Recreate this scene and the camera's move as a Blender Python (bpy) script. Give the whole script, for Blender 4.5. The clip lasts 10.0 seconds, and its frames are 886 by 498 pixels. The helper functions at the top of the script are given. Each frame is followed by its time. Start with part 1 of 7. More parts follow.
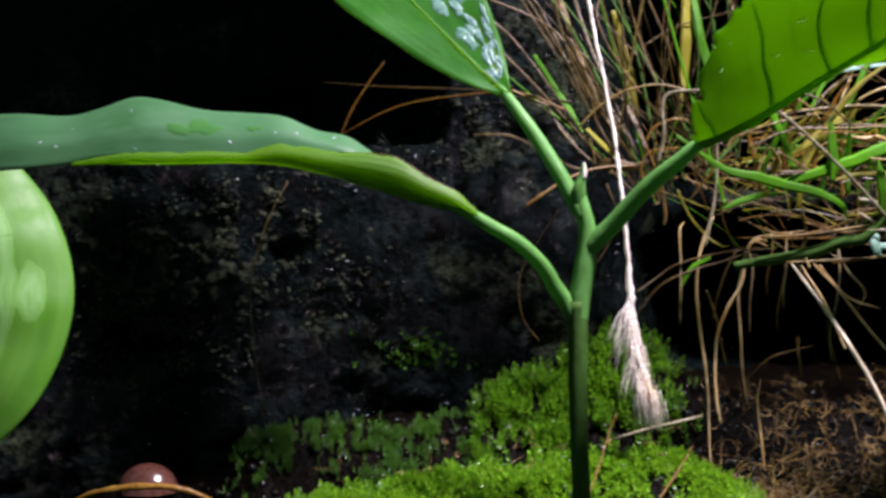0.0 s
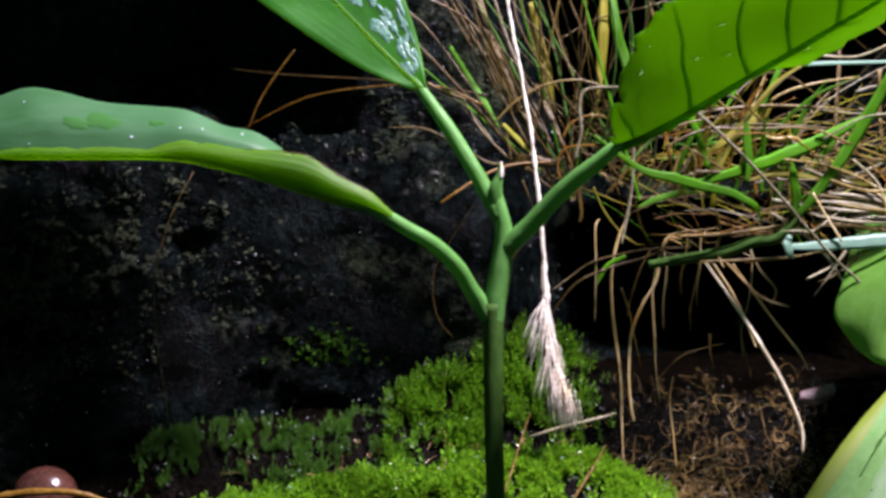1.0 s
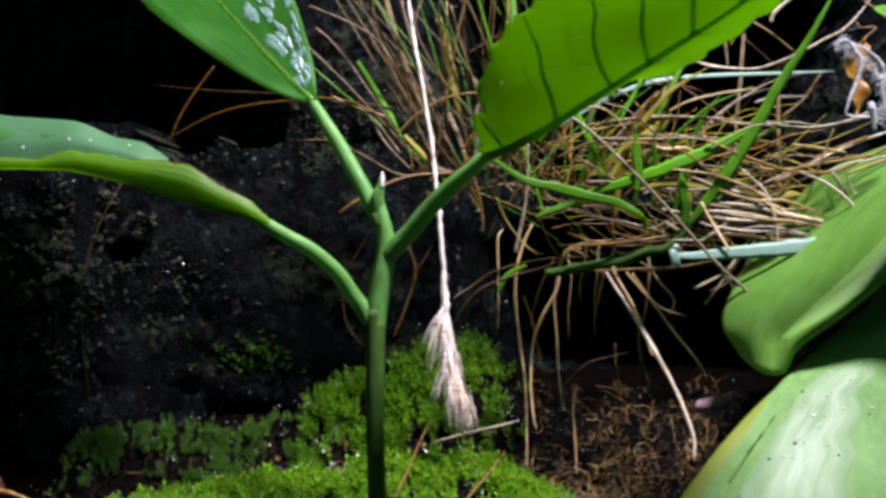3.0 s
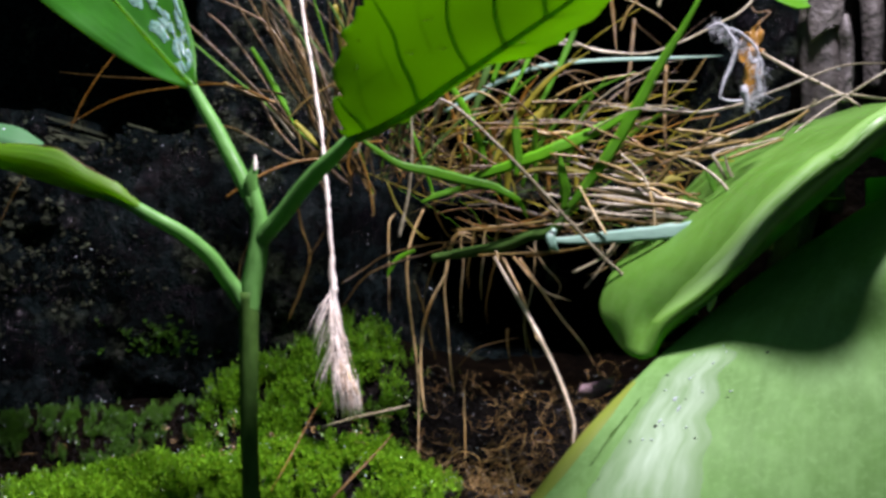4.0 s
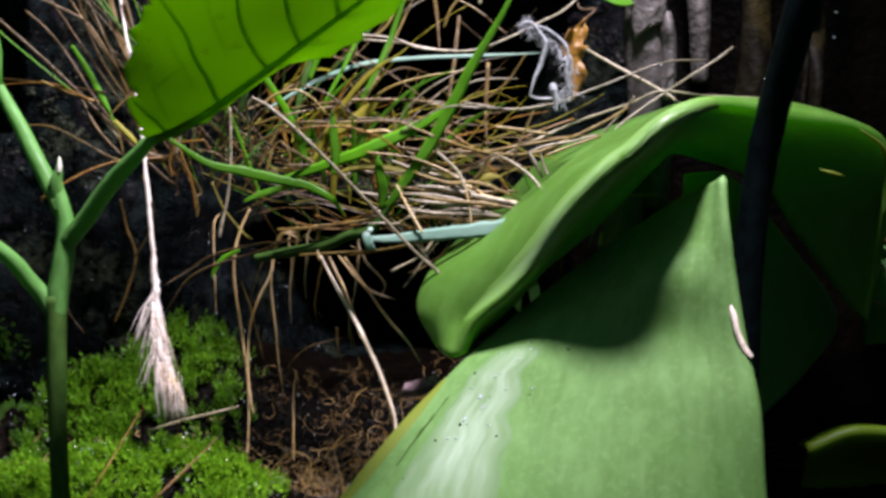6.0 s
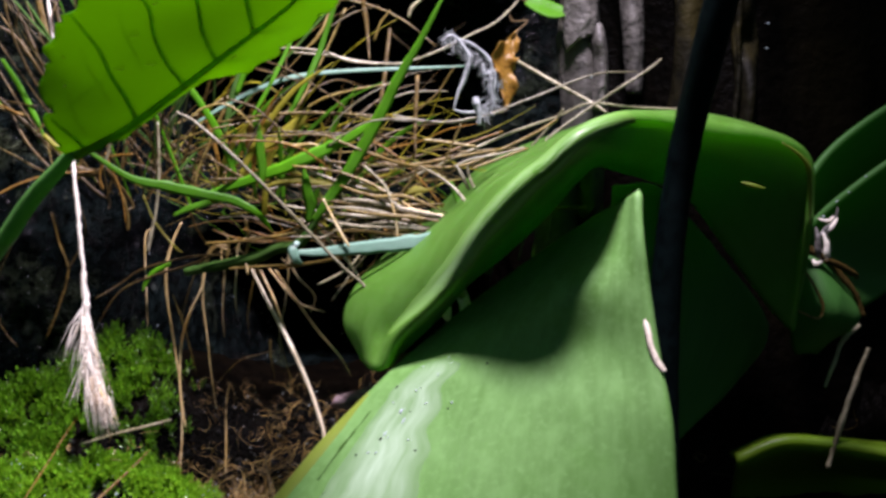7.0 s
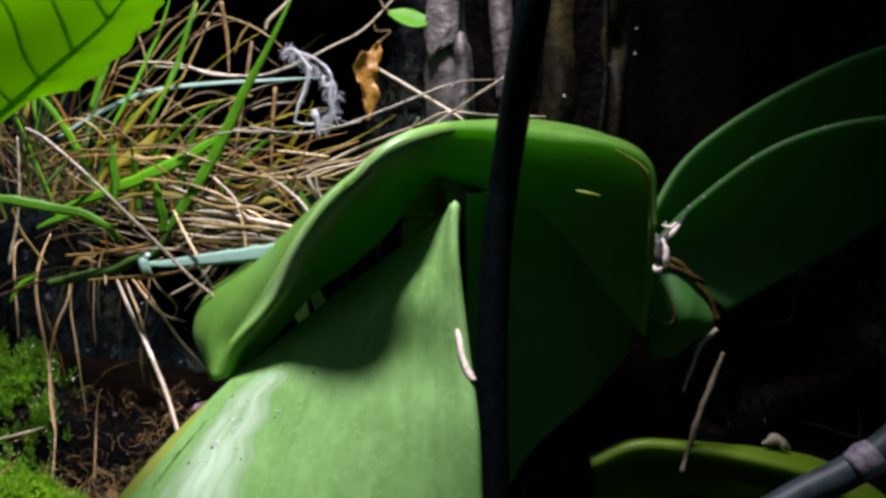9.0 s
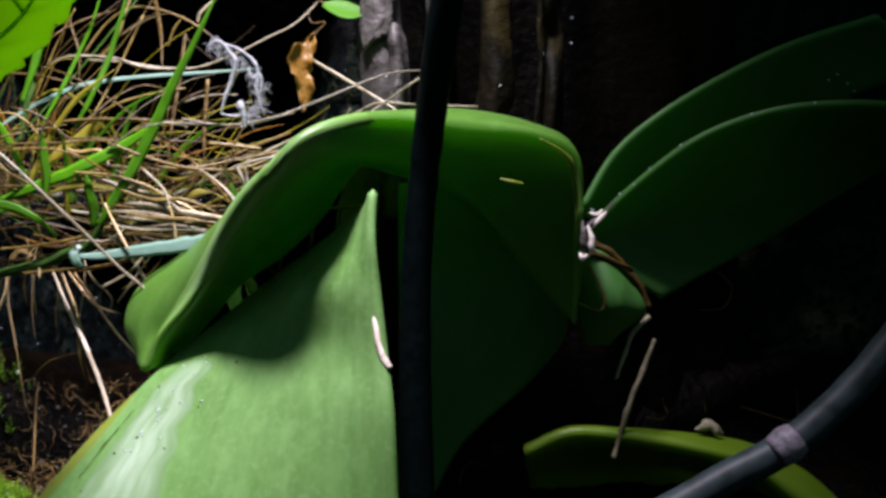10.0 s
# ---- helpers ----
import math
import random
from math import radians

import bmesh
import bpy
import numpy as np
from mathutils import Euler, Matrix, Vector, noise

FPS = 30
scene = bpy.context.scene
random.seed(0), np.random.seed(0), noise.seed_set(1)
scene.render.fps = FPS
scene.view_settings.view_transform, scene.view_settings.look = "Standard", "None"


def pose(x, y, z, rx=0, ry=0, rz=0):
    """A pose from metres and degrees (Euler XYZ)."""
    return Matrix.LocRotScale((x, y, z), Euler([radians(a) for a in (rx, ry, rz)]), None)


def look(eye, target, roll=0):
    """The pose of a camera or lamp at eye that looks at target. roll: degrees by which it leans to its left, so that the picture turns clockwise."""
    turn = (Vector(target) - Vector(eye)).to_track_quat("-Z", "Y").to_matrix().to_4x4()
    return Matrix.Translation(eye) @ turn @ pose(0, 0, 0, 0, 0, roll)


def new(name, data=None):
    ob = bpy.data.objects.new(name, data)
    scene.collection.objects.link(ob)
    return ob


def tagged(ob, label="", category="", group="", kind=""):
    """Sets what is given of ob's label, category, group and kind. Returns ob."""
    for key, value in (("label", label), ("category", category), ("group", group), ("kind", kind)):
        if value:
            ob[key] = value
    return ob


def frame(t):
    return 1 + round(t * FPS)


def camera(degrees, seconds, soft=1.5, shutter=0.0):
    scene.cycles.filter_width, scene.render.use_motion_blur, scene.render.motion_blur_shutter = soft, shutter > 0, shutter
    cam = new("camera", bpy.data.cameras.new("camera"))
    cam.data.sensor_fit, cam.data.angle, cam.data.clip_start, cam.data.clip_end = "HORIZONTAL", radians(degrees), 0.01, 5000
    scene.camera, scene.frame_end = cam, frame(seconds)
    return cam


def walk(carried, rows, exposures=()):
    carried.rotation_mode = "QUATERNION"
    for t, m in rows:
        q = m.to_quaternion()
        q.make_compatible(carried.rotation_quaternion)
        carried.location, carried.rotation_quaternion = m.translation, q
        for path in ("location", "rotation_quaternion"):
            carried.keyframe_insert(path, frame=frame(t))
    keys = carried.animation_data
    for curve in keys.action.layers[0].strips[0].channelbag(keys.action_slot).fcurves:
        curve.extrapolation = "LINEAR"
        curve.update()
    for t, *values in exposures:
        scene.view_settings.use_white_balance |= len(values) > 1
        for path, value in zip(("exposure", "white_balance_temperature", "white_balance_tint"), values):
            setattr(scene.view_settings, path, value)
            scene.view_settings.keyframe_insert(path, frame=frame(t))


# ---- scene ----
cam = camera(45, 10.0, soft=3.1, shutter=0.5)
PATH = [
    (0.0, pose(-0.05445, 0.00174, 0.04972, 90.998, 0.432, 0.817)),
    (0.5, pose(-0.05597, 0.00445, 0.05327, 89.697, 0.385, -2.336)),
    (1.0, pose(-0.05508, 0.00601, 0.05460, 89.224, 0.172, -4.053)),
    (1.5, pose(-0.05187, 0.00624, 0.05385, 89.507, 0.168, -3.801)),
    (2.0, pose(-0.04907, 0.00487, 0.05222, 90.260, 0.032, -3.362)),
    (2.5, pose(-0.04059, 0.00230, 0.05260, 90.515, 0.019, -1.958)),
    (4.0, pose(-0.00576, -0.00027, 0.05054, 90.199, -0.095, 0.724)),
    (4.5, pose(0.00000, 0.00000, 0.05000, 90.000, -0.000, 0.000)),
    (5.0, pose(0.00439, 0.00012, 0.05099, 89.619, 0.208, -1.146)),
    (5.5, pose(0.00854, 0.00028, 0.05140, 89.639, 0.388, -1.977)),
    (7.0, pose(0.02270, -0.00061, 0.05364, 89.699, 0.870, -3.164)),
    (7.5, pose(0.02844, -0.00150, 0.05476, 89.533, 0.878, -3.043)),
    (8.0, pose(0.03634, -0.00244, 0.05531, 89.480, 1.045, -2.445)),
    (8.5, pose(0.04341, -0.00311, 0.05461, 89.731, 1.213, -2.056)),
    (9.0, pose(0.05125, -0.00392, 0.05509, 89.524, 1.524, -1.549)),
    (9.5, pose(0.05772, -0.00481, 0.05522, 89.292, 1.907, -1.327)),
    (10.0, pose(0.06239, -0.00516, 0.05383, 89.266, 2.068, -1.544)),
]

walk(cam, PATH, [(0.0, 0.20), (2.5, 0.14), (4.0, -0.02), (5.5, -0.04), (7.0, 0.0), (8.5, 0.04), (10.0, 0.06)])

# ---- light: one small lamp held above the plants, almost no other light ----
world = bpy.data.worlds.new("world")
scene.world = world
world.use_nodes = True
world.node_tree.nodes["Background"].inputs[0].default_value = (0.42, 0.72, 0.78, 1)
world.node_tree.nodes["Background"].inputs[1].default_value = 0.17
lamp = bpy.data.lights.new("hand_lamp", "SPOT")
lamp.energy, lamp.color = 9.6, (1.09, 0.965, 1.15)
lamp.shadow_soft_size, lamp.spot_size, lamp.spot_blend = 0.014, radians(100), 1.0
lamp_ob = new("hand_lamp", lamp)
lamp_ob.matrix_world = look((0.046, 0.096, 0.258), (-0.062, 0.165, 0.036))

MM = 0.001
rng = random.Random(7)


# ---- shaping ----
def crom(pts, n):
    """n points along a smooth curve through pts."""
    pts = [Vector(p) for p in pts]
    if len(pts) == 2:
        return [pts[0].lerp(pts[1], i / (n - 1)) for i in range(n)]
    ext = [2 * pts[0] - pts[1]] + pts + [2 * pts[-1] - pts[-2]]
    out = []
    for i in range(n):
        s = i / (n - 1) * (len(pts) - 1)
        k = min(int(s), len(pts) - 2)
        u = s - k
        a, b, c, d = ext[k:k + 4]
        out.append(0.5 * (2 * b + (c - a) * u + (2 * a - 5 * b + 4 * c - d) * u * u + (3 * b - a - 3 * c + d) * u ** 3))
    return out


def value(f, s):
    """A constant, a function of s, or evenly spaced numbers, at s in 0..1."""
    if callable(f):
        return f(s)
    if isinstance(f, (int, float)):
        return f
    x = s * (len(f) - 1)
    k = min(int(x), len(f) - 2)
    return f[k] + (f[k + 1] - f[k]) * (x - k)


class Geo:
    """Vertices, faces and a UV per vertex, to be put together into one mesh."""

    def __init__(self):
        self.v, self.f, self.uv = [], [], []

    def add(self, other):
        k = len(self.v)
        self.v += other.v
        self.uv += other.uv
        self.f += [tuple(i + k for i in f) for f in other.f]
        return self


def sweep(pts, wid, thk=None, sides=6, n=None, up=(0, -1, 0.2), roll=0.0, wob=0.0):
    """A rod or blade along pts (mm). wid, thk: half width and half thickness in mm."""
    n = n or max(4, 4 * len(pts))
    path = crom(pts, n)
    g, nrm, run = Geo(), Vector(up), 0.0
    for i, p in enumerate(path):
        s = i / (n - 1)
        t = (path[min(i + 1, n - 1)] - path[max(i - 1, 0)]).normalized()
        side = t.cross(nrm)
        if side.length < 1e-5:
            side = t.cross(Vector((1, 0.3, 0.1)))
        side.normalize()
        nrm = side.cross(t).normalized()
        if i:
            run += (p - path[i - 1]).length
        a = value(roll, s)
        sd, nm = side * math.cos(a) + nrm * math.sin(a), nrm * math.cos(a) - side * math.sin(a)
        w = max(value(wid, s), 0.004)
        h = max(value(thk, s), 0.004) if thk is not None else w
        if wob:
            w *= 1 + wob * noise.noise(p * 0.9)
            p = p + (noise.noise_vector(p * 0.35) * wob * w)
        for k in range(sides):
            q = 2 * math.pi * k / sides
            g.v.append((p + sd * (w * math.cos(q)) + nm * (h * math.sin(q))) * MM)
            g.uv.append((run * MM, w * math.cos(q) * MM))
    for i in range(n - 1):
        for k in range(sides):
            a, b = i * sides + k, i * sides + (k + 1) % sides
            g.f.append((a, b, b + sides, a + sides))
    g.f += [tuple(range(sides))[::-1], tuple(range((n - 1) * sides, n * sides))]
    return g


def sheet(P, thk):
    """A solid sheet with a rounded rim from a grid of points (mm)."""
    nu, nv = len(P), len(P[0])
    N = [[None] * nv for _ in range(nu)]
    for i in range(nu):
        for j in range(nv):
            a = P[min(i + 1, nu - 1)][j] - P[max(i - 1, 0)][j]
            b = P[i][min(j + 1, nv - 1)] - P[i][max(j - 1, 0)]
            c = a.cross(b)
            N[i][j] = c.normalized() if c.length > 1e-7 else None
    for i in range(nu):
        for j in range(nv):
            if N[i][j] is None:
                N[i][j] = N[max(0, min(nu - 1, i + (1 if i == 0 else -1)))][nv // 2] or Vector((0, -1, 0))
    g = Geo()
    for sgn in (0.5, -0.5):
        for i in range(nu):
            for j in range(nv):
                g.v.append((P[i][j] + N[i][j] * thk * sgn) * MM)
                g.uv.append((i / (nu - 1), j / (nv - 1)))
    m = nu * nv
    for i in range(nu - 1):
        for j in range(nv - 1):
            a = i * nv + j
            g.f.append((a, a + nv, a + nv + 1, a + 1))
            g.f.append((m + a, m + a + 1, m + a + nv + 1, m + a + nv))
    rim = [(i, 0) for i in range(nu)] + [(nu - 1, j) for j in range(1, nv)] + [(i, nv - 1) for i in range(nu - 2, -1, -1)] + [(0, j) for j in range(nv - 2, 0, -1)]
    base = len(g.v)
    for i, j in rim:
        inn = P[min(max(i, 1), nu - 2)][min(max(j, 1), nv - 2)]
        o = P[i][j] - inn
        o = o.normalized() * thk * 0.45 if o.length > 1e-6 else Vector()
        g.v.append((P[i][j] + o) * MM)
        g.uv.append((i / (nu - 1), j / (nv - 1)))
    r = len(rim)
    for k in range(r):
        a, b = rim[k][0] * nv + rim[k][1], rim[(k + 1) % r][0] * nv + rim[(k + 1) % r][1]
        c, d = base + k, base + (k + 1) % r
        g.f += [(a, c, d, b), (c, a + m, b + m, d)]
    return g


def lattice(rows, nu, nv, rough=0.0):
    """A smooth grid through rows of control points (mm)."""
    across = [crom(r, nv) for r in rows]
    cols = [crom([row[j] for row in across], nu) for j in range(nv)]
    P = [[cols[j][i] for j in range(nv)] for i in range(nu)]
    if rough:
        P = [[p + noise.noise_vector(p * 0.06) * rough for p in row] for row in P]
    return P


def loft(rows, nu, nv, thk, rough=0.0):
    """A thick leaf or flake through rows of control points (mm)."""
    return sheet(lattice(rows, nu, nv, rough), thk)


def blade_leaf(mid, half, face, thk=0.4, cup=0.0, wave=0.0, teeth=0.0, nu=40, nv=13, tooth_count=14, lean=0.0, right=1.0):
    """A leaf along its midrib: half widths, the way it faces, cupping, waviness and teeth at the edge. Returns it and its sampler."""
    path = crom(mid, nu)
    wide = [max(0.05, w.x) for w in crom([(h, 0, 0) for h in half], nu)]
    P = []
    for i, p in enumerate(path):
        s = i / (nu - 1)
        t = (path[min(i + 1, nu - 1)] - path[max(i - 1, 0)]).normalized()
        side = t.cross(Vector(face)).normalized()
        nm = side.cross(t).normalized()
        w = wide[i]
        row = []
        for j in range(nv):
            v = 2 * j / (nv - 1) - 1
            ww = (w if v < 0 else w * right) * (1 + teeth * abs(v) ** 6 * (abs(((s * tooth_count) % 1) - 0.35) - 0.3))
            q = p + side * (v * ww) + nm * (cup * v * v * w + wave * abs(v) ** 2 * math.sin(s * 21 + v * 1.3) + 0.06 * w * math.sin(s * 40) * abs(v) * (1 - abs(v)))
            q = q + side * lean * math.sin(s * 3) * w
            row.append(q)
        P.append(row)
    return sheet(P, thk), P


# ---- things and parts ----
def mesh_of(name, g, mat):
    me = bpy.data.meshes.new(name)
    me.from_pydata([tuple(v) for v in g.v], [], g.f)
    uv = me.uv_layers.new(name="UVMap")
    idx = np.zeros(len(me.loops), dtype=np.int32)
    me.loops.foreach_get("vertex_index", idx)
    uv.data.foreach_set("uv", np.array(g.uv, dtype=np.float32)[idx].ravel())
    me.polygons.foreach_set("use_smooth", [True] * len(me.polygons))
    for m in (mat if isinstance(mat, (list, tuple)) else [mat]):
        me.materials.append(m)
    return me


def part(name, g, mat, parent, label=""):
    ob = new(name, mesh_of(name, g, mat))
    ob.parent = parent
    return tagged(ob, label)


def thing(name, label, category, group="", kind="", at=(0, 0, 0)):
    ob = new(name)
    ob.empty_display_size = 0.01
    return tagged(ob, label, category, group, kind)


def solid(name, g, mat, label, category="", group="", kind=""):
    return tagged(new(name, mesh_of(name, g, mat)), label, category, group, kind)


# ---- materials ----
def nodes_of(name):
    m = bpy.data.materials.new(name)
    m.use_nodes = True
    nt = m.node_tree
    return m, nt, nt.nodes["Principled BSDF"], nt.nodes["Material Output"]


def mixed(nt, fac, a, b):
    n = nt.nodes.new("ShaderNodeMix")
    n.data_type = "RGBA"
    for k, x in ((0, fac), (6, a), (7, b)):
        if isinstance(x, bpy.types.NodeSocket):
            nt.links.new(x, n.inputs[k])
        else:
            n.inputs[k].default_value = x if k == 0 else (*x, 1)
    return n.outputs[2]


def noise_fac(nt, scale, detail=3, lo=0.35, hi=0.65, stretch=None, uv=False, rough=0.55):
    tc = nt.nodes.new("ShaderNodeTexCoord")
    src = tc.outputs["UV" if uv else "Object"]
    if stretch:
        mp = nt.nodes.new("ShaderNodeMapping")
        mp.inputs["Scale"].default_value = stretch
        nt.links.new(src, mp.inputs[0])
        src = mp.outputs[0]
    nz = nt.nodes.new("ShaderNodeTexNoise")
    nz.inputs["Scale"].default_value, nz.inputs["Detail"].default_value, nz.inputs["Roughness"].default_value = scale, detail, rough
    nt.links.new(src, nz.inputs["Vector"])
    mr = nt.nodes.new("ShaderNodeMapRange")
    mr.inputs[1].default_value, mr.inputs[2].default_value = lo, hi
    nt.links.new(nz.outputs["Fac"], mr.inputs[0])
    return mr.outputs[0]


def bumped(nt, bs, fac, strength, dist):
    b = nt.nodes.new("ShaderNodeBump")
    b.inputs["Strength"].default_value, b.inputs["Distance"].default_value = strength, dist
    nt.links.new(fac, b.inputs["Height"])
    nt.links.new(b.outputs[0], bs.inputs["Normal"])
    return b


def per_piece(nt, c, amount):
    geo = nt.nodes.new("ShaderNodeNewGeometry")
    hsv = nt.nodes.new("ShaderNodeHueSaturation")
    mr = nt.nodes.new("ShaderNodeMapRange")
    mr.inputs[3].default_value, mr.inputs[4].default_value = 1 - amount, 1 + amount
    nt.links.new(geo.outputs["Random Per Island"], mr.inputs[0])
    nt.links.new(mr.outputs[0], hsv.inputs["Value"])
    nt.links.new(c, hsv.inputs["Color"])
    return hsv.outputs[0]


def leaf_material(name, col, col2, thin=0.3, rough=0.4, glow=None, vein=(6, 60, 1), coat=0.0, bump=0.3, island=0.0, spec=0.5, vary=None, streak=1.35, fleck=0.0):
    """A living leaf: two greens, veins along its length, light coming through."""
    m, nt, bs, out = nodes_of(name)
    big = noise_fac(nt, 55, 3)
    fine = noise_fac(nt, 1.0, 3, 0.3, 0.7, stretch=vein, uv=True)
    c = mixed(nt, big, col, col2)
    c = mixed(nt, fine, c, tuple(x * streak for x in col2))
    if fleck:
        pale = tuple(x * (1 + fleck) + 0.04 * fleck for x in col2)
        c = mixed(nt, noise_fac(nt, 420, 4, 0.45, 0.75, stretch=(1, 1, 0.45)), c, pale)
        c = mixed(nt, noise_fac(nt, 1100, 3, 0.5, 0.8), c, pale)
    if island:
        c = per_piece(nt, c, island)
    if vary:
        c = per_object(nt, c, *vary)
    bs.inputs["Specular IOR Level"].default_value = spec
    nt.links.new(c, bs.inputs["Base Color"])
    r = noise_fac(nt, 130, 3)
    mr = nt.nodes.new("ShaderNodeMapRange")
    mr.inputs[3].default_value, mr.inputs[4].default_value = rough * 0.75, rough * 1.3
    nt.links.new(r, mr.inputs[0])
    nt.links.new(mr.outputs[0], bs.inputs["Roughness"])
    bs.inputs["Coat Weight"].default_value, bs.inputs["Coat Roughness"].default_value = coat, 0.12
    b = bumped(nt, bs, fine, bump, 0.0003)
    tr = nt.nodes.new("ShaderNodeBsdfTranslucent")
    tr.inputs[0].default_value = (*(glow or tuple(min(1, x * 3) for x in col2)), 1)
    mx = nt.nodes.new("ShaderNodeMixShader")
    mx.inputs[0].default_value = thin
    nt.links.new(bs.outputs[0], mx.inputs[1])
    nt.links.new(tr.outputs[0], mx.inputs[2])
    nt.links.new(mx.outputs[0], out.inputs[0])
    return m


def per_object(nt, c, lo, hi):
    inf = nt.nodes.new("ShaderNodeObjectInfo")
    hsv = nt.nodes.new("ShaderNodeHueSaturation")
    mr = nt.nodes.new("ShaderNodeMapRange")
    mr.inputs[3].default_value, mr.inputs[4].default_value = lo, hi
    nt.links.new(inf.outputs["Random"], mr.inputs[0])
    nt.links.new(mr.outputs[0], hsv.inputs["Value"])
    nt.links.new(c, hsv.inputs["Color"])
    return hsv.outputs[0]


def dry_material(name, col, col2, rough=0.6, scale=160, bump=0.4, thin=0.0, island=0.0, spec=0.5, patch=None, vary=None, patch_scale=32, grain=0.45):
    """Straw, root, bark or soil: two colours in patches and fine grain; island varies it from piece to piece."""
    m, nt, bs, out = nodes_of(name)
    c = mixed(nt, noise_fac(nt, scale, 4), col, col2)
    c = mixed(nt, noise_fac(nt, scale * 6, 3, 0.45, 0.75), c, tuple(x * grain for x in col))
    if patch:
        c = mixed(nt, noise_fac(nt, patch_scale, 4, 0.52, 0.72), c, patch)
    if island:
        c = per_piece(nt, c, island)
    if vary:
        c = per_object(nt, c, *vary)
    nt.links.new(c, bs.inputs["Base Color"])
    bs.inputs["Roughness"].default_value = rough
    bs.inputs["Specular IOR Level"].default_value = spec
    bumped(nt, bs, noise_fac(nt, scale * 4, 4), bump, 0.0004)
    if thin:
        tr = nt.nodes.new("ShaderNodeBsdfTranslucent")
        nt.links.new(c, tr.inputs[0])
        mx = nt.nodes.new("ShaderNodeMixShader")
        mx.inputs[0].default_value = thin
        nt.links.new(bs.outputs[0], mx.inputs[1])
        nt.links.new(tr.outputs[0], mx.inputs[2])
        nt.links.new(mx.outputs[0], out.inputs[0])
    return m


M_STEM = leaf_material("young_stem", (0.042, 0.132, 0.018), (0.072, 0.184, 0.042), 0.2, 0.55, vein=(300, 900, 1), bump=0.15, spec=0.2)
# darker stem green; on the seedling it carries the shade under the leaves
M_STEM_DARK = leaf_material("dark_stem", (0.019, 0.048, 0.006), (0.03, 0.068, 0.011), 0.05, 0.7, vein=(300, 900, 1), bump=0.15, spec=0.12)
M_SEEDLEAF = leaf_material("seedling_leaf", (0.018, 0.11, 0.008), (0.032, 0.16, 0.014), 0.6, 0.5, glow=(0.26, 0.47, 0.009), vein=(12, 12, 1), coat=0.0, bump=0.12, streak=1.15, spec=0.22)
M_VEIN = leaf_material("leaf_vein", (0.028, 0.11, 0.010), (0.04, 0.14, 0.016), 0.85, 0.5, glow=(0.42, 0.68, 0.03))
M_ORCHID = leaf_material("orchid_leaf", (0.081, 0.19, 0.033), (0.113, 0.24, 0.06), 0.26, 0.6, glow=(0.2, 0.46, 0.04), vein=(2, 26, 1), bump=0.05, streak=1.16, spec=0.42, fleck=0.32)
M_ORCHID_ARCH = leaf_material("orchid_leaf_arch", (0.056, 0.142, 0.012), (0.082, 0.188, 0.028), 0.38, 0.4, glow=(0.26, 0.66, 0.04), vein=(3, 30, 1), bump=0.04, streak=1.12, spec=0.45, fleck=0.2)
# orchid green darkened for the leaves out of the light
M_ORCHID_SHADED = leaf_material("orchid_leaf_shaded", (0.033, 0.115, 0.02), (0.05, 0.155, 0.03), 0.35, 0.5, glow=(0.08, 0.3, 0.02), vein=(4, 45, 1), bump=0.05, streak=1.15, spec=0.3)
M_BLUE = leaf_material("blue_green_blade", (0.088, 0.168, 0.12), (0.136, 0.232, 0.176), 0.25, 0.45, vein=(300, 9000, 1), bump=0.1)
M_GRASS = leaf_material("green_blade", (0.034, 0.136, 0.00255), (0.06375, 0.1997, 0.0051), 0.42, 0.5, glow=(0.27, 0.54, 0.012), vein=(300, 9000, 1), bump=0.1, spec=0.22, vary=(0.6, 1.15))
M_GRASS_Y = leaf_material("yellowing_blade", (0.13, 0.15, 0.01), (0.26, 0.235, 0.025), 0.4, 0.5, vein=(300, 9000, 1), spec=0.25, vary=(0.5, 1.15))
M_STRAW = dry_material("pale_straw", (0.2359, 0.2045, 0.1159), (0.3692, 0.3387, 0.226), 0.36, 300, 0.2, 0.12, vary=(0.5, 1.1), grain=0.65, spec=0.4)
M_GOLD = dry_material("golden_straw", (0.5013, 0.3454, 0.1265), (0.5784, 0.4836, 0.2896), 0.35, 300, 0.12, 0.0, vary=(0.85, 1.0), spec=0.45, grain=0.85)
M_HONEY = dry_material("honey_straw", (0.2005, 0.1388, 0.02943), (0.3052, 0.2406, 0.08183), 0.36, 300, 0.15, 0.15, vary=(0.45, 1.1), spec=0.35, grain=0.6)
M_STRAND = dry_material("cream_strand", (0.60, 0.50, 0.33), (0.84, 0.76, 0.58), 0.35, 300, 0.15, 0.1, vary=(0.85, 1.05), spec=0.5, grain=0.8)
M_STRAND_GOLD = dry_material("golden_strand", (0.58, 0.38, 0.13), (0.84, 0.66, 0.36), 0.32, 160, 0.15, 0.1, vary=(0.8, 1.05), spec=0.5, grain=0.75, patch=(0.36, 0.19, 0.05), patch_scale=90)
M_CREAM = dry_material("cream_scar", (0.55, 0.46, 0.36), (0.68, 0.60, 0.50), 0.5, 200, 0.1)
M_TAN = dry_material("tan_straw", (0.1241, 0.07968, 0.01695), (0.2023, 0.1491, 0.0407), 0.38, 300, 0.2, 0.15, vary=(0.4, 1.1), spec=0.3)
M_BROWN = dry_material("brown_straw", (0.05848, 0.03406, 0.006048), (0.1075, 0.0689, 0.01512), 0.42, 300, 0.3, 0.1, vary=(0.45, 1.25), spec=0.3)
M_ORANGE = dry_material("orange_straw", (0.1841, 0.08738, 0.0096), (0.27, 0.1499, 0.02752), 0.38, 300, 0.2, 0.2, vary=(0.6, 1.1), spec=0.3)
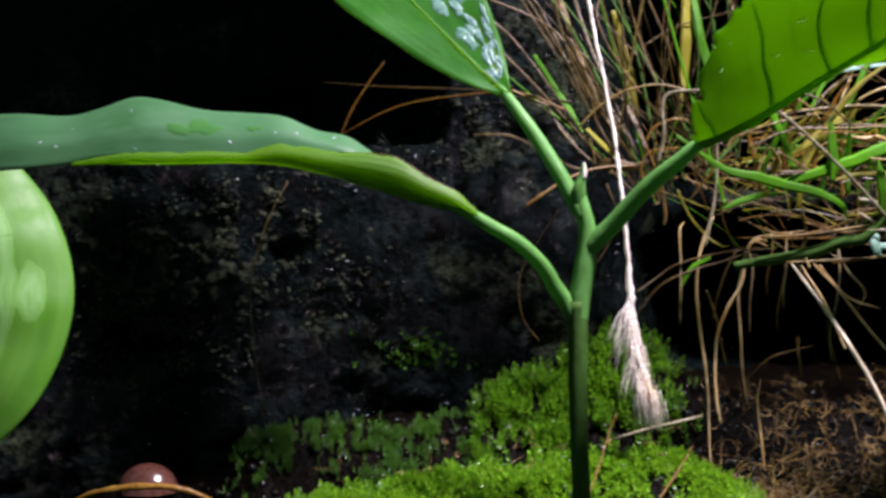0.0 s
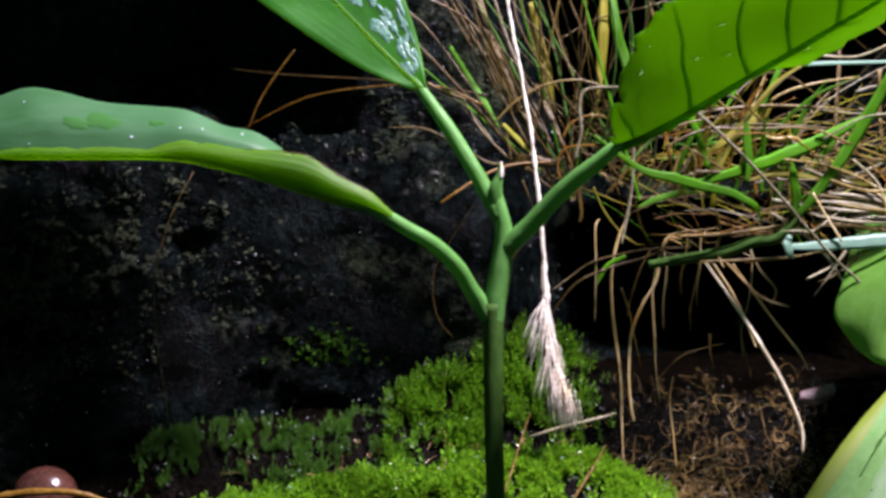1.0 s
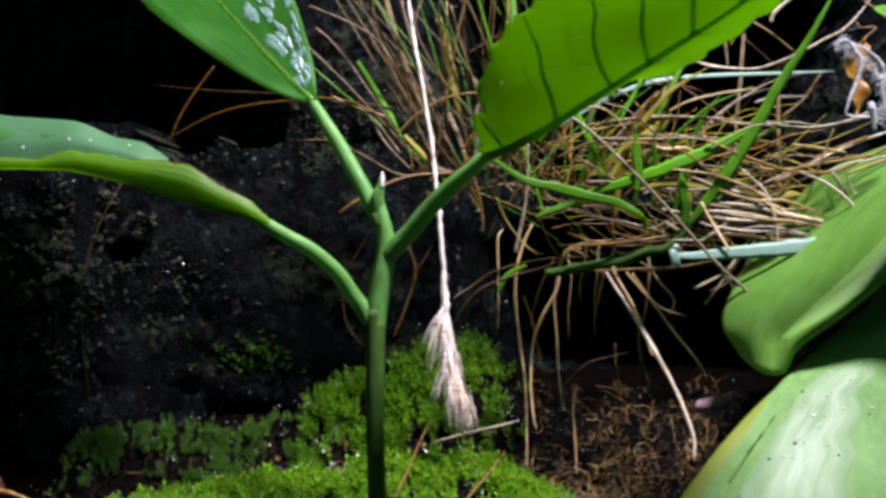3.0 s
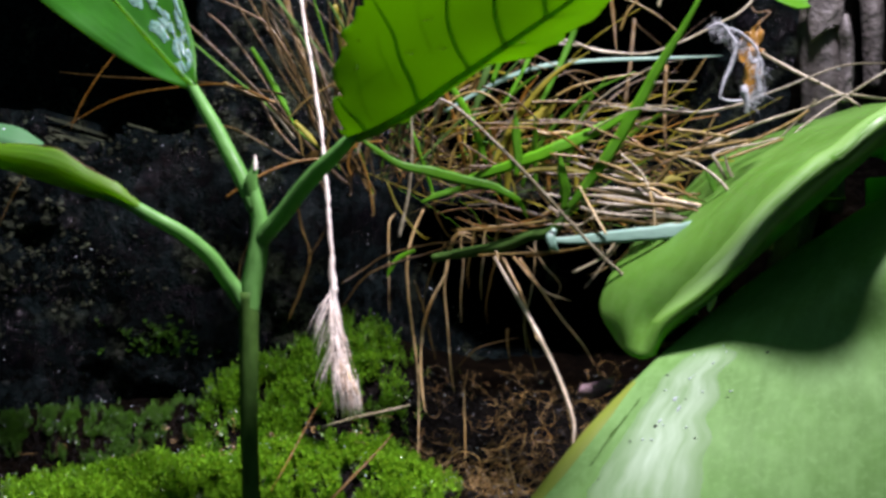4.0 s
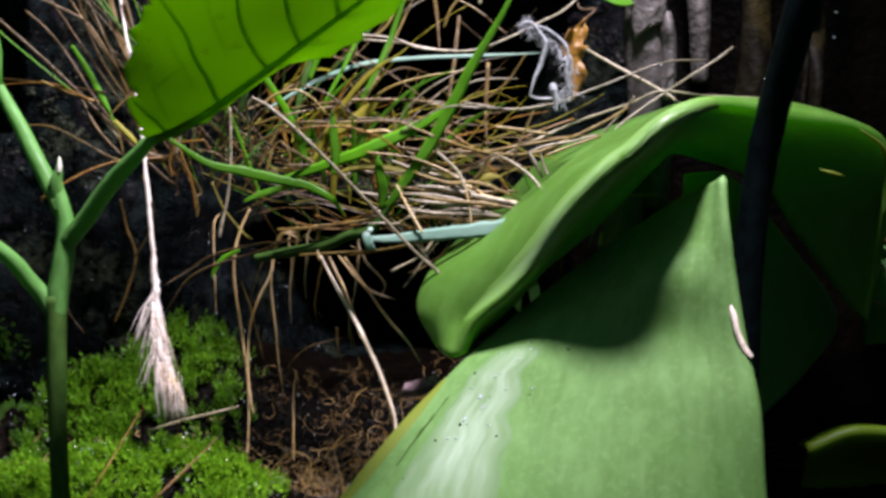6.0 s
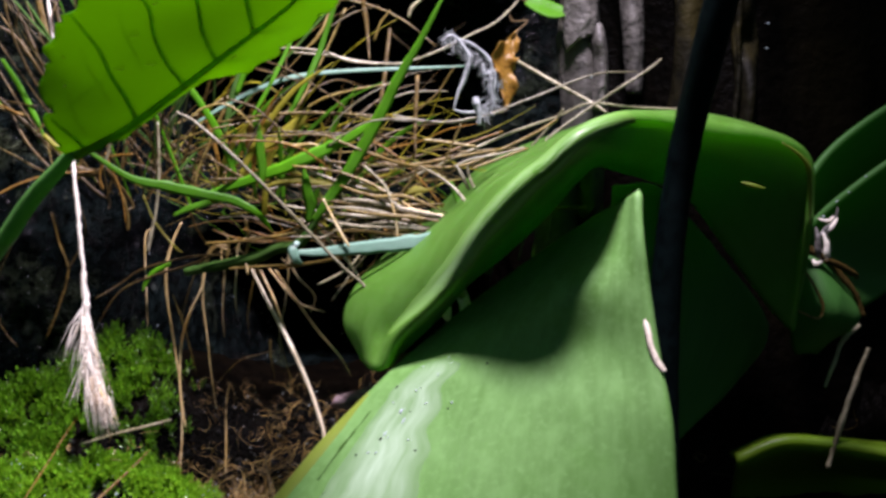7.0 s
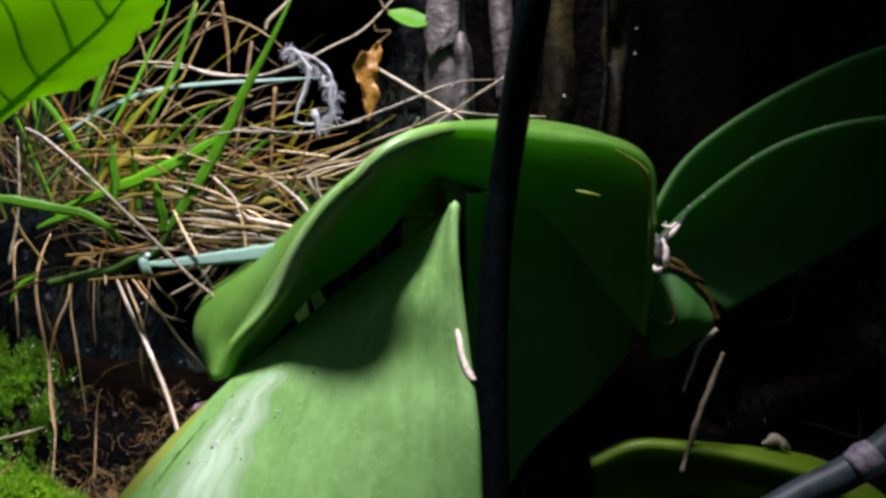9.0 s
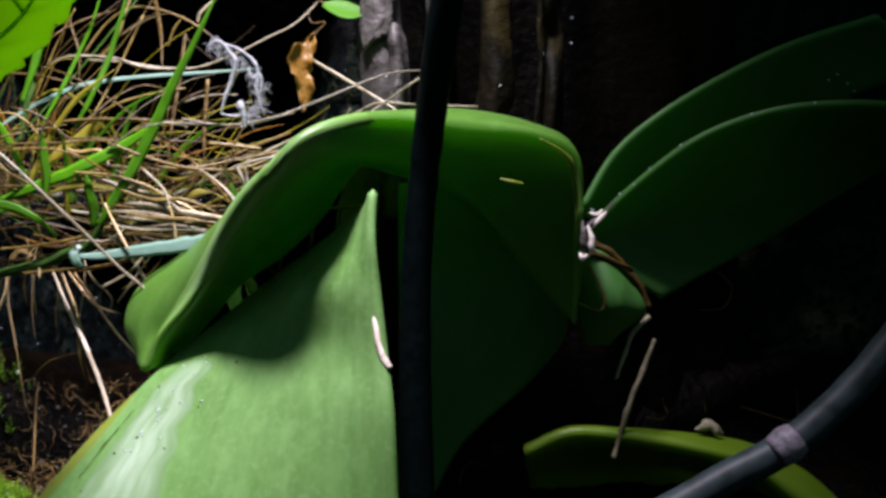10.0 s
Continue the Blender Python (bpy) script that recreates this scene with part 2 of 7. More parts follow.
M_FOX = dry_material("seed_head", (0.84, 0.77, 0.67), (0.94, 0.90, 0.83), 0.5, 400, 0.05, 0.4, island=0.15, grain=0.85)
M_HUSK = dry_material("tan_bristle", (0.483, 0.345, 0.207), (0.69, 0.5405, 0.3565), 0.5, 400, 0.05, 0.35, island=0.3)
M_PETAL = dry_material("faded_petal", (0.238, 0.14, 0.161), (0.42, 0.315, 0.322), 0.5, 260, 0.2, 0.3)
M_WHITE = dry_material("cottony_root", (0.36, 0.384, 0.396), (0.456, 0.48, 0.492), 0.7, 300, 0.3, 0.3)
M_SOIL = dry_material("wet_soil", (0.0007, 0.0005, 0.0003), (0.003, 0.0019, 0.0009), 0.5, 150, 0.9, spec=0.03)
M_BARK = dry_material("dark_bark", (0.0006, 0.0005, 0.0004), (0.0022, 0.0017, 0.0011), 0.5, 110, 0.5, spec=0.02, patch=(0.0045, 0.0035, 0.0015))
M_BARK_PALE = dry_material("pale_bark", (0.009429, 0.008085, 0.005929), (0.06198, 0.05527, 0.04851), 0.6, 70, 0.6, patch=(0.05, 0.045, 0.022))


def painted_sheen_material(name, leaf, pale):
    """A wet leaf's sheen put into colour: pale and glossy in streaks, thinning out to the leaf's green at its edge."""
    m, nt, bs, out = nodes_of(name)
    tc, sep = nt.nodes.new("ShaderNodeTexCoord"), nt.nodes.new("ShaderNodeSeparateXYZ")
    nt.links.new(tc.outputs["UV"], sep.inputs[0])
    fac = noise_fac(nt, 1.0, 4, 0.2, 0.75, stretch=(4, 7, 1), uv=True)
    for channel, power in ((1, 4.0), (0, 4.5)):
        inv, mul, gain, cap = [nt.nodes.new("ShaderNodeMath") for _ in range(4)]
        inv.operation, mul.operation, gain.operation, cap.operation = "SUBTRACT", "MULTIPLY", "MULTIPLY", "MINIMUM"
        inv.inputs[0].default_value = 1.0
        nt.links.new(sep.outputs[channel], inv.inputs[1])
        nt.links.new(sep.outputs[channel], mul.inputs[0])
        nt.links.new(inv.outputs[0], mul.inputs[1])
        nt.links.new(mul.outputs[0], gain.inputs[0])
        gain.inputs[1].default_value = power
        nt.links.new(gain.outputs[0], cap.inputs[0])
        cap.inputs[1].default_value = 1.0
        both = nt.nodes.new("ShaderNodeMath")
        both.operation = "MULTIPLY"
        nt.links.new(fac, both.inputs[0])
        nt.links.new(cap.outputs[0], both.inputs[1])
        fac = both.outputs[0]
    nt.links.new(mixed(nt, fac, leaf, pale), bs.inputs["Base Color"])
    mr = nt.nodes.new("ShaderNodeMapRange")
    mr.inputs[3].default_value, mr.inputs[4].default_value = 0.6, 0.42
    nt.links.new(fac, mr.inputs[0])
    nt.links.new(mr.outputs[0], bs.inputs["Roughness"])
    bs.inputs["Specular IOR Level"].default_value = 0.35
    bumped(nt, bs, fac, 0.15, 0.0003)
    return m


M_SHEEN = painted_sheen_material("painted_leaf_sheen", (0.088, 0.18, 0.052), (0.31, 0.41, 0.29))
def rock_material():
    """Wet black rock: dim grey-green lichen patches broken up by fine grain, sharp wet relief."""
    m, nt, bs, out = nodes_of("wet_rock")
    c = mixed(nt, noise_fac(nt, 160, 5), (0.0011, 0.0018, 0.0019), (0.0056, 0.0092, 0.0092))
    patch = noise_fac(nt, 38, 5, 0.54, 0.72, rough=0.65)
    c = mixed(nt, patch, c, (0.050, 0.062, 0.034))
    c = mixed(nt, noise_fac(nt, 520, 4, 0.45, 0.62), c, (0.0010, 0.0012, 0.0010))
    c = mixed(nt, noise_fac(nt, 210, 4, 0.68, 0.76), c, (0.04, 0.046, 0.04))
    nt.links.new(c, bs.inputs["Base Color"])
    bs.inputs["Roughness"].default_value, bs.inputs["Specular IOR Level"].default_value = 0.14, 0.045
    coarse = bumped(nt, bs, noise_fac(nt, 330, 5, 0.3, 0.7, rough=0.7), 0.9, 0.0012)
    fine = nt.nodes.new("ShaderNodeBump")
    fine.inputs["Strength"].default_value, fine.inputs["Distance"].default_value = 0.7, 0.0004
    nt.links.new(noise_fac(nt, 1500, 4), fine.inputs["Height"])
    nt.links.new(coarse.outputs[0], fine.inputs["Normal"])
    nt.links.new(fine.outputs[0], bs.inputs["Normal"])
    return m


M_ROCK = rock_material()
M_SHEEN_ARCH = painted_sheen_material("painted_sheen_arch", (0.082, 0.19, 0.02), (0.20, 0.32, 0.15))
M_SHEEN_FRESH = painted_sheen_material("painted_sheen_fresh", (0.07, 0.2, 0.016), (0.16, 0.30, 0.11))
M_STRAW_BARK = dry_material("bleached_bark", (0.04043, 0.0361, 0.03176), (0.09525, 0.08663, 0.07793), 0.6, 130, 0.5)
M_BARK_MOSSY = dry_material("mossy_bark", (0.003, 0.0027, 0.001), (0.011, 0.009, 0.003), 0.6, 90, 0.5, spec=0.08, patch=(0.045, 0.036, 0.011), patch_scale=60)
M_ROOT_RUST = dry_material("rusty_rootlets", (0.15, 0.085, 0.03), (0.42, 0.28, 0.115), 0.22, 300, 0.3, 0.1, island=0.85, spec=0.8)
# the stalk's shade is put into this near-black base colour
M_STALK_SHADED = dry_material("shaded_stalk", (0.0010, 0.0027, 0.0028), (0.0018, 0.0046, 0.0048), 0.45, 120, 0.03, spec=0.06)
M_GREYROOT = dry_material("grey_green_root", (0.018, 0.029, 0.031), (0.031, 0.045, 0.048), 0.5, 60, 0.05, spec=0.25)
M_JOINT = dry_material("root_joint", (0.13, 0.115, 0.14), (0.2, 0.17, 0.2), 0.55, 200, 0.2)
M_ORCHID_LOW = leaf_material("orchid_leaf_low", (0.07, 0.145, 0.005), (0.105, 0.18, 0.01), 0.3, 0.45, glow=(0.22, 0.38, 0.02), vein=(3, 30, 1), bump=0.04, streak=1.15, spec=0.3)
M_MOSS = leaf_material("moss", (0.05, 0.145, 0.006), (0.125, 0.27, 0.016), 0.4, 0.25, glow=(0.26, 0.50, 0.02), vein=(1, 1, 1), island=0.75)
M_MOSS_MID = leaf_material("moss_leafy", (0.022, 0.08, 0.004), (0.078, 0.19, 0.009), 0.35, 0.3, glow=(0.18, 0.38, 0.015), vein=(1, 1, 1), island=0.8)
M_MOSS_DARK = leaf_material("moss_dark", (0.018, 0.06, 0.006), (0.05, 0.13, 0.012), 0.3, 0.35, glow=(0.08, 0.2, 0.012), vein=(1, 1, 1), island=0.5)
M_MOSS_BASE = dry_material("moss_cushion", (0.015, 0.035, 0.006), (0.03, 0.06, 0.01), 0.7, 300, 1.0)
M_WATER, _nt, _bs, _out = nodes_of("water")
_bs.inputs["Transmission Weight"].default_value, _bs.inputs["Roughness"].default_value, _bs.inputs["IOR"].default_value = 1.0, 0.02, 1.33
# pale base colour stands in for light reflected by the wet film
M_WET = dry_material("water_film", (0.10, 0.24, 0.16), (0.22, 0.38, 0.31), 0.15, 400, 0.2, 0.4, spec=0.6)
M_HANGING = leaf_material("fresh_leaf", (0.06, 0.186, 0.0132), (0.09, 0.234, 0.021), 0.3, 0.5, vein=(2, 14, 1), bump=0.02, coat=0.0, streak=1.1)
M_CRUMB = dry_material("black_crumb", (0.002, 0.002, 0.002), (0.005, 0.0045, 0.004), 0.3, 400, 0.3, spec=0.2)
M_MARGIN = leaf_material("yellowing_margin", (0.10, 0.17, 0.018), (0.165, 0.215, 0.03), 0.3, 0.4, glow=(0.35, 0.42, 0.03), vein=(1, 20, 1), bump=0.1)
# opaque pale drops: the glint of the lamp is in their colour
M_DEW_GLINT = dry_material("pale_glint_dew", (0.42, 0.50, 0.52), (0.6, 0.68, 0.7), 0.08, 400, 0.1, 0.3, spec=0.9)
# bluish tint puts the upper face's reflected sheen into the green
M_SIDELEAF = leaf_material("side_leaf", (0.027, 0.093, 0.027), (0.045, 0.123, 0.05), 0.2, 0.45, glow=(0.2, 0.42, 0.04), vein=(9, 5, 1), bump=0.1, streak=1.1, spec=0.3)
M_BLOTCH = leaf_material("dark_patch", (0.02, 0.084, 0.014), (0.028, 0.105, 0.02), 0.2, 0.6, vein=(9, 5, 1), spec=0.2)
M_RIM = leaf_material("leaf_underside", (0.046, 0.155, 0.005), (0.092, 0.198, 0.007), 0.62, 0.55, glow=(0.38, 0.64, 0.018), vein=(3, 6, 1), streak=1.1)
M_ROOT_GOLD = dry_material("golden_rootlets", (0.34, 0.20, 0.05), (0.62, 0.44, 0.17), 0.2, 300, 0.3, 0.15, island=0.75, spec=0.9)


# ---- ground and rock ----
def smooth(a, b, x):
    t = min(max((x - a) / (b - a), 0.0), 1.0)
    return t * t * (3 - 2 * t)


CREST_X, CREST_Z = (-140, -95, -85, -65, -56, -37, -18, -11, 2, 60), (2, 5, 8, 11.5, 13.5, 15.5, 16, 12, 9.5, 10)
BANK_X, BANK_Z = (-140, -100, -92, -76, -56, -45, -35, -26, -12, 0, 60), (4, 12, 19, 21.5, 22.5, 27.5, 32, 36, 29, 25, 28)


def mound(x, y):
    """Height of the ground (mm): low in front, a moss cushion, a trough, then a bank against the rock."""
    low, top = float(np.interp(x, CREST_X, CREST_Z)), float(np.interp(x, BANK_X, BANK_Z))
    mossy = smooth(-95, -75, x) * (1 - smooth(-10, 4, x))
    z = -6 + 6 * smooth(60, 160, y) + low * smooth(158, 179, y + 2.0 * noise.noise(Vector((x * 0.05, 3.1, 0))))
    z -= 4.0 * math.exp(-((y - 186) / 2.6) ** 2) * mossy
    z += (top - low) * smooth(185, 200, y)
    z += 1.6 * noise.noise(Vector((x * 0.09, y * 0.09, 0.4))) + 0.8 * noise.noise(Vector((x * 0.3, y * 0.3, 1.7)))
    return z


def rock_y(x, z):
    p = Vector((x * 0.03, z * 0.03, 0))
    hollow = 70 * math.exp(-((x - 18) / 34) ** 4 - ((z - 40) / 20) ** 4)
    hollow += 45 * math.exp(-((x - 12) / 30) ** 4 - ((z - 82) / 20) ** 4)
    recess = 200 * smooth(74, 78, z + 12 * noise.noise(Vector((x * 0.06, 2, 0))) + 4 * noise.noise(Vector((x * 0.25, 6, 0)))) * smooth(-56, -72, x)
    ledges = 2.2 * abs(noise.noise(Vector((x * 0.07, z * 0.16, 5)))) + 1.6 * abs(noise.noise(Vector((x * 0.22, z * 0.3, 9)))) + 0.9 * noise.noise(Vector((x * 0.6, z * 0.6, 2)))
    return 203 + hollow + recess + 5 * noise.fractal(p, 1.0, 2.1, 5) + ledges


def axis(a, b, fine_a, fine_b, step, coarse):
    xs, x = [], a
    while x < b:
        xs.append(x)
        nxt = x + (step if fine_a <= x < fine_b else coarse)
        x = fine_a if x < fine_a < nxt else nxt
    return xs + [b]


def field(xs, ys, f):
    g = Geo()
    for y in ys:
        for x in xs:
            g.v.append(Vector(f(x, y)) * MM)
            g.uv.append((x * MM, y * MM))
    n = len(xs)
    for j in range(len(ys) - 1):
        for i in range(n - 1):
            a = j * n + i
            g.f.append((a, a + 1, a + n + 1, a + n))
    return g


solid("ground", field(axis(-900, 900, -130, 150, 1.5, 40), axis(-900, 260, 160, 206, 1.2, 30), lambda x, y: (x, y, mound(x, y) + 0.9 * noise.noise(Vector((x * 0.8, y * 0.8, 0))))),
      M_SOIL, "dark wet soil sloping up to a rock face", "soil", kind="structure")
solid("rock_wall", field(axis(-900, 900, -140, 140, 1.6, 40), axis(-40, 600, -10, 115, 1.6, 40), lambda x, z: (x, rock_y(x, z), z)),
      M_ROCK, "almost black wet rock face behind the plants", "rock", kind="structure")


# ---- pale crusts of lichen on the rock ----
def flakes(spots, seed):
    """Small irregular flakes lying on the rock, thick in the middle of each spot and thinning out."""
    g, r = Geo(), random.Random(seed)
    for cx, cz, wide, high, count in spots:
        for _ in range(3 * count):
            x, z = cx + r.gauss(0, wide), cz + r.gauss(0, high)
            if noise.noise(Vector((x * 0.25, z * 0.25, 7))) < -0.05:
                continue
            size, k, turn = r.uniform(0.2, 0.7), len(g.v), r.uniform(0, 6.28)
            ring = [(x + size * r.uniform(0.5, 1.0) * math.cos(turn + i * 1.047), z + 0.8 * size * r.uniform(0.5, 1.0) * math.sin(turn + i * 1.047)) for i in range(6)]
            g.v += [Vector((x, rock_y(x, z) - 0.35, z)) * MM] + [Vector((u, rock_y(u, v) - 0.02, v)) * MM for u, v in ring]
            g.uv += [(0, 0)] * 7
            g.f += [(k, k + 1 + i, k + 1 + (i + 1) % 6) for i in range(6)]
    return g


M_LICHEN = dry_material("rock_lichen", (0.010, 0.014, 0.008), (0.030, 0.034, 0.018), 0.7, 400, 0.3, island=0.7, spec=0.08)
solid("lichen", flakes(((-114, 49, 8, 4, 760), (-118, 57, 7, 4, 300), (-92, 58, 7, 5, 420), (-98, 48, 5, 4, 200), (-49, 76, 7, 4, 200), (-80, 73, 6, 3, 160), (-75, 46, 6, 4, 70), (-126, 41, 8, 4, 260), (-107, 35, 8, 4, 220)), 41), M_LICHEN, "dim grey-green lichen crust on the wet rock", "lichen", kind="stuff")


# ---- tree trunk behind the orchid ----
def trunk_geo(cx, cy, r, z0, z1, ridges, amp):
    g, na, nz = Geo(), 120, 70
    for k in range(nz):
        z = z0 + (z1 - z0) * k / (nz - 1)
        for i in range(na):
            a = 2 * math.pi * i / na
            d = amp * abs(math.sin(a * ridges + 1.5 * noise.noise(Vector((math.cos(a) * 2, math.sin(a) * 2, z * 0.02))))) + amp * 0.8 * noise.noise(Vector((math.cos(a) * 5, math.sin(a) * 5, z * 0.05)))
            g.v.append(Vector((cx + (r + d) * math.cos(a), cy + (r + d) * math.sin(a), z)) * MM)
            g.uv.append((i / na, z * MM))
    for k in range(nz - 1):
        for i in range(na):
            a, b = k * na + i, k * na + (i + 1) % na
            g.f.append((a, b, b + na, a + na))
    return g


trunk = thing("tree_trunk", "dark wet tree trunk with peeling pale bark strips", "tree")
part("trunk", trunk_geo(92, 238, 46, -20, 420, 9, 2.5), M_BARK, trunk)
part("bark_strip", loft([
    [(56.0, 186.4, 58.0), (58.2, 184.0, 57.8), (60.4, 186.4, 57.8)],
    [(54.7, 186.4, 73.2), (58.0, 183.2, 72.7), (61.4, 186.4, 72.9)],
    [(54.3, 186.4, 81.2), (58.1, 182.4, 80.5), (61.9, 186.4, 81.0)],
    [(54.1, 186.4, 88.3), (57.9, 182.4, 87.5), (62.1, 186.4, 88.0)],
    [(54.9, 187.2, 92.4), (58.5, 184.0, 91.7), (61.7, 187.2, 92.2)],
    [(56.0, 187.2, 108.6), (59.6, 184.0, 107.5), (62.2, 187.2, 108.4)]], 40, 12, 1.2, rough=1.6), M_BARK_PALE, trunk, "mottled grey-beige peeling bark strip")
part("bark_strip", loft([
    [(54.9, 183.2, 86.5), (55.9, 181.6, 87.6), (57.3, 180.8, 88.6)],
    [(54.5, 183.2, 91.7), (57.4, 180.8, 91.3), (59.5, 181.6, 89.7)],
    [(55.1, 183.2, 97.6), (57.6, 180.8, 96.9), (60.3, 182.4, 96.2)],
    [(55.8, 184.0, 109.6), (58.4, 181.6, 108.9), (61.1, 183.2, 109.3)]], 30, 10, 0.7, rough=0.8), M_STRAW_BARK, trunk, "paler curled flake of bark")
part("bark_strip", loft([
    [(58.8, 183.2, 76.7), (60.0, 180.8, 76.1), (61.1, 182.4, 76.9)],
    [(59.5, 182.4, 84.4), (60.6, 180.8, 84.3), (61.5, 182.4, 84.2)],
    [(59.0, 182.4, 88.2), (60.2, 180.5, 88.2), (61.4, 182.4, 87.1)],
    [(59.5, 183.2, 90.7), (60.4, 181.6, 90.8), (61.2, 183.2, 90.3)]], 24, 8, 0.6, rough=0.6), M_STRAW_BARK, trunk, "paler curled flake of bark")
part("bark_strip", loft([
    [(67.2, 192.0, 80.7), (68.3, 190.4, 80.5), (69.5, 192.0, 80.7)],
    [(67.0, 192.0, 89.5), (68.2, 189.6, 89.1), (70.0, 192.0, 89.5)],
    [(66.9, 192.0, 96.8), (68.2, 189.6, 96.2), (70.3, 192.0, 96.7)],
    [(67.5, 192.0, 112.3), (68.7, 190.4, 111.8), (70.7, 192.0, 112.2)]], 30, 8, 0.8, rough=1.0), M_STRAW_BARK, trunk, "narrow pale bark strip")
part("bark_strip", loft([
    [(47.6, 185.6, 44.2), (50.3, 184.0, 44.1), (52.7, 185.6, 44.0)],
    [(49.4, 185.6, 54.2), (52.4, 183.2, 54.1), (55.2, 185.6, 53.9)],
    [(51.0, 185.6, 63.2), (54.1, 183.2, 62.9), (57.4, 185.6, 62.9)],
    [(53.7, 186.4, 72.2), (56.6, 184.0, 71.9), (59.5, 186.4, 72.0)]], 30, 10, 1.0, rough=1.6), M_BARK_PALE, trunk, "mottled pale bark at the trunk's foot")
part("bark_strip", loft([
    [(73.6, 192.0, 70.0), (76.6, 190.4, 69.7), (80.4, 192.0, 69.7)],
    [(75.1, 192.0, 81.4), (78.0, 189.6, 80.9), (81.3, 192.0, 81.1)],
    [(76.0, 192.0, 92.8), (78.5, 190.4, 92.4), (81.2, 192.0, 92.6)],
    [(76.6, 192.0, 111.4), (79.1, 190.4, 110.9), (81.9, 192.0, 111.3)]], 36, 10, 1.0, rough=2.0), M_BARK_MOSSY, trunk, "dim brown bark strip")
part("bark_strip", sweep([(84.1, 186.4, 69.1), (85.2, 186.4, 76.2), (86.2, 186.4, 83.2), (86.2, 186.4, 89.3), (86.6, 186.4, 96.4), (87.6, 186.4, 109.4)], [0.3, 0.45, 0.5, 0.4, 0.6, 0.6], [0.3, 0.4, 0.4, 0.4, 0.5, 0.5], 8, 40, wob=0.5), M_BARK_MOSSY, trunk, "thin pale bark edge")
part("bark_strip", loft([
    [(85.9, 189.6, 71.4), (87.2, 187.2, 71.1), (89.3, 189.6, 71.3)],
    [(86.6, 189.6, 81.7), (88.2, 186.4, 81.1), (90.1, 189.6, 81.6)],
    [(86.6, 189.6, 88.9), (88.6, 189.6, 88.8), (91.0, 189.6, 88.7)],
    [(87.3, 189.6, 95.0), (88.1, 186.4, 94.3), (90.4, 189.6, 94.9)],
    [(87.8, 189.6, 110.4), (88.9, 186.4, 109.4), (90.9, 189.6, 110.3)]], 36, 10, 1.0, rough=2.0), M_BARK_MOSSY, trunk, "mossy golden-brown bark strip")


# ---- moss ----
def moss_mask(x, y):
    """How thick the moss grows: on the front cushion, and on the bank behind it."""
    rag = 0.7 * noise.noise(Vector((x * 0.13, y * 0.13, 4))) + 0.7 * noise.noise(Vector((x * 0.33, y * 0.33, 6))) + 0.5 * noise.noise(Vector((x * 0.8, y * 0.8, 1)))
    front = smooth(-86, -66, x + 6 * rag) * (1 - smooth(-12, -4, x + 4 * rag)) * smooth(148, 156, y) * (1 - smooth(182.5, 185, y + rag)) * smooth(-0.5, 0.0, rag)
    lush = smooth(-52, -42, x)
    back = smooth(-98, -86, x) * (1 - smooth(-30, -8, x + 7 * rag)) * smooth(185.5, 188, y) * (1 - smooth(198, 202, y + 3 * rag)) * smooth(-0.05 - 0.15 * lush, 0.30 - 0.15 * lush, rag)
    return front, back


def moss_geo(cells, which, tall, x0=-95, x1=2):
    g = Geo()
    r = random.Random(11 + which)
    for _ in range(cells):
        x, y = r.uniform(x0, x1), (r.uniform(150, 187) if which == 0 else r.uniform(185, 203))
        m = moss_mask(x, y)[which]
        if r.random() > m:
            continue
        lump = noise.noise(Vector((x * 0.33, y * 0.33, 12)))
        if lump < -0.38 + 0.15 * r.random():
            continue
        z = mound(x, y) + 0.2 + 1.7 * lump
        e = 0.5
        nrm = Vector((-(mound(x + e, y) - mound(x - e, y)) / (2 * e), -(mound(x, y + e) - mound(x, y - e)) / (2 * e), 1)).normalized()
        axis_v = (nrm * 0.5 + Vector((r.gauss(0, 0.35), r.gauss(-0.12, 0.35), 0.8 + 0.5 * which))).normalized()
        h = tall * r.uniform(0.35, 1.3) * (1 + 0.7 * noise.noise(Vector((x * 0.45, y * 0.45, 3))))
        p = Vector((x, y, z))
        q = axis_v.orthogonal().normalized()
        turn = r.uniform(0, 6.28)
        k = r.randint(8, 12)
        for i in range(k):
            f = (i + 1) / k
            turn += 2.4
            out = (q * math.cos(turn) + axis_v.cross(q) * math.sin(turn))
            ln = h * (0.42 if which == 0 else 0.3) * (1.15 - 0.55 * f)
            way = (out * (1.05 - 0.65 * f) + axis_v * (0.35 + 0.65 * f)).normalized()
            sd = way.cross(axis_v).normalized() * ln * 0.21
            a = p + axis_v * h * f * 0.8
            mid = a + way * ln * 0.5
            tip = a + way * ln + axis_v * ln * 0.12 - out * 0.1
            b = len(g.v)
            g.v += [a * MM, (mid + sd + axis_v * 0.05) * MM, tip * MM, (mid - sd + axis_v * 0.05) * MM, (mid - axis_v * 0.04) * MM]
            g.uv += [(f, 0)] * 5
            g.f += [(b, b + 1, b + 4), (b + 1, b + 2, b + 4), (b + 4, b + 2, b + 3), (b, b + 4, b + 3)]
    return g


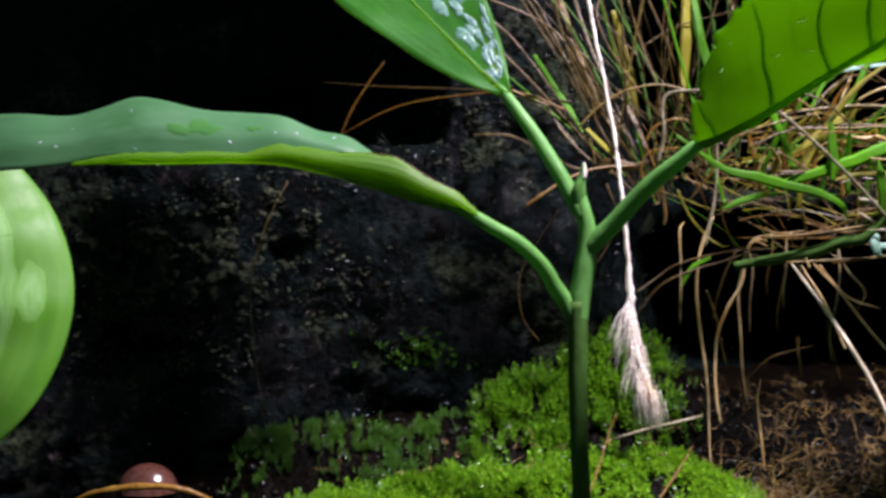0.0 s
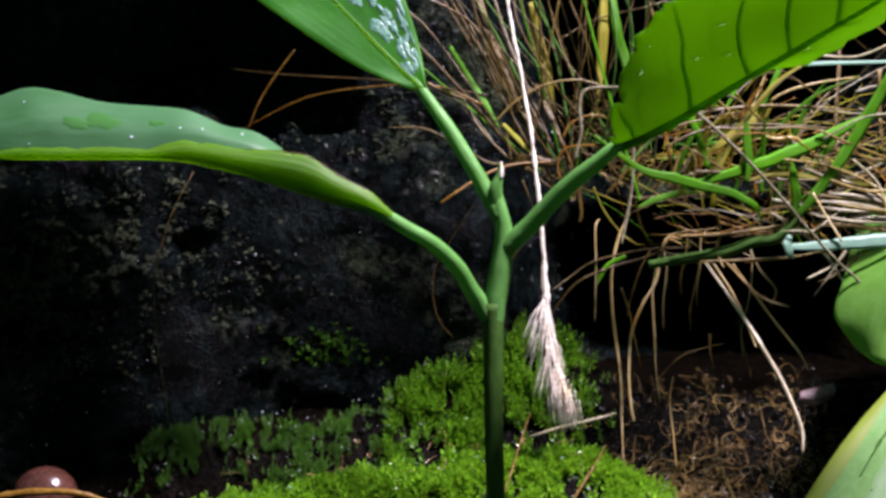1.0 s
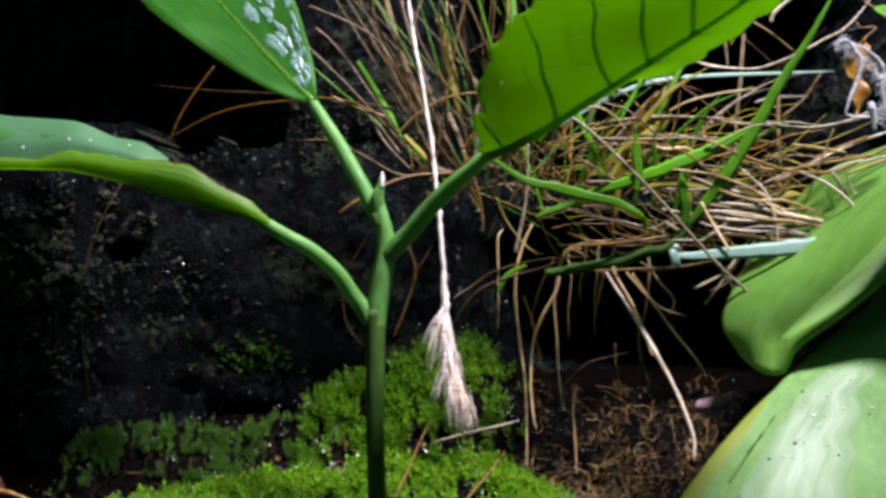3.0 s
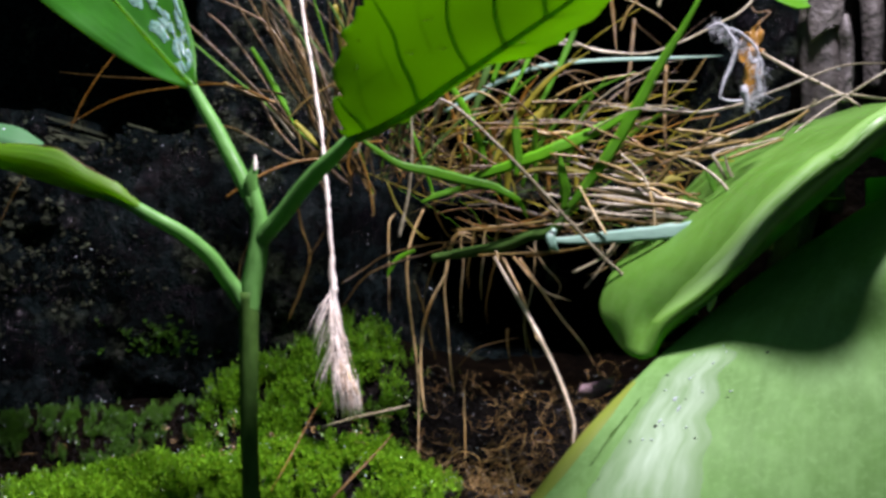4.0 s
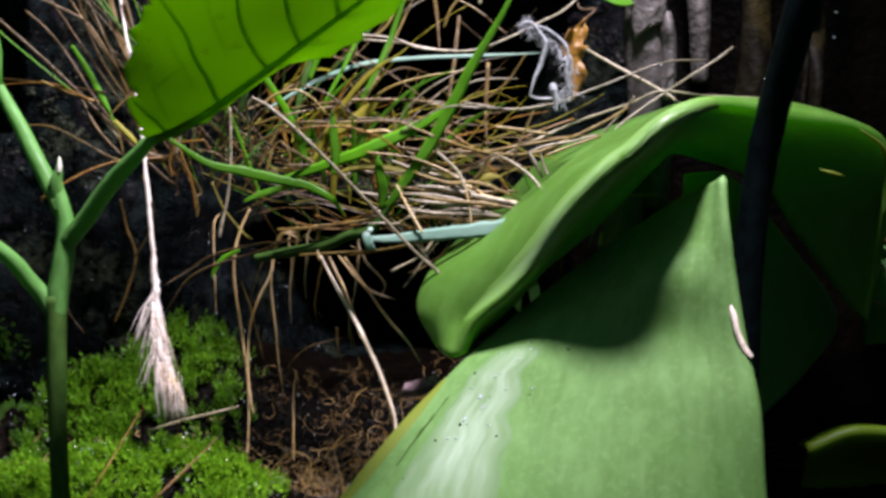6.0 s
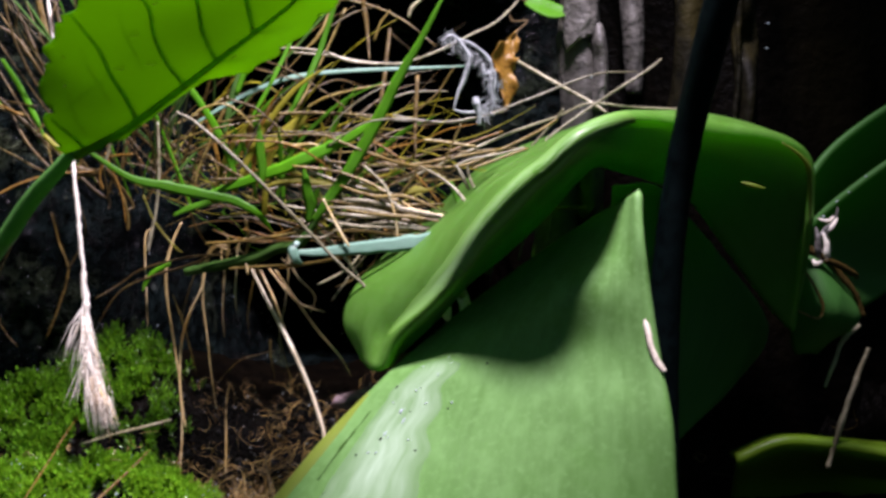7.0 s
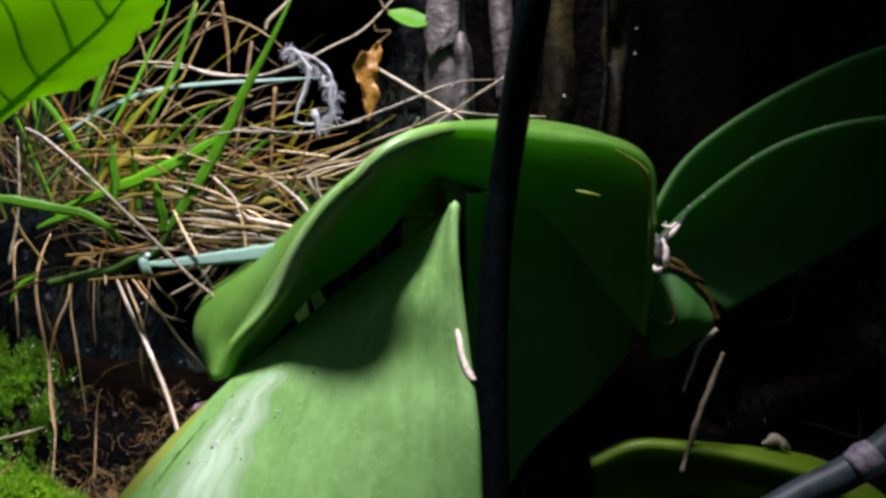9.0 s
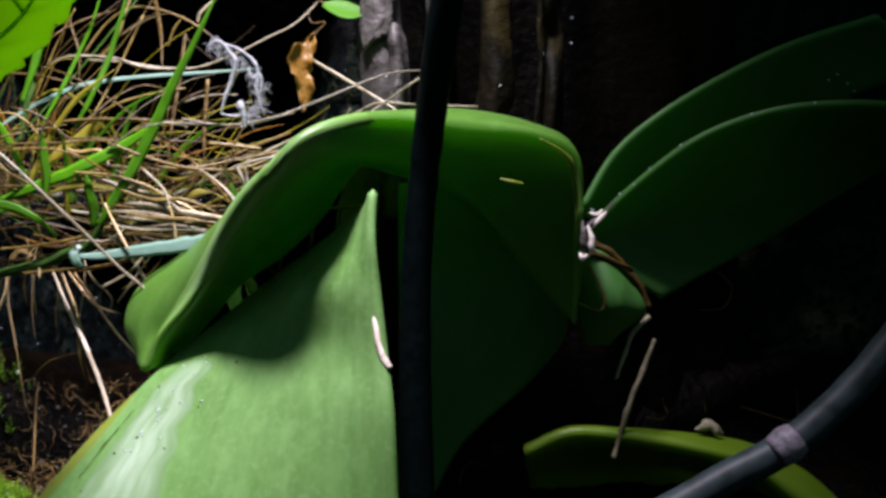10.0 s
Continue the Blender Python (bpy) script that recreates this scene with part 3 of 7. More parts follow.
solid("moss", moss_geo(44000, 0, 2.4, -98, 0), M_MOSS, "bright green moss cushion growing over the wet soil", "moss", kind="stuff")
solid("moss", moss_geo(22000, 1, 1.7, -100, -48), M_MOSS_DARK, "darker ragged moss on the bank below the rock", "moss", kind="stuff")
solid("moss", moss_geo(17000, 1, 3.3, -52, -6), M_MOSS_MID, "taller leafy moss on the bank behind the stem", "moss", kind="stuff")
g, r = Geo(), random.Random(77)
for _ in range(70):
    x, z = r.gauss(-62, 5), 31 + abs(r.gauss(0, 3))
    p = Vector((x, rock_y(x, z), z))
    for k in range(6):
        w = Vector((r.gauss(0, 1), -abs(r.gauss(0.8, 0.4)), r.gauss(0.6, 0.7))).normalized() * r.uniform(0.7, 1.6)
        sd = w.cross(Vector((0, 0, 1))).normalized() * w.length * 0.18
        b = len(g.v)
        g.v += [p * MM, (p + w * 0.5 + sd) * MM, (p + w) * MM, (p + w * 0.5 - sd) * MM]
        g.uv += [(0, 0)] * 4
        g.f.append((b, b + 1, b + 2, b + 3))
solid("moss", g, M_MOSS_DARK, "sparse dark moss creeping up the rock", "moss", kind="stuff")
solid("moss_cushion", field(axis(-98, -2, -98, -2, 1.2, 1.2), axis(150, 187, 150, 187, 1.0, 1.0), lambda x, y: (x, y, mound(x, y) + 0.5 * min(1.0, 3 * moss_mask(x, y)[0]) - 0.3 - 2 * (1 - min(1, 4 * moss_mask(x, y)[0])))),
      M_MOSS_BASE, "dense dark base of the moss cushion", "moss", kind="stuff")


# ---- rootlets in the soil ----
def curls(count, box, r0, seed, drop=0.0, length=(6, 16), curl=0.5):
    """Fine rootlets, each bending steadily one way so that it loops and curls."""
    g, r = Geo(), random.Random(seed)
    for _ in range(count):
        p = Vector([r.uniform(*b) for b in box])
        p.z = mound(p.x, p.y) + abs(r.gauss(0, 3.0))
        way = Vector((r.gauss(0, 1), r.gauss(0, 0.5), r.gauss(-drop, 0.8))).normalized()
        pts, step = [p.copy()], r.uniform(*length) / 10
        turn, ax = r.gauss(0, curl), Vector((r.gauss(0, 0.4), 1, r.gauss(0, 0.4))).normalized()
        for _ in range(10):
            way = (Matrix.Rotation(turn, 3, ax) @ way + Vector((r.gauss(0, 0.2), r.gauss(0, 0.2), r.gauss(0, 0.2)))).normalized()
            p = p + way * step
            p.z = max(p.z, mound(p.x, p.y) - 0.2)
            pts.append(p.copy())
        w = r0 * r.uniform(0.5, 1.5)
        g.add(sweep(pts, [w * 0.7, w, w * 0.8, w * 0.3], None, 5, 26, wob=0.3))
    return g


def crumbs(count, box, lo, hi, seed):
    g, r = Geo(), random.Random(seed)
    for _ in range(count):
        x, y = r.uniform(*box[0]), r.uniform(*box[1])
        c, rad = Vector((x, y, mound(x, y) + 0.1)), r.uniform(lo, hi)
        k = len(g.v)
        for i in range(4):
            f = math.pi * (i + 0.5) / 4
            for j in range(7):
                a = 2 * math.pi * j / 7
                p = Vector((math.sin(f) * math.cos(a), math.sin(f) * math.sin(a), math.cos(f)))
                g.v.append((c + p * rad * (1 + 0.5 * noise.noise(p * 1.7 + c))) * MM)
                g.uv.append((0, 0))
        for i in range(3):
            for j in range(7):
                g.f.append((k + i * 7 + j, k + (i + 1) * 7 + j, k + (i + 1) * 7 + (j + 1) % 7, k + i * 7 + (j + 1) % 7))
        g.f += [tuple(k + j for j in range(7)), tuple(k + 27 - j for j in range(7))]
    return g


solid("soil_crumbs", crumbs(420, ((-14, 60), (172, 198)), 0.15, 0.9, 8), M_CRUMB, "wet black soil crumbs and grit", "soil", kind="stuff")
solid("soil_crumbs", crumbs(150, ((-110, -10), (184, 200)), 0.25, 0.9, 9), M_CRUMB, "wet black soil crumbs among the moss", "soil", kind="stuff")
solid("litter", curls(70, ((-80, -8), (174, 190), (10, 30)), 0.07, 14, length=(2, 5)), M_ROOT_RUST, "small brown plant litter on the moss", "litter", kind="stuff")
solid("rootlets", curls(330, ((-13, 27), (179, 196), (20, 30)), 0.04, 3, length=(3, 9), curl=0.6), M_ROOT_RUST, "tangled rusty brown rootlets over dark soil", "roots", kind="stuff")
solid("rootlets", curls(110, ((-10, 4), (179, 188), (20, 30)), 0.045, 23, drop=0.7, length=(4, 12)), M_ROOT_GOLD, "clump of wet golden rootlets in the gully", "roots", kind="stuff")
solid("rootlets", curls(150, ((0, 22), (185, 197), (20, 30)), 0.044, 29, drop=0.1, length=(4, 11), curl=0.7), M_ROOT_GOLD, "loose tangle of wet golden-brown rootlets on black soil", "roots", kind="stuff")
solid("rootlets", curls(16, ((30, 120), (176, 192), (10, 30)), 0.12, 4), M_BROWN, "sparse thin brown rootlets on dark soil", "roots", kind="stuff")


# ---- seedling with three leaves ----
seedling = thing("seedling", "young green plant with three wet leaves", "plant")
part("stem", sweep([(-36.9, 161.6, 1.4), (-36.5, 160.0, 12.7), (-36.9, 160.0, 26.4), (-36.9, 160.0, 36.6), (-36.9, 160.0, 44.6)], [1.35, 1.35, 1.35, 1.45, 1.6], None, 14, 30, wob=0.05), M_STEM_DARK, seedling, "lower stem, shade put into its dark olive")
part("stem", sweep([(-36.9, 160.0, 41.6), (-36.5, 160.0, 45.4), (-35.7, 160.0, 50.1), (-35.3, 160.0, 54.7), (-36.0, 160.0, 58.5), (-36.3, 160.0, 61.1)], [1.5, 1.6, 1.6, 1.35, 1.1, 0.6], None, 14, 30), M_STEM, seedling, "green upper stem")
part("bud_tip", sweep([(-35.9, 158.9, 62.7), (-35.8, 158.9, 63.7), (-35.8, 158.9, 65.0)], [0.3, 0.35, 0.1], None, 6, 10), M_FOX, seedling, "dry white bud tip")
part("bud", sweep([(-36.5, 160.0, 58.1), (-36.6, 159.5, 60.9), (-36.1, 159.4, 62.9), (-35.9, 159.4, 64.8)], [1.15, 1.05, 0.6, 0.15], 0.7, 8, 16), M_STEM, seedling, "small pale bud tip")
part("petiole", sweep([(-37.3, 160.2, 42.6), (-38.7, 160.0, 44.6), (-40.4, 159.0, 47.0), (-42.0, 157.8, 49.6), (-44.3, 156.5, 52.0), (-46.6, 155.6, 53.8), (-49.1, 155.0, 55.2), (-53.8, 153.9, 57.9), (-58.7, 153.9, 59.9), (-64.0, 154.2, 61.4)], [1.5, 1.3, 1.2, 1.15, 1.1, 1.05, 1.0, 0.9, 0.6, 0.2], None, 12, 50), M_STEM, seedling)
part("petiole", sweep([(-35.8, 160.0, 56.8), (-37.7, 160.8, 60.7), (-39.8, 161.6, 64.6), (-42.6, 163.2, 69.5), (-45.2, 164.8, 73.6), (-47.4, 166.4, 77.1), (-49.2, 168.0, 81.2)], [1.2, 1.25, 1.15, 1.1, 0.95, 0.8, 0.5], None, 12, 40), M_STEM, seedling)
part("petiole", sweep([(-35.4, 160.0, 51.8), (-34.6, 159.5, 53.0), (-33.6, 159.0, 54.1), (-31.4, 157.8, 56.3), (-28.9, 156.2, 59.3), (-26.0, 154.4, 62.2), (-23.1, 152.6, 64.6), (-21.0, 151.4, 66.5), (-18.6, 150.9, 67.6), (-15.0, 150.4, 69.2)], [1.3, 1.4, 1.4, 1.35, 1.3, 1.25, 1.1, 0.9, 0.65, 0.4], None, 12, 50), M_STEM, seedling)


def seed_leaf(mid, half, face, label, veins, **kw):
    g, P = blade_leaf(mid, half, face, **kw)
    lf = part("leaf", g, M_SEEDLEAF, seedling, label)
    nv, nu = len(P[0]), len(P)
    rib = [P[i][nv // 2] for i in range(0, nu, 4)]
    part("midrib", sweep(rib, [0.5, 0.36, 0.1], None, 8, 40), M_VEIN, lf)
    for k in range(veins):
        i0 = int(nu * (0.10 + 0.8 * k / veins))
        for d in (-1, 1):
            pts = []
            for s in range(5):
                i = min(nu - 1, i0 + int(s * nu * 0.035))
                j = nv // 2 + d * int(round(s * (nv // 2) * 0.22))
                pts.append(P[i][min(max(j, 0), nv - 1)])
            part("vein", sweep(pts, [0.2, 0.12, 0.04], None, 6, 12), M_VEIN, lf)
    return lf, P


# the leaf that reaches over the bank, seen edge on
side_rows = [
    [(-66.9, 154.1, 64.2), (-66.7, 154.8, 65.3), (-66.9, 157.5, 66.7)],
    [(-70.8, 154.1, 65.5), (-70.4, 154.8, 66.9), (-70.5, 157.5, 68.8)],
    [(-75.0, 154.1, 66.4), (-74.8, 154.8, 67.9), (-75.0, 157.5, 69.7)],
    [(-80.0, 154.1, 66.9), (-79.7, 154.8, 69.2), (-80.0, 157.5, 71.9)],
    [(-84.7, 154.1, 65.8), (-84.6, 154.8, 69.0), (-85.1, 157.5, 72.6)],
    [(-91.2, 154.1, 66.2), (-91.1, 154.8, 69.5), (-91.8, 157.5, 73.2)],
    [(-97.7, 154.1, 66.1), (-97.4, 154.8, 70.1), (-98.0, 157.5, 74.6)],
    [(-101.3, 154.1, 66.2), (-101.1, 154.8, 70.3), (-101.9, 157.5, 74.9)],
    [(-105.8, 154.1, 66.0), (-105.6, 154.8, 69.5), (-106.4, 157.5, 73.4)],
    [(-110.7, 154.1, 65.0), (-110.4, 154.8, 68.4), (-111.4, 157.5, 72.3)],
    [(-118.8, 154.1, 64.2), (-118.5, 154.8, 68.3), (-119.6, 157.5, 72.7)],
    [(-129.3, 155.6, 64.0), (-128.9, 156.3, 67.7), (-130.2, 159.0, 71.8)],
    [(-138.1, 156.8, 65.5), (-137.8, 157.6, 66.2), (-139.2, 160.2, 67.2)],
]
fold_rows = [
    [(-50.2, 154.4, 55.6), (-50.3, 154.2, 56.0), (-50.4, 154.3, 56.4)],
    [(-53.7, 154.2, 57.4), (-54.0, 152.4, 58.6), (-54.2, 153.2, 60.0)],
    [(-58.8, 154.2, 58.7), (-58.6, 152.4, 60.6), (-58.6, 153.2, 62.6)],
    [(-62.9, 154.2, 60.1), (-62.8, 152.4, 62.6), (-62.7, 153.2, 65.2)],
    [(-67.2, 154.2, 61.5), (-66.8, 152.4, 63.7), (-66.5, 153.2, 66.0)],
    [(-71.2, 154.2, 62.7), (-70.7, 152.4, 64.3), (-70.5, 153.2, 66.1)],
    [(-75.2, 154.2, 63.6), (-74.8, 152.4, 65.0), (-74.7, 153.2, 66.6)],
    [(-79.8, 154.2, 64.5), (-79.5, 152.4, 65.7), (-79.6, 153.2, 67.2)],
    [(-84.5, 154.2, 64.9), (-84.1, 152.4, 65.4), (-84.3, 153.2, 66.1)],
    [(-90.9, 154.2, 65.1), (-90.5, 152.4, 65.6), (-90.6, 153.2, 66.4)],
    [(-97.3, 154.2, 65.1), (-96.8, 152.4, 65.6), (-97.0, 153.2, 66.3)],
    [(-100.9, 154.2, 65.1), (-100.4, 152.4, 65.6), (-100.6, 153.2, 66.4)],
    [(-105.4, 153.4, 65.0), (-105.0, 152.8, 65.4), (-105.2, 153.2, 65.8)],
    [(-109.5, 153.6, 64.8), (-109.5, 153.4, 64.9), (-109.5, 153.5, 65.0)],
]
PL = lattice(side_rows, 90, 15, rough=0.35)
leaf_l = part("leaf", sheet(PL, 0.35), M_SIDELEAF, seedling, "long wavy leaf held out sideways")
PB = lattice(fold_rows, 80, 9, rough=0.3)
for i, row in enumerate(PB):
    row[-1] = row[-1] + Vector((0, 0, 0.28 * noise.noise(row[-1] * 0.5) - 0.2 * (i % 9 == 4)))
part("fold", sheet(PB, 0.35), M_RIM, leaf_l, "yellow-green underside turned out along the lower edge")
part("fold_edge", sweep([row[-1] + Vector((0, -0.15, 0.05)) for row in PB[2:34:3]], [0.04, 0.1, 0.09, 0.03], None, 6, 60, wob=0.5), M_BROWN, leaf_l, "thin brown withered edge")
# the leaf that stands up behind
leaf_u, PU = seed_leaf([(-46.7, 165.6, 76.2), (-51.1, 167.2, 80.6), (-59.3, 169.6, 89.5), (-67.6, 172.0, 98.7), (-75.9, 174.4, 108.1), (-84.1, 176.0, 118.0)],
                       [0.4, 3.4, 7.0, 9.0, 7.0, 0.5], (0.05, -0.97, 0.15), "glossy wet leaf standing up and away", 6, cup=0.10, wave=0.3, nu=40, right=1.45)
# the leaf that hangs over towards the light
over_rows = [
    [(-21.3, 150.6, 66.8), (-20.9, 150.8, 66.8), (-20.5, 151.0, 66.6), (-19.9, 151.2, 66.3)],
    [(-22.5, 147.5, 69.6), (-20.1, 149.0, 68.6), (-17.0, 150.5, 68.0), (-16.5, 151.0, 67.6)],
    [(-22.1, 144.0, 73.7), (-18.8, 147.0, 72.0), (-12.6, 149.8, 70.3), (-11.8, 150.5, 70.0)],
    [(-21.0, 141.5, 78.5), (-15.9, 145.5, 75.6), (-7.7, 148.0, 73.5), (-6.6, 149.5, 73.9)],
    [(-19.0, 139.5, 81.8), (-12.6, 143.5, 78.9), (-2.9, 146.0, 76.5), (-1.5, 148.5, 76.9)],
    [(-15.4, 137.5, 84.9), (-7.8, 141.5, 82.2), (1.0, 144.0, 78.8), (3.8, 147.5, 77.6)],
    [(-10.9, 135.5, 88.0), (-2.5, 139.5, 85.4), (5.6, 142.0, 81.6), (8.9, 146.0, 80.1)],
    [(-4.3, 134.0, 90.4), (3.4, 137.5, 87.8), (10.7, 139.5, 84.7), (13.9, 143.0, 83.3)],
    [(4.1, 132.5, 92.1), (9.4, 135.0, 90.0), (14.9, 136.5, 88.0), (18.1, 139.5, 86.6)],
    [(15.2, 131.5, 92.5), (17.4, 132.5, 91.4), (19.6, 133.5, 90.7), (20.9, 135.0, 90.1)],
    [(24.7, 130.0, 93.4), (24.9, 130.0, 93.2), (25.2, 130.0, 93.0), (25.4, 130.0, 92.8)],
]
PR = lattice(over_rows, 70, 25, rough=0.25)
for i, row in enumerate(PR):
    for j, d in ((0, 1), (1, 0.6), (2, 0.25)):
        out = (row[0] - row[6]).normalized()
        row[j] = row[j] + out * (d * (0.45 * math.sin(i * 0.9) + 0.5 * noise.noise(Vector((i * 0.31, 5, 0))) - (1.0 if i % 9 == 3 else 0.0)))
    for j, d in ((24, 1), (23, 0.5)):
        row[j] = row[j] + (row[24] - row[18]).normalized() * (d * (0.4 * math.sin(i * 1.1 + 1) - (0.7 if i % 8 == 2 else 0.0)))
leaf_r = part("leaf", sheet(PR, 0.3), M_SEEDLEAF, seedling, "backlit yellow-green leaf with toothed edge and dark veins")
part("midrib", sweep([PR[i][16] + Vector((0, -0.2, -0.1)) for i in range(1, 69, 4)], [0.75, 0.65, 0.5, 0.3, 0.1], [0.4, 0.35, 0.3, 0.2, 0.1], 8, 60), M_VEIN, leaf_r, "dark midrib")
for i0, reach in ((5, 6), (16, 16), (26, 16), (34, 15), (42, 14), (50, 12)):
    part("vein", sweep([PR[min(69, int(i0 + reach * (1 - (1 - q) ** 1.6)))][max(0, int(16 - 16 * q))] + Vector((0, -0.05, 0)) for q in (0, 0.2, 0.4, 0.6, 0.8, 1.0)], [0.36, 0.32, 0.26, 0.2, 0.1], [0.12, 0.1, 0.08, 0.06, 0.03], 6, 24), M_VEIN, leaf_r)
    part("vein", sweep([PR[min(69, i0 + int(9 * q))][min(24, 16 + int(8 * q))] for q in (0, 0.33, 0.66, 1.0)], [0.12, 0.09, 0.06, 0.03], None, 6, 12), M_VEIN, leaf_r)
for i0, j0, i1, j1 in ((9, 12, 19, 3), (18, 11, 27, 4), (27, 11, 36, 4), (13, 6, 24, 9)):
    part("veinlet", sweep([PR[int(i0 + (i1 - i0) * q)][int(round(j0 + (j1 - j0) * q))] for q in (0, 0.35, 0.7, 1.0)], [0.04, 0.06, 0.05, 0.02], None, 5, 14), M_VEIN, leaf_r)

# the leaf that hangs down at the far end of the bank
hanging = thing("broad_leaf", "smooth bright green leaf hanging in front of the rock", "leaf")
g, PH = blade_leaf([(-142.8, 188.8, 79.7), (-141.4, 185.6, 67.4), (-138.4, 184.0, 55.6), (-137.6, 184.0, 43.9), (-139.4, 185.6, 32.2), (-144.6, 187.2, 20.3), (-150.8, 188.8, 8.2)], [3, 10, 14.5, 15.5, 12.5, 7.0, 0.5], (0.1, -0.75, 0.6), thk=0.7, cup=-0.25, nu=80, nv=25)
hang_blade = part("blade", g, M_HANGING, hanging)
part("petiole", sweep([(-143.6, 188.8, 77.7), (-145.0, 192.0, 92.4), (-147.2, 195.2, 109.8), (-155.9, 200.0, 132.7)], 0.9, None, 8, 20), M_STEM, hanging)


# ---- orchid ----
orchid = thing("orchid", "large orchid with thick glossy strap leaves", "plant")
front_rows = [
    [(-0.6, 149.0, 9.1), (20.3, 139.5, 11.1), (41.1, 134.0, 11.9), (59.0, 131.0, 11.9)],
    [(7.4, 151.5, 17.7), (24.5, 143.0, 20.4), (41.9, 136.5, 20.8), (58.6, 132.0, 20.3)],
    [(15.8, 154.0, 27.0), (28.8, 147.0, 29.3), (43.5, 140.0, 30.3), (58.5, 133.5, 30.4)],
    [(23.3, 156.0, 34.4), (33.0, 149.5, 36.8), (45.4, 143.5, 39.3), (57.9, 136.5, 38.2)],
    [(32.6, 158.0, 41.7), (39.2, 152.0, 43.9), (47.8, 142.8, 46.9), (57.1, 138.5, 47.3)],
    [(41.3, 159.0, 48.1), (46.0, 153.0, 50.2), (51.6, 146.0, 52.6), (56.7, 139.5, 54.0)],
    [(54.5, 156.0, 57.1), (55.5, 151.0, 58.0), (56.5, 146.0, 58.9), (56.9, 141.5, 59.9)],
]
PF = lattice(front_rows, 60, 40)
front = part("leaf", sheet(PF, 1.3), M_ORCHID, orchid, "broad pale green leaf lit from above")
part("margin", sweep([PF[i][0] + Vector((0.5, -0.4, 0.1)) for i in range(6, 32, 4)], [1.3, 1.6, 1.7, 1.5, 1.1, 0.4], [0.6, 0.7, 0.7, 0.65, 0.6, 0.3], 10, 40, up=(-0.5, -0.75, 0.4)), M_MARGIN, front, "yellowing rolled leaf margin")
part("torn_edge", sweep([(56.6, 138.2, 44.5), (56.9, 137.3, 42.3), (57.1, 136.6, 40.0), (57.7, 136.0, 38.1), (58.6, 135.5, 36.6)], [0.3, 0.45, 0.42, 0.5, 0.4], [0.3, 0.4, 0.4, 0.45, 0.4], 10, 30, wob=0.2), M_CREAM, front, "dry pale scar at the leaf edge")

arch_rows = [
    [(19.0, 162.5, 37.4), (19.8, 160.0, 36.1), (21.0, 156.5, 35.6), (22.1, 156.0, 35.6), (23.0, 157.0, 35.9), (23.5, 160.5, 36.1)],
    [(16.7, 165.0, 42.1), (20.0, 160.5, 41.8), (23.4, 158.0, 40.4), (24.5, 154.8, 40.1), (25.2, 158.3, 39.0), (25.6, 163.0, 38.0)],
    [(19.1, 167.0, 47.7), (23.5, 160.5, 47.7), (28.2, 154.0, 45.9), (29.3, 151.0, 44.7), (30.0, 154.4, 43.7), (30.4, 161.0, 42.6)],
    [(24.6, 176.0, 52.7), (28.3, 161.5, 52.9), (32.0, 149.5, 50.8), (33.5, 147.6, 49.4), (34.4, 151.3, 48.6), (35.3, 161.0, 47.9)],
    [(33.7, 185.0, 60.6), (33.7, 163.5, 58.4), (35.4, 145.5, 55.8), (37.0, 144.4, 54.2), (38.8, 149.8, 53.1), (41.3, 166.0, 52.0)],
    [(39.7, 186.0, 66.2), (38.5, 163.5, 62.7), (39.4, 141.5, 60.5), (41.3, 140.8, 59.0), (43.6, 147.0, 57.9), (47.1, 166.0, 57.2)],
    [(45.8, 186.0, 69.4), (44.3, 163.5, 66.1), (43.7, 139.0, 64.0), (45.2, 138.3, 62.9), (47.7, 144.8, 62.4), (51.6, 161.0, 62.7)],
    [(51.8, 186.0, 71.6), (49.6, 163.5, 69.0), (47.6, 138.5, 67.4), (48.7, 137.6, 66.2), (51.0, 143.7, 65.2), (54.5, 158.0, 65.3)],
    [(58.4, 184.0, 73.8), (55.3, 163.5, 71.2), (52.0, 141.0, 69.7), (52.8, 140.2, 67.9), (55.0, 145.3, 65.8), (58.6, 157.0, 64.2)],
    [(64.5, 180.0, 75.1), (61.5, 165.0, 73.1), (58.3, 147.0, 71.2), (58.7, 146.7, 69.3), (59.7, 149.1, 66.2), (62.2, 156.0, 62.9)],
]
shoulder = [
    [(71.4, 174.4, 73.7), (70.7, 163.8, 73.1), (70.3, 154.8, 71.2), (70.4, 153.3, 68.8), (71.5, 158.4, 64.6), (70.4, 162.6, 59.7)],
    [(82.0, 172.8, 71.3), (81.3, 164.8, 70.8), (80.6, 157.6, 69.4), (80.9, 156.4, 67.6), (80.9, 163.1, 59.7), (77.7, 166.0, 51.3)],
    [(87.9, 168.0, 65.6), (87.6, 163.2, 66.4), (87.6, 160.7, 65.8), (87.5, 159.6, 64.1), (87.2, 164.7, 52.8), (84.4, 167.6, 42.8)],
    [(88.9, 168.0, 52.7), (88.6, 164.8, 54.2), (88.6, 162.6, 55.1), (88.3, 161.0, 55.6), (88.3, 164.8, 46.4), (87.8, 167.2, 39.0)],
]
PA = lattice(arch_rows + shoulder, 110, 54)
arch = part("leaf", sheet(PA, 1.2), M_ORCHID_ARCH, orchid, "thick arching leaf folded over, its underside in shade")
part("rim", sweep([(81.7, 154.7, 67.8), (84.9, 156.0, 66.0), (86.7, 157.0, 64.0), (87.4, 158.4, 60.2), (87.9, 159.8, 55.8)], [0.1, 0.3, 0.4, 0.35, 0.1], None, 8, 30, wob=0.4), M_MARGIN, arch, "yellow-brown leaf edge")
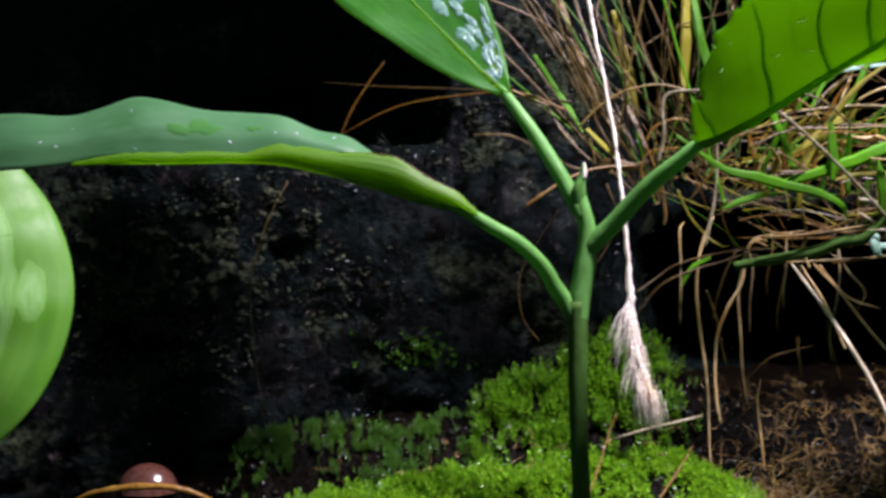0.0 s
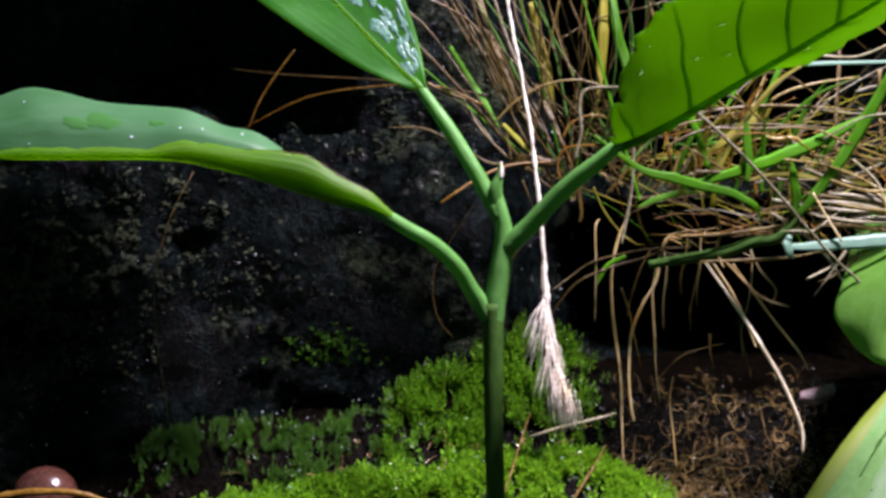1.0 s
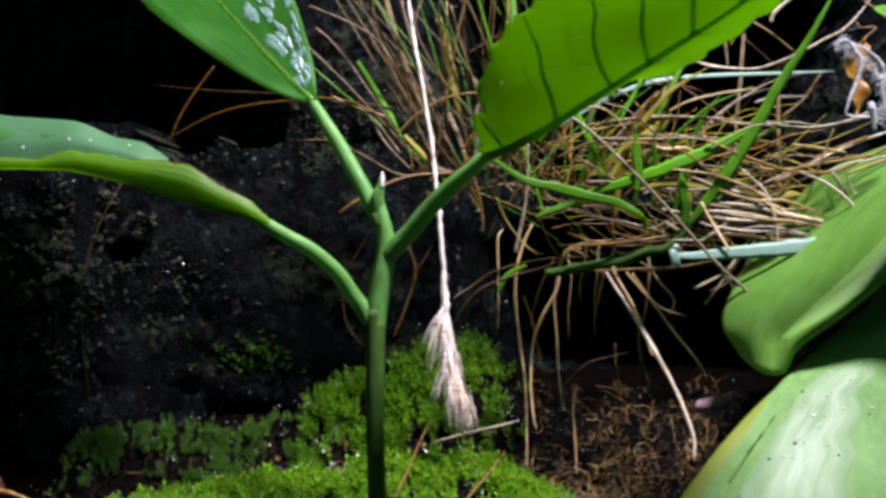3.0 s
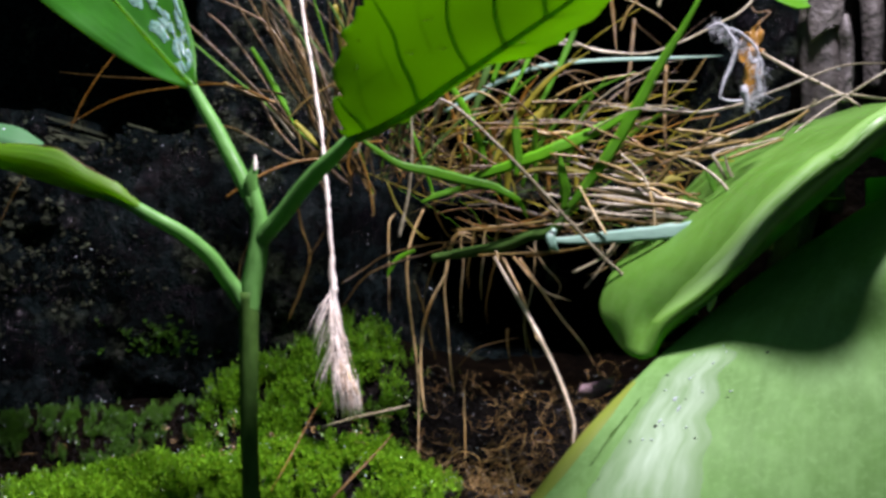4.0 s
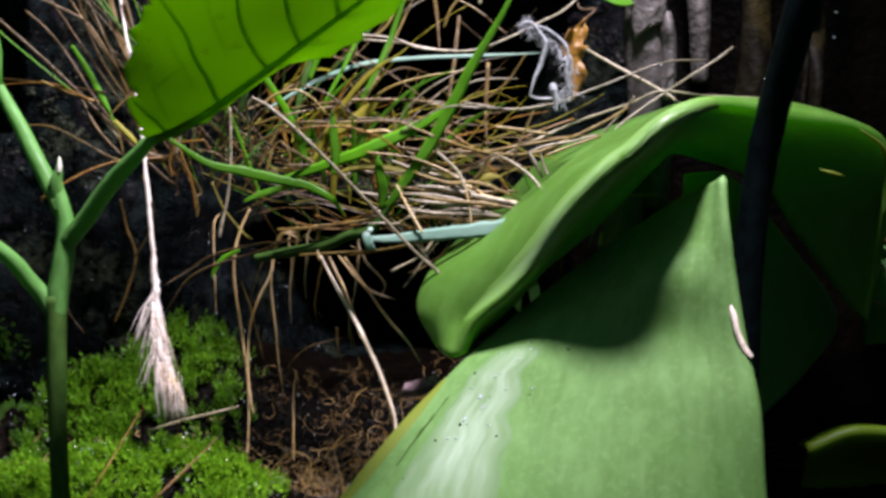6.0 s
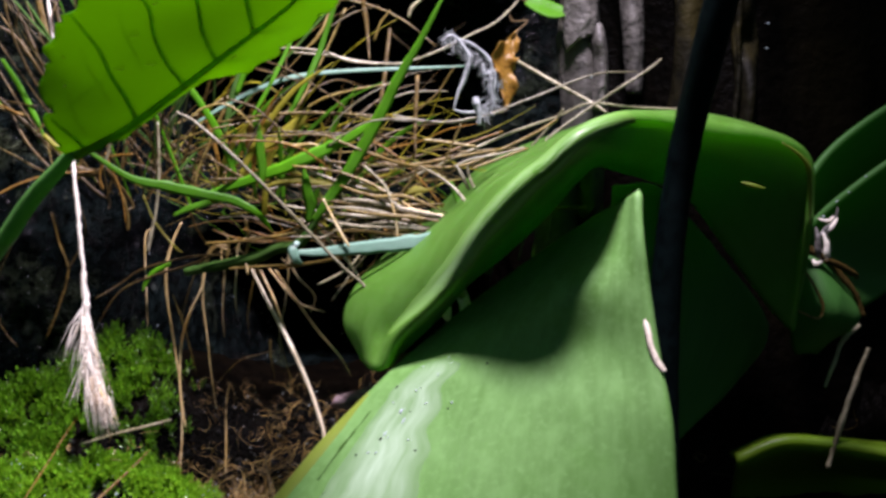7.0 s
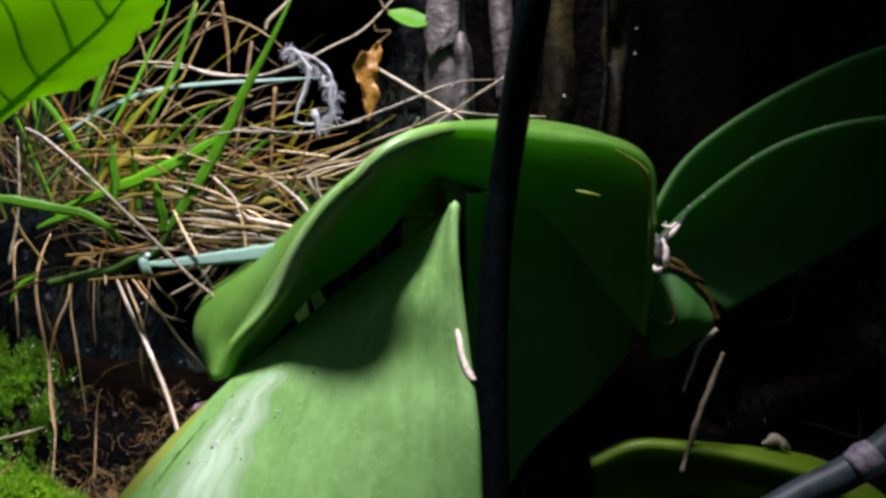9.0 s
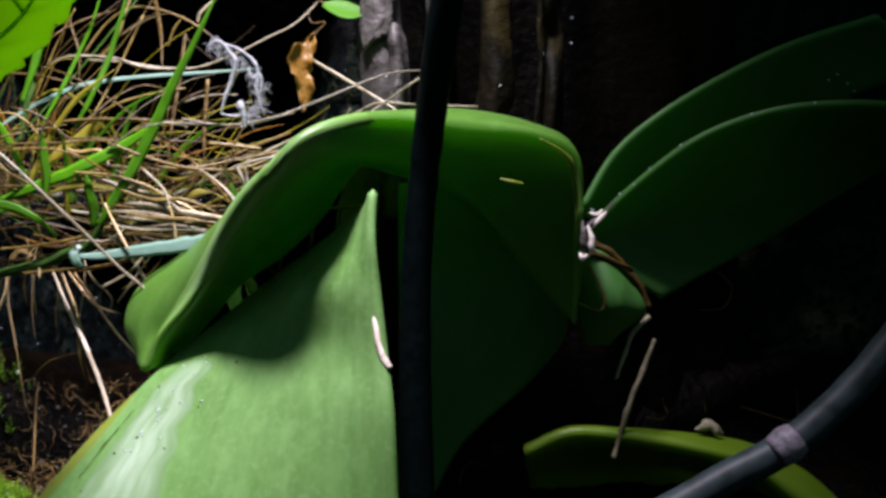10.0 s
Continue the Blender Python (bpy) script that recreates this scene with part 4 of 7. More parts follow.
part("crumb", sweep([(28.2, 156.0, 48.6), (28.6, 155.5, 49.1), (29.3, 155.5, 48.6)], [0.3, 0.6, 0.3], None, 8, 10), M_CRUMB, arch, "tiny black wet crumb")
part("blemish", sweep([(75.5, 154.6, 62.0), (77.2, 154.6, 61.5), (79.2, 154.9, 61.1)], [0.15, 0.55, 0.15], [0.1, 0.3, 0.1], 8, 10, up=(0, 0, 1)), M_MARGIN, arch, "small yellow-brown blemish")
part("leaf", loft([
    [(92.2, 174.4, 54.3), (93.7, 176.0, 51.6), (97.8, 177.6, 46.6), (104.8, 179.2, 41.9)],
    [(98.2, 172.8, 60.1), (101.0, 177.6, 55.2), (106.4, 180.8, 49.1), (114.2, 184.0, 45.8)],
    [(108.1, 169.6, 67.5), (111.5, 176.0, 62.5), (118.1, 182.4, 56.7), (126.6, 187.2, 51.4)],
    [(117.5, 166.4, 71.2), (121.8, 174.4, 66.8), (129.3, 182.4, 61.3), (138.8, 188.8, 58.2)],
    [(127.4, 163.2, 72.4), (132.9, 172.8, 69.2), (140.9, 180.8, 65.7), (151.6, 188.8, 65.0)],
    [(140.2, 161.6, 71.4), (145.8, 169.6, 69.4), (152.5, 177.6, 69.0), (160.8, 184.0, 69.4)],
    [(153.6, 163.2, 66.6), (156.7, 168.0, 67.0), (159.8, 172.8, 67.1), (162.5, 176.0, 67.1)]], 50, 24, 1.3), M_ORCHID_SHADED, orchid, "dark leaf with a lit upper rim")
part("leaf", loft([
    [(91.1, 176.0, 57.7), (92.5, 179.2, 56.5), (94.5, 182.4, 56.0)],
    [(97.0, 177.6, 66.5), (99.8, 182.4, 63.8), (103.4, 188.0, 60.9)],
    [(104.9, 179.2, 72.9), (109.1, 184.8, 70.2), (113.9, 192.0, 67.0)],
    [(116.4, 180.8, 79.4), (122.2, 187.2, 76.1), (128.8, 195.2, 71.5)],
    [(130.1, 182.4, 85.4), (136.5, 188.8, 82.0), (143.6, 196.8, 76.6)],
    [(146.1, 184.0, 90.0), (152.0, 190.4, 88.0), (157.6, 198.4, 81.8)]], 40, 14, 1.3), M_ORCHID_SHADED, orchid, "dark upper leaf behind")
part("leaf", loft([
    [(79.9, 174.4, 17.8), (79.5, 169.6, 17.8), (80.8, 176.0, 11.6), (82.0, 180.8, 3.5)],
    [(87.6, 174.4, 20.6), (87.0, 168.8, 20.6), (88.3, 177.6, 12.9), (89.2, 182.4, 2.8)],
    [(98.1, 174.4, 19.7), (97.2, 168.0, 19.6), (98.5, 177.6, 12.5), (98.2, 182.4, 2.4)],
    [(108.7, 174.4, 18.3), (107.3, 167.2, 17.4), (108.3, 177.6, 11.1), (107.2, 182.4, 1.0)],
    [(118.3, 174.4, 16.2), (116.3, 167.2, 14.4), (118.0, 176.0, 8.1), (115.7, 180.8, -0.9)],
    [(126.7, 172.8, 11.6), (122.7, 167.2, 9.1), (123.7, 174.4, 4.4), (122.7, 177.6, -1.3)],
    [(133.1, 171.2, 5.3), (129.9, 168.0, 3.9), (129.7, 172.8, 0.7), (128.3, 174.4, -2.6)]], 44, 20, 1.0), M_ORCHID_LOW, orchid, "low leaf with a bright yellow-green edge near the soil")
part("leaf", loft([
    [(90.2, 172.0, 49.9), (92.9, 171.2, 50.3), (95.6, 171.2, 47.8)],
    [(89.3, 171.2, 41.5), (93.9, 168.0, 42.4), (99.7, 169.6, 40.7)],
    [(90.0, 172.5, 37.0), (93.0, 171.0, 37.6), (96.2, 172.0, 37.0)],
    [(91.0, 174.0, 34.5), (92.8, 173.6, 34.8), (94.4, 174.0, 34.6)]], 24, 12, 1.0), M_ORCHID_SHADED, orchid, "small shaded leaf below the crown")
part("leaf", loft([
    [(60.5, 172.8, 62.2), (69.0, 176.0, 62.0), (77.5, 177.6, 53.1)],
    [(60.1, 171.2, 48.2), (72.4, 176.0, 47.6), (87.9, 179.2, 39.0)],
    [(59.6, 168.0, 32.7), (68.9, 172.8, 31.8), (81.6, 179.2, 28.6)],
    [(59.1, 166.4, 21.1), (63.2, 169.6, 20.3), (69.3, 172.8, 19.5)],
    [(57.9, 164.8, 10.6), (60.1, 166.4, 10.1), (62.4, 168.0, 9.6)]], 30, 16, 1.2), M_ORCHID_SHADED, orchid, "leaf in deep shade behind the front leaf")
part("flower_stalk", sweep([(69.9, 137.6, 96.3), (67.9, 139.2, 85.5), (65.4, 144.8, 71.0), (64.1, 146.9, 62.5), (62.7, 148.0, 51.3), (61.8, 148.8, 35.0), (61.4, 148.8, 14.6), (61.2, 148.8, 2.3)], [2.3, 2.3, 2.2, 2.1, 2.1, 2.3, 2.6, 2.6], None, 16, 60, wob=0.04), M_STALK_SHADED, orchid, "flower stalk, shade put into its dark blue-green")
aerial = part("aerial_root", sweep([(89.2, 148.8, 8.4), (97.6, 148.8, 12.6), (106.8, 148.8, 17.2), (115.3, 148.8, 21.2), (121.2, 148.8, 25.6), (126.4, 148.8, 30.4), (131.5, 148.8, 36.0), (140.2, 148.8, 46.0)], [2.3, 2.35, 2.4, 2.5, 2.4, 2.4, 2.4, 2.4], None, 18, 70, wob=0.03), M_GREYROOT, orchid, "grey-green aerial root")
part("joint", sweep([(113.5, 148.0, 20.5), (115.4, 148.0, 21.8), (116.8, 148.0, 22.7)], [2.45, 2.85, 2.45], None, 18, 12), M_JOINT, aerial, "pinkish joint ring")


# ---- water drops ----
def drop(p, nrm, r, flat=0.55):
    g, nrm = Geo(), Vector(nrm).normalized()
    a = nrm.orthogonal().normalized()
    b = nrm.cross(a)
    for i in range(4):
        f = (i / 4) * math.pi / 2
        for k in range(8):
            q = 2 * math.pi * k / 8
            g.v.append((Vector(p) + (a * math.cos(q) + b * math.sin(q)) * r * math.cos(f) + nrm * r * flat * math.sin(f)) * MM)
            g.uv.append((0, 0))
    g.v.append((Vector(p) + nrm * r * flat) * MM)
    g.uv.append((0, 0))
    for i in range(3):
        for k in range(8):
            g.f.append((i * 8 + k, i * 8 + (k + 1) % 8, (i + 1) * 8 + (k + 1) % 8, (i + 1) * 8 + k))
    g.f += [(24 + k, 24 + (k + 1) % 8, 32) for k in range(8)] + [tuple(range(7, -1, -1))]
    return g


def drops_on(P, count, lo, hi, v_lo, v_hi, size, sign, seed, flat=0.5):
    g, r = Geo(), random.Random(seed)
    nu, nv = len(P), len(P[0])
    for _ in range(count):
        i, j = int(r.uniform(lo, hi) * (nu - 2)) , int(r.uniform(v_lo, v_hi) * (nv - 2))
        a, b = P[i + 1][j] - P[i][j], P[i][j + 1] - P[i][j]
        n = a.cross(b).normalized() * sign
        p = P[i][j] + a * r.random() + b * r.random() + n * 0.18
        g.add(drop(p, n, size * r.uniform(0.4, 1.5), flat))
    return g


def face_sign(P):
    i, j = len(P) // 3, len(P[0]) // 2
    n = (P[i + 1][j] - P[i][j]).cross(P[i][j + 1] - P[i][j])
    return 1 if n.y < 0 else -1


def puddle(P, u, v, ru, rv, sign, seed, lift=0.25):
    """A thin uneven pool of water lying on a leaf."""
    nu, nv = len(P) - 1, len(P[0]) - 1

    def at(a, c, h):
        x, y = min(max(a, 0.0), 0.999) * nu, min(max(c, 0.0), 0.999) * nv
        i, k = int(x), int(y)
        p = P[i][k].lerp(P[i + 1][k], x - i).lerp(P[i][k + 1].lerp(P[i + 1][k + 1], x - i), y - k)
        n = (P[i + 1][k] - P[i][k]).cross(P[i][k + 1] - P[i][k]).normalized() * sign
        return (p + n * h) * MM

    g, m = Geo(), 40
    for ring, h in ((1.0, lift), (0.8, lift + 0.06), (0.4, lift + 0.09)):
        for k in range(m):
            a = 2 * math.pi * k / m
            s = ring * (1 + 0.55 * noise.noise(Vector((math.cos(a) * 1.6, math.sin(a) * 1.6, seed * 3.7))))
            g.v.append(at(u + ru * s * math.cos(a), v + rv * s * math.sin(a), h))
            g.uv.append((0, 0))
    for q in range(2):
        for k in range(m):
            g.f.append((q * m + k, q * m + (k + 1) % m, (q + 1) * m + (k + 1) % m, (q + 1) * m + k))
    g.f.append(tuple(range(2 * m, 3 * m)))
    return g


wet, r = Geo(), random.Random(1)
for k in range(80):
    u, v = r.uniform(0.10, 0.62), r.uniform(0.56, 0.95)
    wet.add(puddle(PU, u, v, r.uniform(0.008, 0.03), r.uniform(0.012, 0.05), face_sign(PU), k))
tagged(part("water_film", wet, M_WET, leaf_u, "wet patches with their reflection painted pale"), kind="stuff")
def sheen_patch(P, spans, half_thk, sign):
    """A thin patch on a leaf for painted sheen, between two edges (v0, v1) at each u, sinking into the leaf at its
    border.
    """
    nu, nv, g, rows, cols = len(P) - 1, len(P[0]) - 1, Geo(), 56, 16
    for i in range(rows):
        s = i / (rows - 1) * (len(spans) - 1)
        k = min(int(s), len(spans) - 2)
        u, v0, v1 = [p + (q - p) * (s - k) for p, q in zip(spans[k], spans[k + 1])]
        v0 += 0.02 * noise.noise(Vector((u * 22, 1, 0)))
        v1 += 0.03 * noise.noise(Vector((u * 18, 7, 0)))
        for m in range(cols):
            x, y = u * nu, (v0 + (v1 - v0) * m / (cols - 1)) * nv
            p, q = int(x), int(y)
            n = (P[p + 1][q] - P[p][q]).cross(P[p][q + 1] - P[p][q]).normalized() * sign
            deep = -0.03 if i in (0, rows - 1) or m in (0, cols - 1) else 0.012
            g.v.append((P[p][q].lerp(P[p + 1][q], x - p).lerp(P[p][q + 1].lerp(P[p + 1][q + 1], x - p), y - q) + n * (half_thk + deep)) * MM)
            g.uv.append((i / (rows - 1), m / (cols - 1)))
    g.f = [(i * cols + m, (i + 1) * cols + m, (i + 1) * cols + m + 1, i * cols + m + 1) for i in range(rows - 1) for m in range(cols - 1)]
    return g


# reflected light on the leaves, painted as pale patches
part("painted_sheen", sheen_patch(PF, [(0.0, 0.11, 0.41), (0.08, 0.11, 0.41), (0.16, 0.11, 0.40), (0.24, 0.11, 0.38), (0.31, 0.11, 0.37), (0.38, 0.11, 0.36), (0.44, 0.11, 0.35), (0.49, 0.13, 0.36), (0.515, 0.18, 0.30)], 0.65, face_sign(PF)), M_SHEEN, front, "painted pale sheen along the wet leaf")
part("painted_sheen", sheen_patch(PH, [(0.40, 0.20, 0.23), (0.43, 0.14, 0.28), (0.47, 0.12, 0.29), (0.51, 0.13, 0.28), (0.54, 0.17, 0.24)], 0.35, face_sign(PH)), M_SHEEN_FRESH, hang_blade, "painted pale sheen")
part("painted_sheen", sheen_patch(PH, [(0.20, 0.30, 0.32), (0.26, 0.27, 0.34), (0.34, 0.26, 0.36), (0.42, 0.28, 0.38), (0.50, 0.27, 0.38), (0.58, 0.30, 0.36), (0.64, 0.32, 0.34)], 0.35, face_sign(PH)), M_SHEEN_FRESH, hang_blade, "painted pale streak of sheen")
part("painted_sheen", sheen_patch(PA, [(0.07, 0.42, 0.52), (0.12, 0.37, 0.58), (0.20, 0.37, 0.60), (0.30, 0.37, 0.60), (0.40, 0.37, 0.60), (0.50, 0.37, 0.59), (0.60, 0.38, 0.57), (0.68, 0.41, 0.53)], 0.6, face_sign(PA)), M_SHEEN_ARCH, arch, "painted pale sheen along the fold")
# shade of the crease, added as a thin dark rod
part("groove", sweep([PF[i][3] + Vector((0, -0.55, 0.3)) for i in range(12, 34, 3)], [0.12, 0.22, 0.2, 0.08], None, 6, 40, wob=0.8), M_STEM_DARK, front, "crease beside the margin, its shade a dark rod")
specks = Geo()
for k in range(9):
    i, j = r.randrange(6, 40), r.randrange(3, 24)
    n = (PF[i + 1][j] - PF[i][j]).cross(PF[i][j + 1] - PF[i][j]).normalized() * face_sign(PF)
    specks.add(drop(PF[i][j] + n * 0.66, n, r.uniform(0.12, 0.3), 0.5))
tagged(part("specks", specks, M_CRUMB, front, "tiny black specks"), kind="stuff")
wet = Geo()
for k in range(14):
    u, v = r.uniform(0.20, 0.52), 0.16 + abs(r.gauss(0, 0.12))
    wet.add(puddle(PF, u, v, r.uniform(0.0015, 0.004), r.uniform(0.0015, 0.004), face_sign(PF), k, 0.68))
for u, v, ru, rv in ((0.36, 0.22, 0.007, 0.007), (0.33, 0.25, 0.008, 0.004), (0.30, 0.21, 0.006, 0.004)):
    wet.add(puddle(PF, u, v, ru, rv, face_sign(PF), u * 90, 0.68))
tagged(part("water_film", wet, M_DEW_GLINT, front, "small water drops, glints put into their pale colour"), kind="stuff")
for k, (u, v, ru, rv) in enumerate(((0.42, 0.60, 0.035, 0.14), (0.46, 0.52, 0.03, 0.10), (0.32, 0.62, 0.02, 0.07))):
    part("blotch", puddle(PL, u, v, ru, rv, face_sign(PL), k * 1.7, 0.16), M_BLOTCH, leaf_l, "darker dry patch")
beads = Geo()
for u, v, ru in ((0.48, 0.30, 0.009), (0.42, 0.46, 0.010), (0.27, 0.16, 0.011), (0.38, 0.38, 0.009), (0.53, 0.71, 0.006), (0.34, 0.10, 0.006), (0.57, 0.25, 0.007)):
    beads.add(puddle(PR, u, v, ru, ru * 2.2, face_sign(PR), u * 40, 0.2))
tagged(part("dew", beads, M_WATER, leaf_r, "flat water beads clinging to the leaf"), kind="stuff")
tagged(part("dew", drops_on(PL, 10, 0.1, 0.8, 0.1, 0.9, 0.16, face_sign(PL), 3), M_DEW_GLINT, leaf_l, "small pale water beads with painted glints"), kind="stuff")
# scattered pale drops painting the glints on rock, moss, bark and leaf rims
g, r = Geo(), random.Random(31)
for _ in range(95):
    cx, cz = r.uniform(-150, 20), r.uniform(14, 80)
    for _ in range(r.choice([1, 1, 2, 5])):
        x, z = cx + r.gauss(0, 2.5), cz + r.gauss(0, 1.5)
        g.add(drop((x, rock_y(x, z) - 0.15, z), (r.gauss(-0.2, 0.3), -1, r.gauss(0.45, 0.3)), r.uniform(0.05, 0.12) * r.choice([1, 1, 1, 1.9]), 0.8))
for _ in range(620):
    x, y = r.uniform(-90, 30), r.uniform(168, 200)
    g.add(drop((x, y, mound(x, y) + r.uniform(1.2, 3.4)), (r.gauss(0.2, 0.3), -0.5, 1), r.choice([r.uniform(0.04, 0.09), r.uniform(0.06, 0.18)]), 0.9))
for p in [(92.5, 188.8, 92.4), (92.1, 188.8, 87.9), (78.8, 187.2, 80.3), (58.6, 180.8, 81.7), (86.8, 187.2, 85.8), (137.9, 181.6, 79.6), (140.3, 183.2, 78.2), (141.8, 184.0, 76.9), (136.6, 182.4, 78.8), (117.0, 164.8, 71.4), (126.1, 161.6, 72.5), (106.5, 168.8, 67.1), (99.1, 171.2, 61.0), (101.6, 170.4, 63.5), (90.1, 160.0, 56.9), (96.3, 169.6, 59.5), (55.9, 176.0, 66.7)]:
    g.add(drop(p, (-0.2, -1, 0.5), 0.22, 0.8))
solid("dew", g, M_DEW_GLINT, "tiny water drops on rock and moss, glints painted pale", "water", kind="stuff")


# ---- grass tuft: blades and straws ----
tuft = thing("grass_tuft", "wild grass tuft of dry straw with a few green blades", "grass")


def straw(pts, w, mat, thk=None, label="", parent=None, wob=0.15, sides=6):
    slim = 1.0 if thk or sides > 6 else 0.56
    taper = [x * slim for x in (w if isinstance(w, list) else [w, w, w, w * 0.9, w * 0.55])]
    if thk:
        taper[0 if taper[0] < taper[-1] else -1] = 0.05
    return part("blade" if thk else "straw", sweep(pts, taper, [x * thk * 0.3 for x in taper] if thk else None, sides, max(14, 6 * len(pts)), wob=wob), mat, parent or tuft, label)


# single straws that hang, arch or cross over the tuft
straw([(-13.1, 172.8, 73.8), (-13.0, 172.8, 69.3), (-13.1, 172.8, 64.2), (-13.7, 172.8, 59.2), (-14.6, 172.8, 55.1), (-15.0, 172.8, 53.0)], [0.3, 0.35, 0.35, 0.4, 0.5, 0.4], M_STRAW)
straw([(-23.1, 179.2, 69.5), (-22.0, 179.2, 66.7), (-20.5, 179.2, 62.4), (-19.8, 179.2, 57.2)], [0.3, 0.3, 0.25, 0.12], M_ORANGE)
straw([(-8.3, 163.2, 74.1), (-5.5, 163.2, 72.5), (-0.3, 163.2, 67.8), (5.7, 163.2, 61.7), (11.3, 164.0, 55.7), (16.5, 164.0, 50.1), (19.4, 164.0, 47.5), (20.8, 163.0, 45.2), (22.0, 159.6, 43.9)], [0.3, 0.5, 0.5, 0.5, 0.45, 0.45, 0.4, 0.2], M_STRAW)
straw([(-8.1, 163.2, 74.2), (-9.2, 164.0, 72.6), (-8.9, 164.8, 70.5)], [0.3, 0.35, 0.2], M_STRAW)
straw([(-43.5, 174.4, 59.5), (-40.5, 174.4, 61.6), (-36.2, 176.0, 64.2), (-31.3, 177.6, 65.9), (-25.0, 179.2, 66.4)], [0.45, 0.4, 0.4, 0.35, 0.3], M_ORANGE)
straw([(28.7, 166.4, 65.7), (31.6, 163.2, 63.7), (34.2, 161.6, 61.2), (36.5, 160.0, 57.5)], [0.3, 0.45, 0.45, 0.35], M_STRAW)
straw([(44.9, 184.0, 85.9), (50.7, 182.4, 82.1), (55.5, 179.2, 78.7), (58.7, 177.6, 76.4), (61.5, 176.0, 73.9)], [0.55, 0.6, 0.55, 0.5, 0.4], M_STRAW)
straw([(69.1, 174.4, 83.6), (66.4, 174.4, 81.6), (62.3, 174.4, 79.1), (57.5, 175.2, 76.0), (51.2, 174.4, 71.7), (45.3, 172.8, 66.7), (37.3, 169.6, 60.4), (30.7, 168.0, 56.3)], [0.35, 0.4, 0.35, 0.35, 0.35, 0.35, 0.3, 0.2], M_STRAW)
straw([(43.3, 176.0, 65.9), (48.0, 176.0, 70.1), (52.2, 174.4, 75.0), (52.3, 174.4, 75.4)], [0.3, 0.3, 0.35, 0.45], M_STRAW)
straw([(21.4, 179.2, 62.4), (31.8, 179.2, 66.7), (43.2, 179.2, 71.7), (52.2, 177.6, 74.7), (57.3, 176.0, 76.6), (64.7, 176.0, 75.9), (74.0, 176.0, 75.4)], [0.3, 0.4, 0.4, 0.35, 0.35, 0.3, 0.3], M_STRAW)
straw([(8.1, 179.2, 85.9), (14.3, 179.2, 85.3), (20.4, 179.2, 84.2), (26.1, 179.2, 84.0), (32.1, 180.8, 86.2), (38.2, 182.4, 89.4), (43.4, 184.0, 92.4), (50.0, 187.2, 99.6)], [0.35, 0.35, 0.35, 0.35, 0.35, 0.3, 0.3, 0.25], M_STRAW)
straw([(0.6, 176.0, 74.7), (8.9, 176.0, 75.4), (16.4, 176.0, 75.0), (25.7, 176.0, 74.1), (35.9, 176.0, 73.8), (46.5, 177.6, 77.3), (58.3, 179.2, 81.8), (66.5, 180.8, 82.6)], [0.3, 0.4, 0.4, 0.35, 0.35, 0.35, 0.3, 0.25], M_STRAW)
straw([(-8.5, 171.2, 68.2), (-2.2, 171.2, 70.9), (6.9, 171.2, 71.8), (17.7, 171.2, 71.3), (28.8, 172.8, 70.6)], 0.35, M_TAN)
straw([(10.4, 169.6, 67.6), (18.5, 169.6, 66.4), (27.4, 169.6, 66.0), (35.8, 171.2, 68.2), (45.3, 172.8, 69.1)], 0.3, M_TAN)
straw([(7.8, 171.2, 64.1), (14.9, 169.6, 63.5), (20.9, 168.0, 61.5), (25.1, 166.4, 59.3), (27.7, 164.8, 57.2)], 0.4, M_STRAW)
straw([(-5.8, 172.8, 54.2), (1.4, 171.2, 54.6), (10.4, 169.6, 55.9), (19.2, 168.0, 56.7), (29.5, 166.4, 57.3), (38.0, 164.8, 57.5)], 0.4, M_TAN)
straw([(-2.2, 172.8, 50.1), (5.1, 171.2, 50.5), (12.2, 169.6, 51.0), (18.3, 168.0, 52.6), (24.5, 168.0, 55.0), (32.2, 166.4, 56.2)], 0.35, M_TAN)
straw([(23.6, 168.0, 58.1), (20.0, 167.2, 53.6), (17.2, 166.4, 50.1), (12.4, 166.4, 47.5)], [0.3, 0.35, 0.35, 0.35], M_STRAW)
straw([(22.7, 168.0, 55.4), (18.3, 168.0, 50.1), (15.6, 168.0, 46.5), (14.3, 168.0, 44.9)], 0.25, M_STRAW)
straw([(-7.6, 171.2, 61.8), (-6.2, 171.2, 66.8), (-4.9, 171.2, 68.2), (-3.5, 171.2, 65.9), (-4.0, 171.2, 62.8)], 0.35, M_TAN)
straw([(15.8, 169.6, 66.2), (17.9, 168.8, 61.7), (18.7, 168.0, 57.6), (18.3, 168.0, 53.6), (19.2, 168.0, 50.1)], 0.3, M_TAN)
straw([(0.5, 172.8, 58.3), (1.0, 172.8, 54.7), (0.5, 172.8, 51.9), (1.0, 171.2, 49.2)], [0.3, 0.5, 0.45, 0.3], M_TAN)
straw([(-25.0, 179.2, 45.4), (-21.4, 180.8, 47.7), (-17.6, 180.8, 50.1), (-9.8, 179.2, 52.0), (-2.3, 177.6, 52.4)], [0.15, 0.25, 0.3, 0.3, 0.3], M_BROWN)
straw([(-35.2, 185.6, 38.3), (-32.8, 185.6, 44.2), (-31.3, 185.6, 50.1), (-32.8, 185.6, 55.0), (-33.4, 184.0, 59.8)], [0.25, 0.35, 0.4, 0.35, 0.3], M_BROWN)
straw([(-31.0, 184.0, 50.1), (-28.6, 184.0, 54.0), (-27.4, 182.4, 57.8), (-29.3, 182.4, 63.6)], [0.3, 0.35, 0.3, 0.3], M_BROWN)
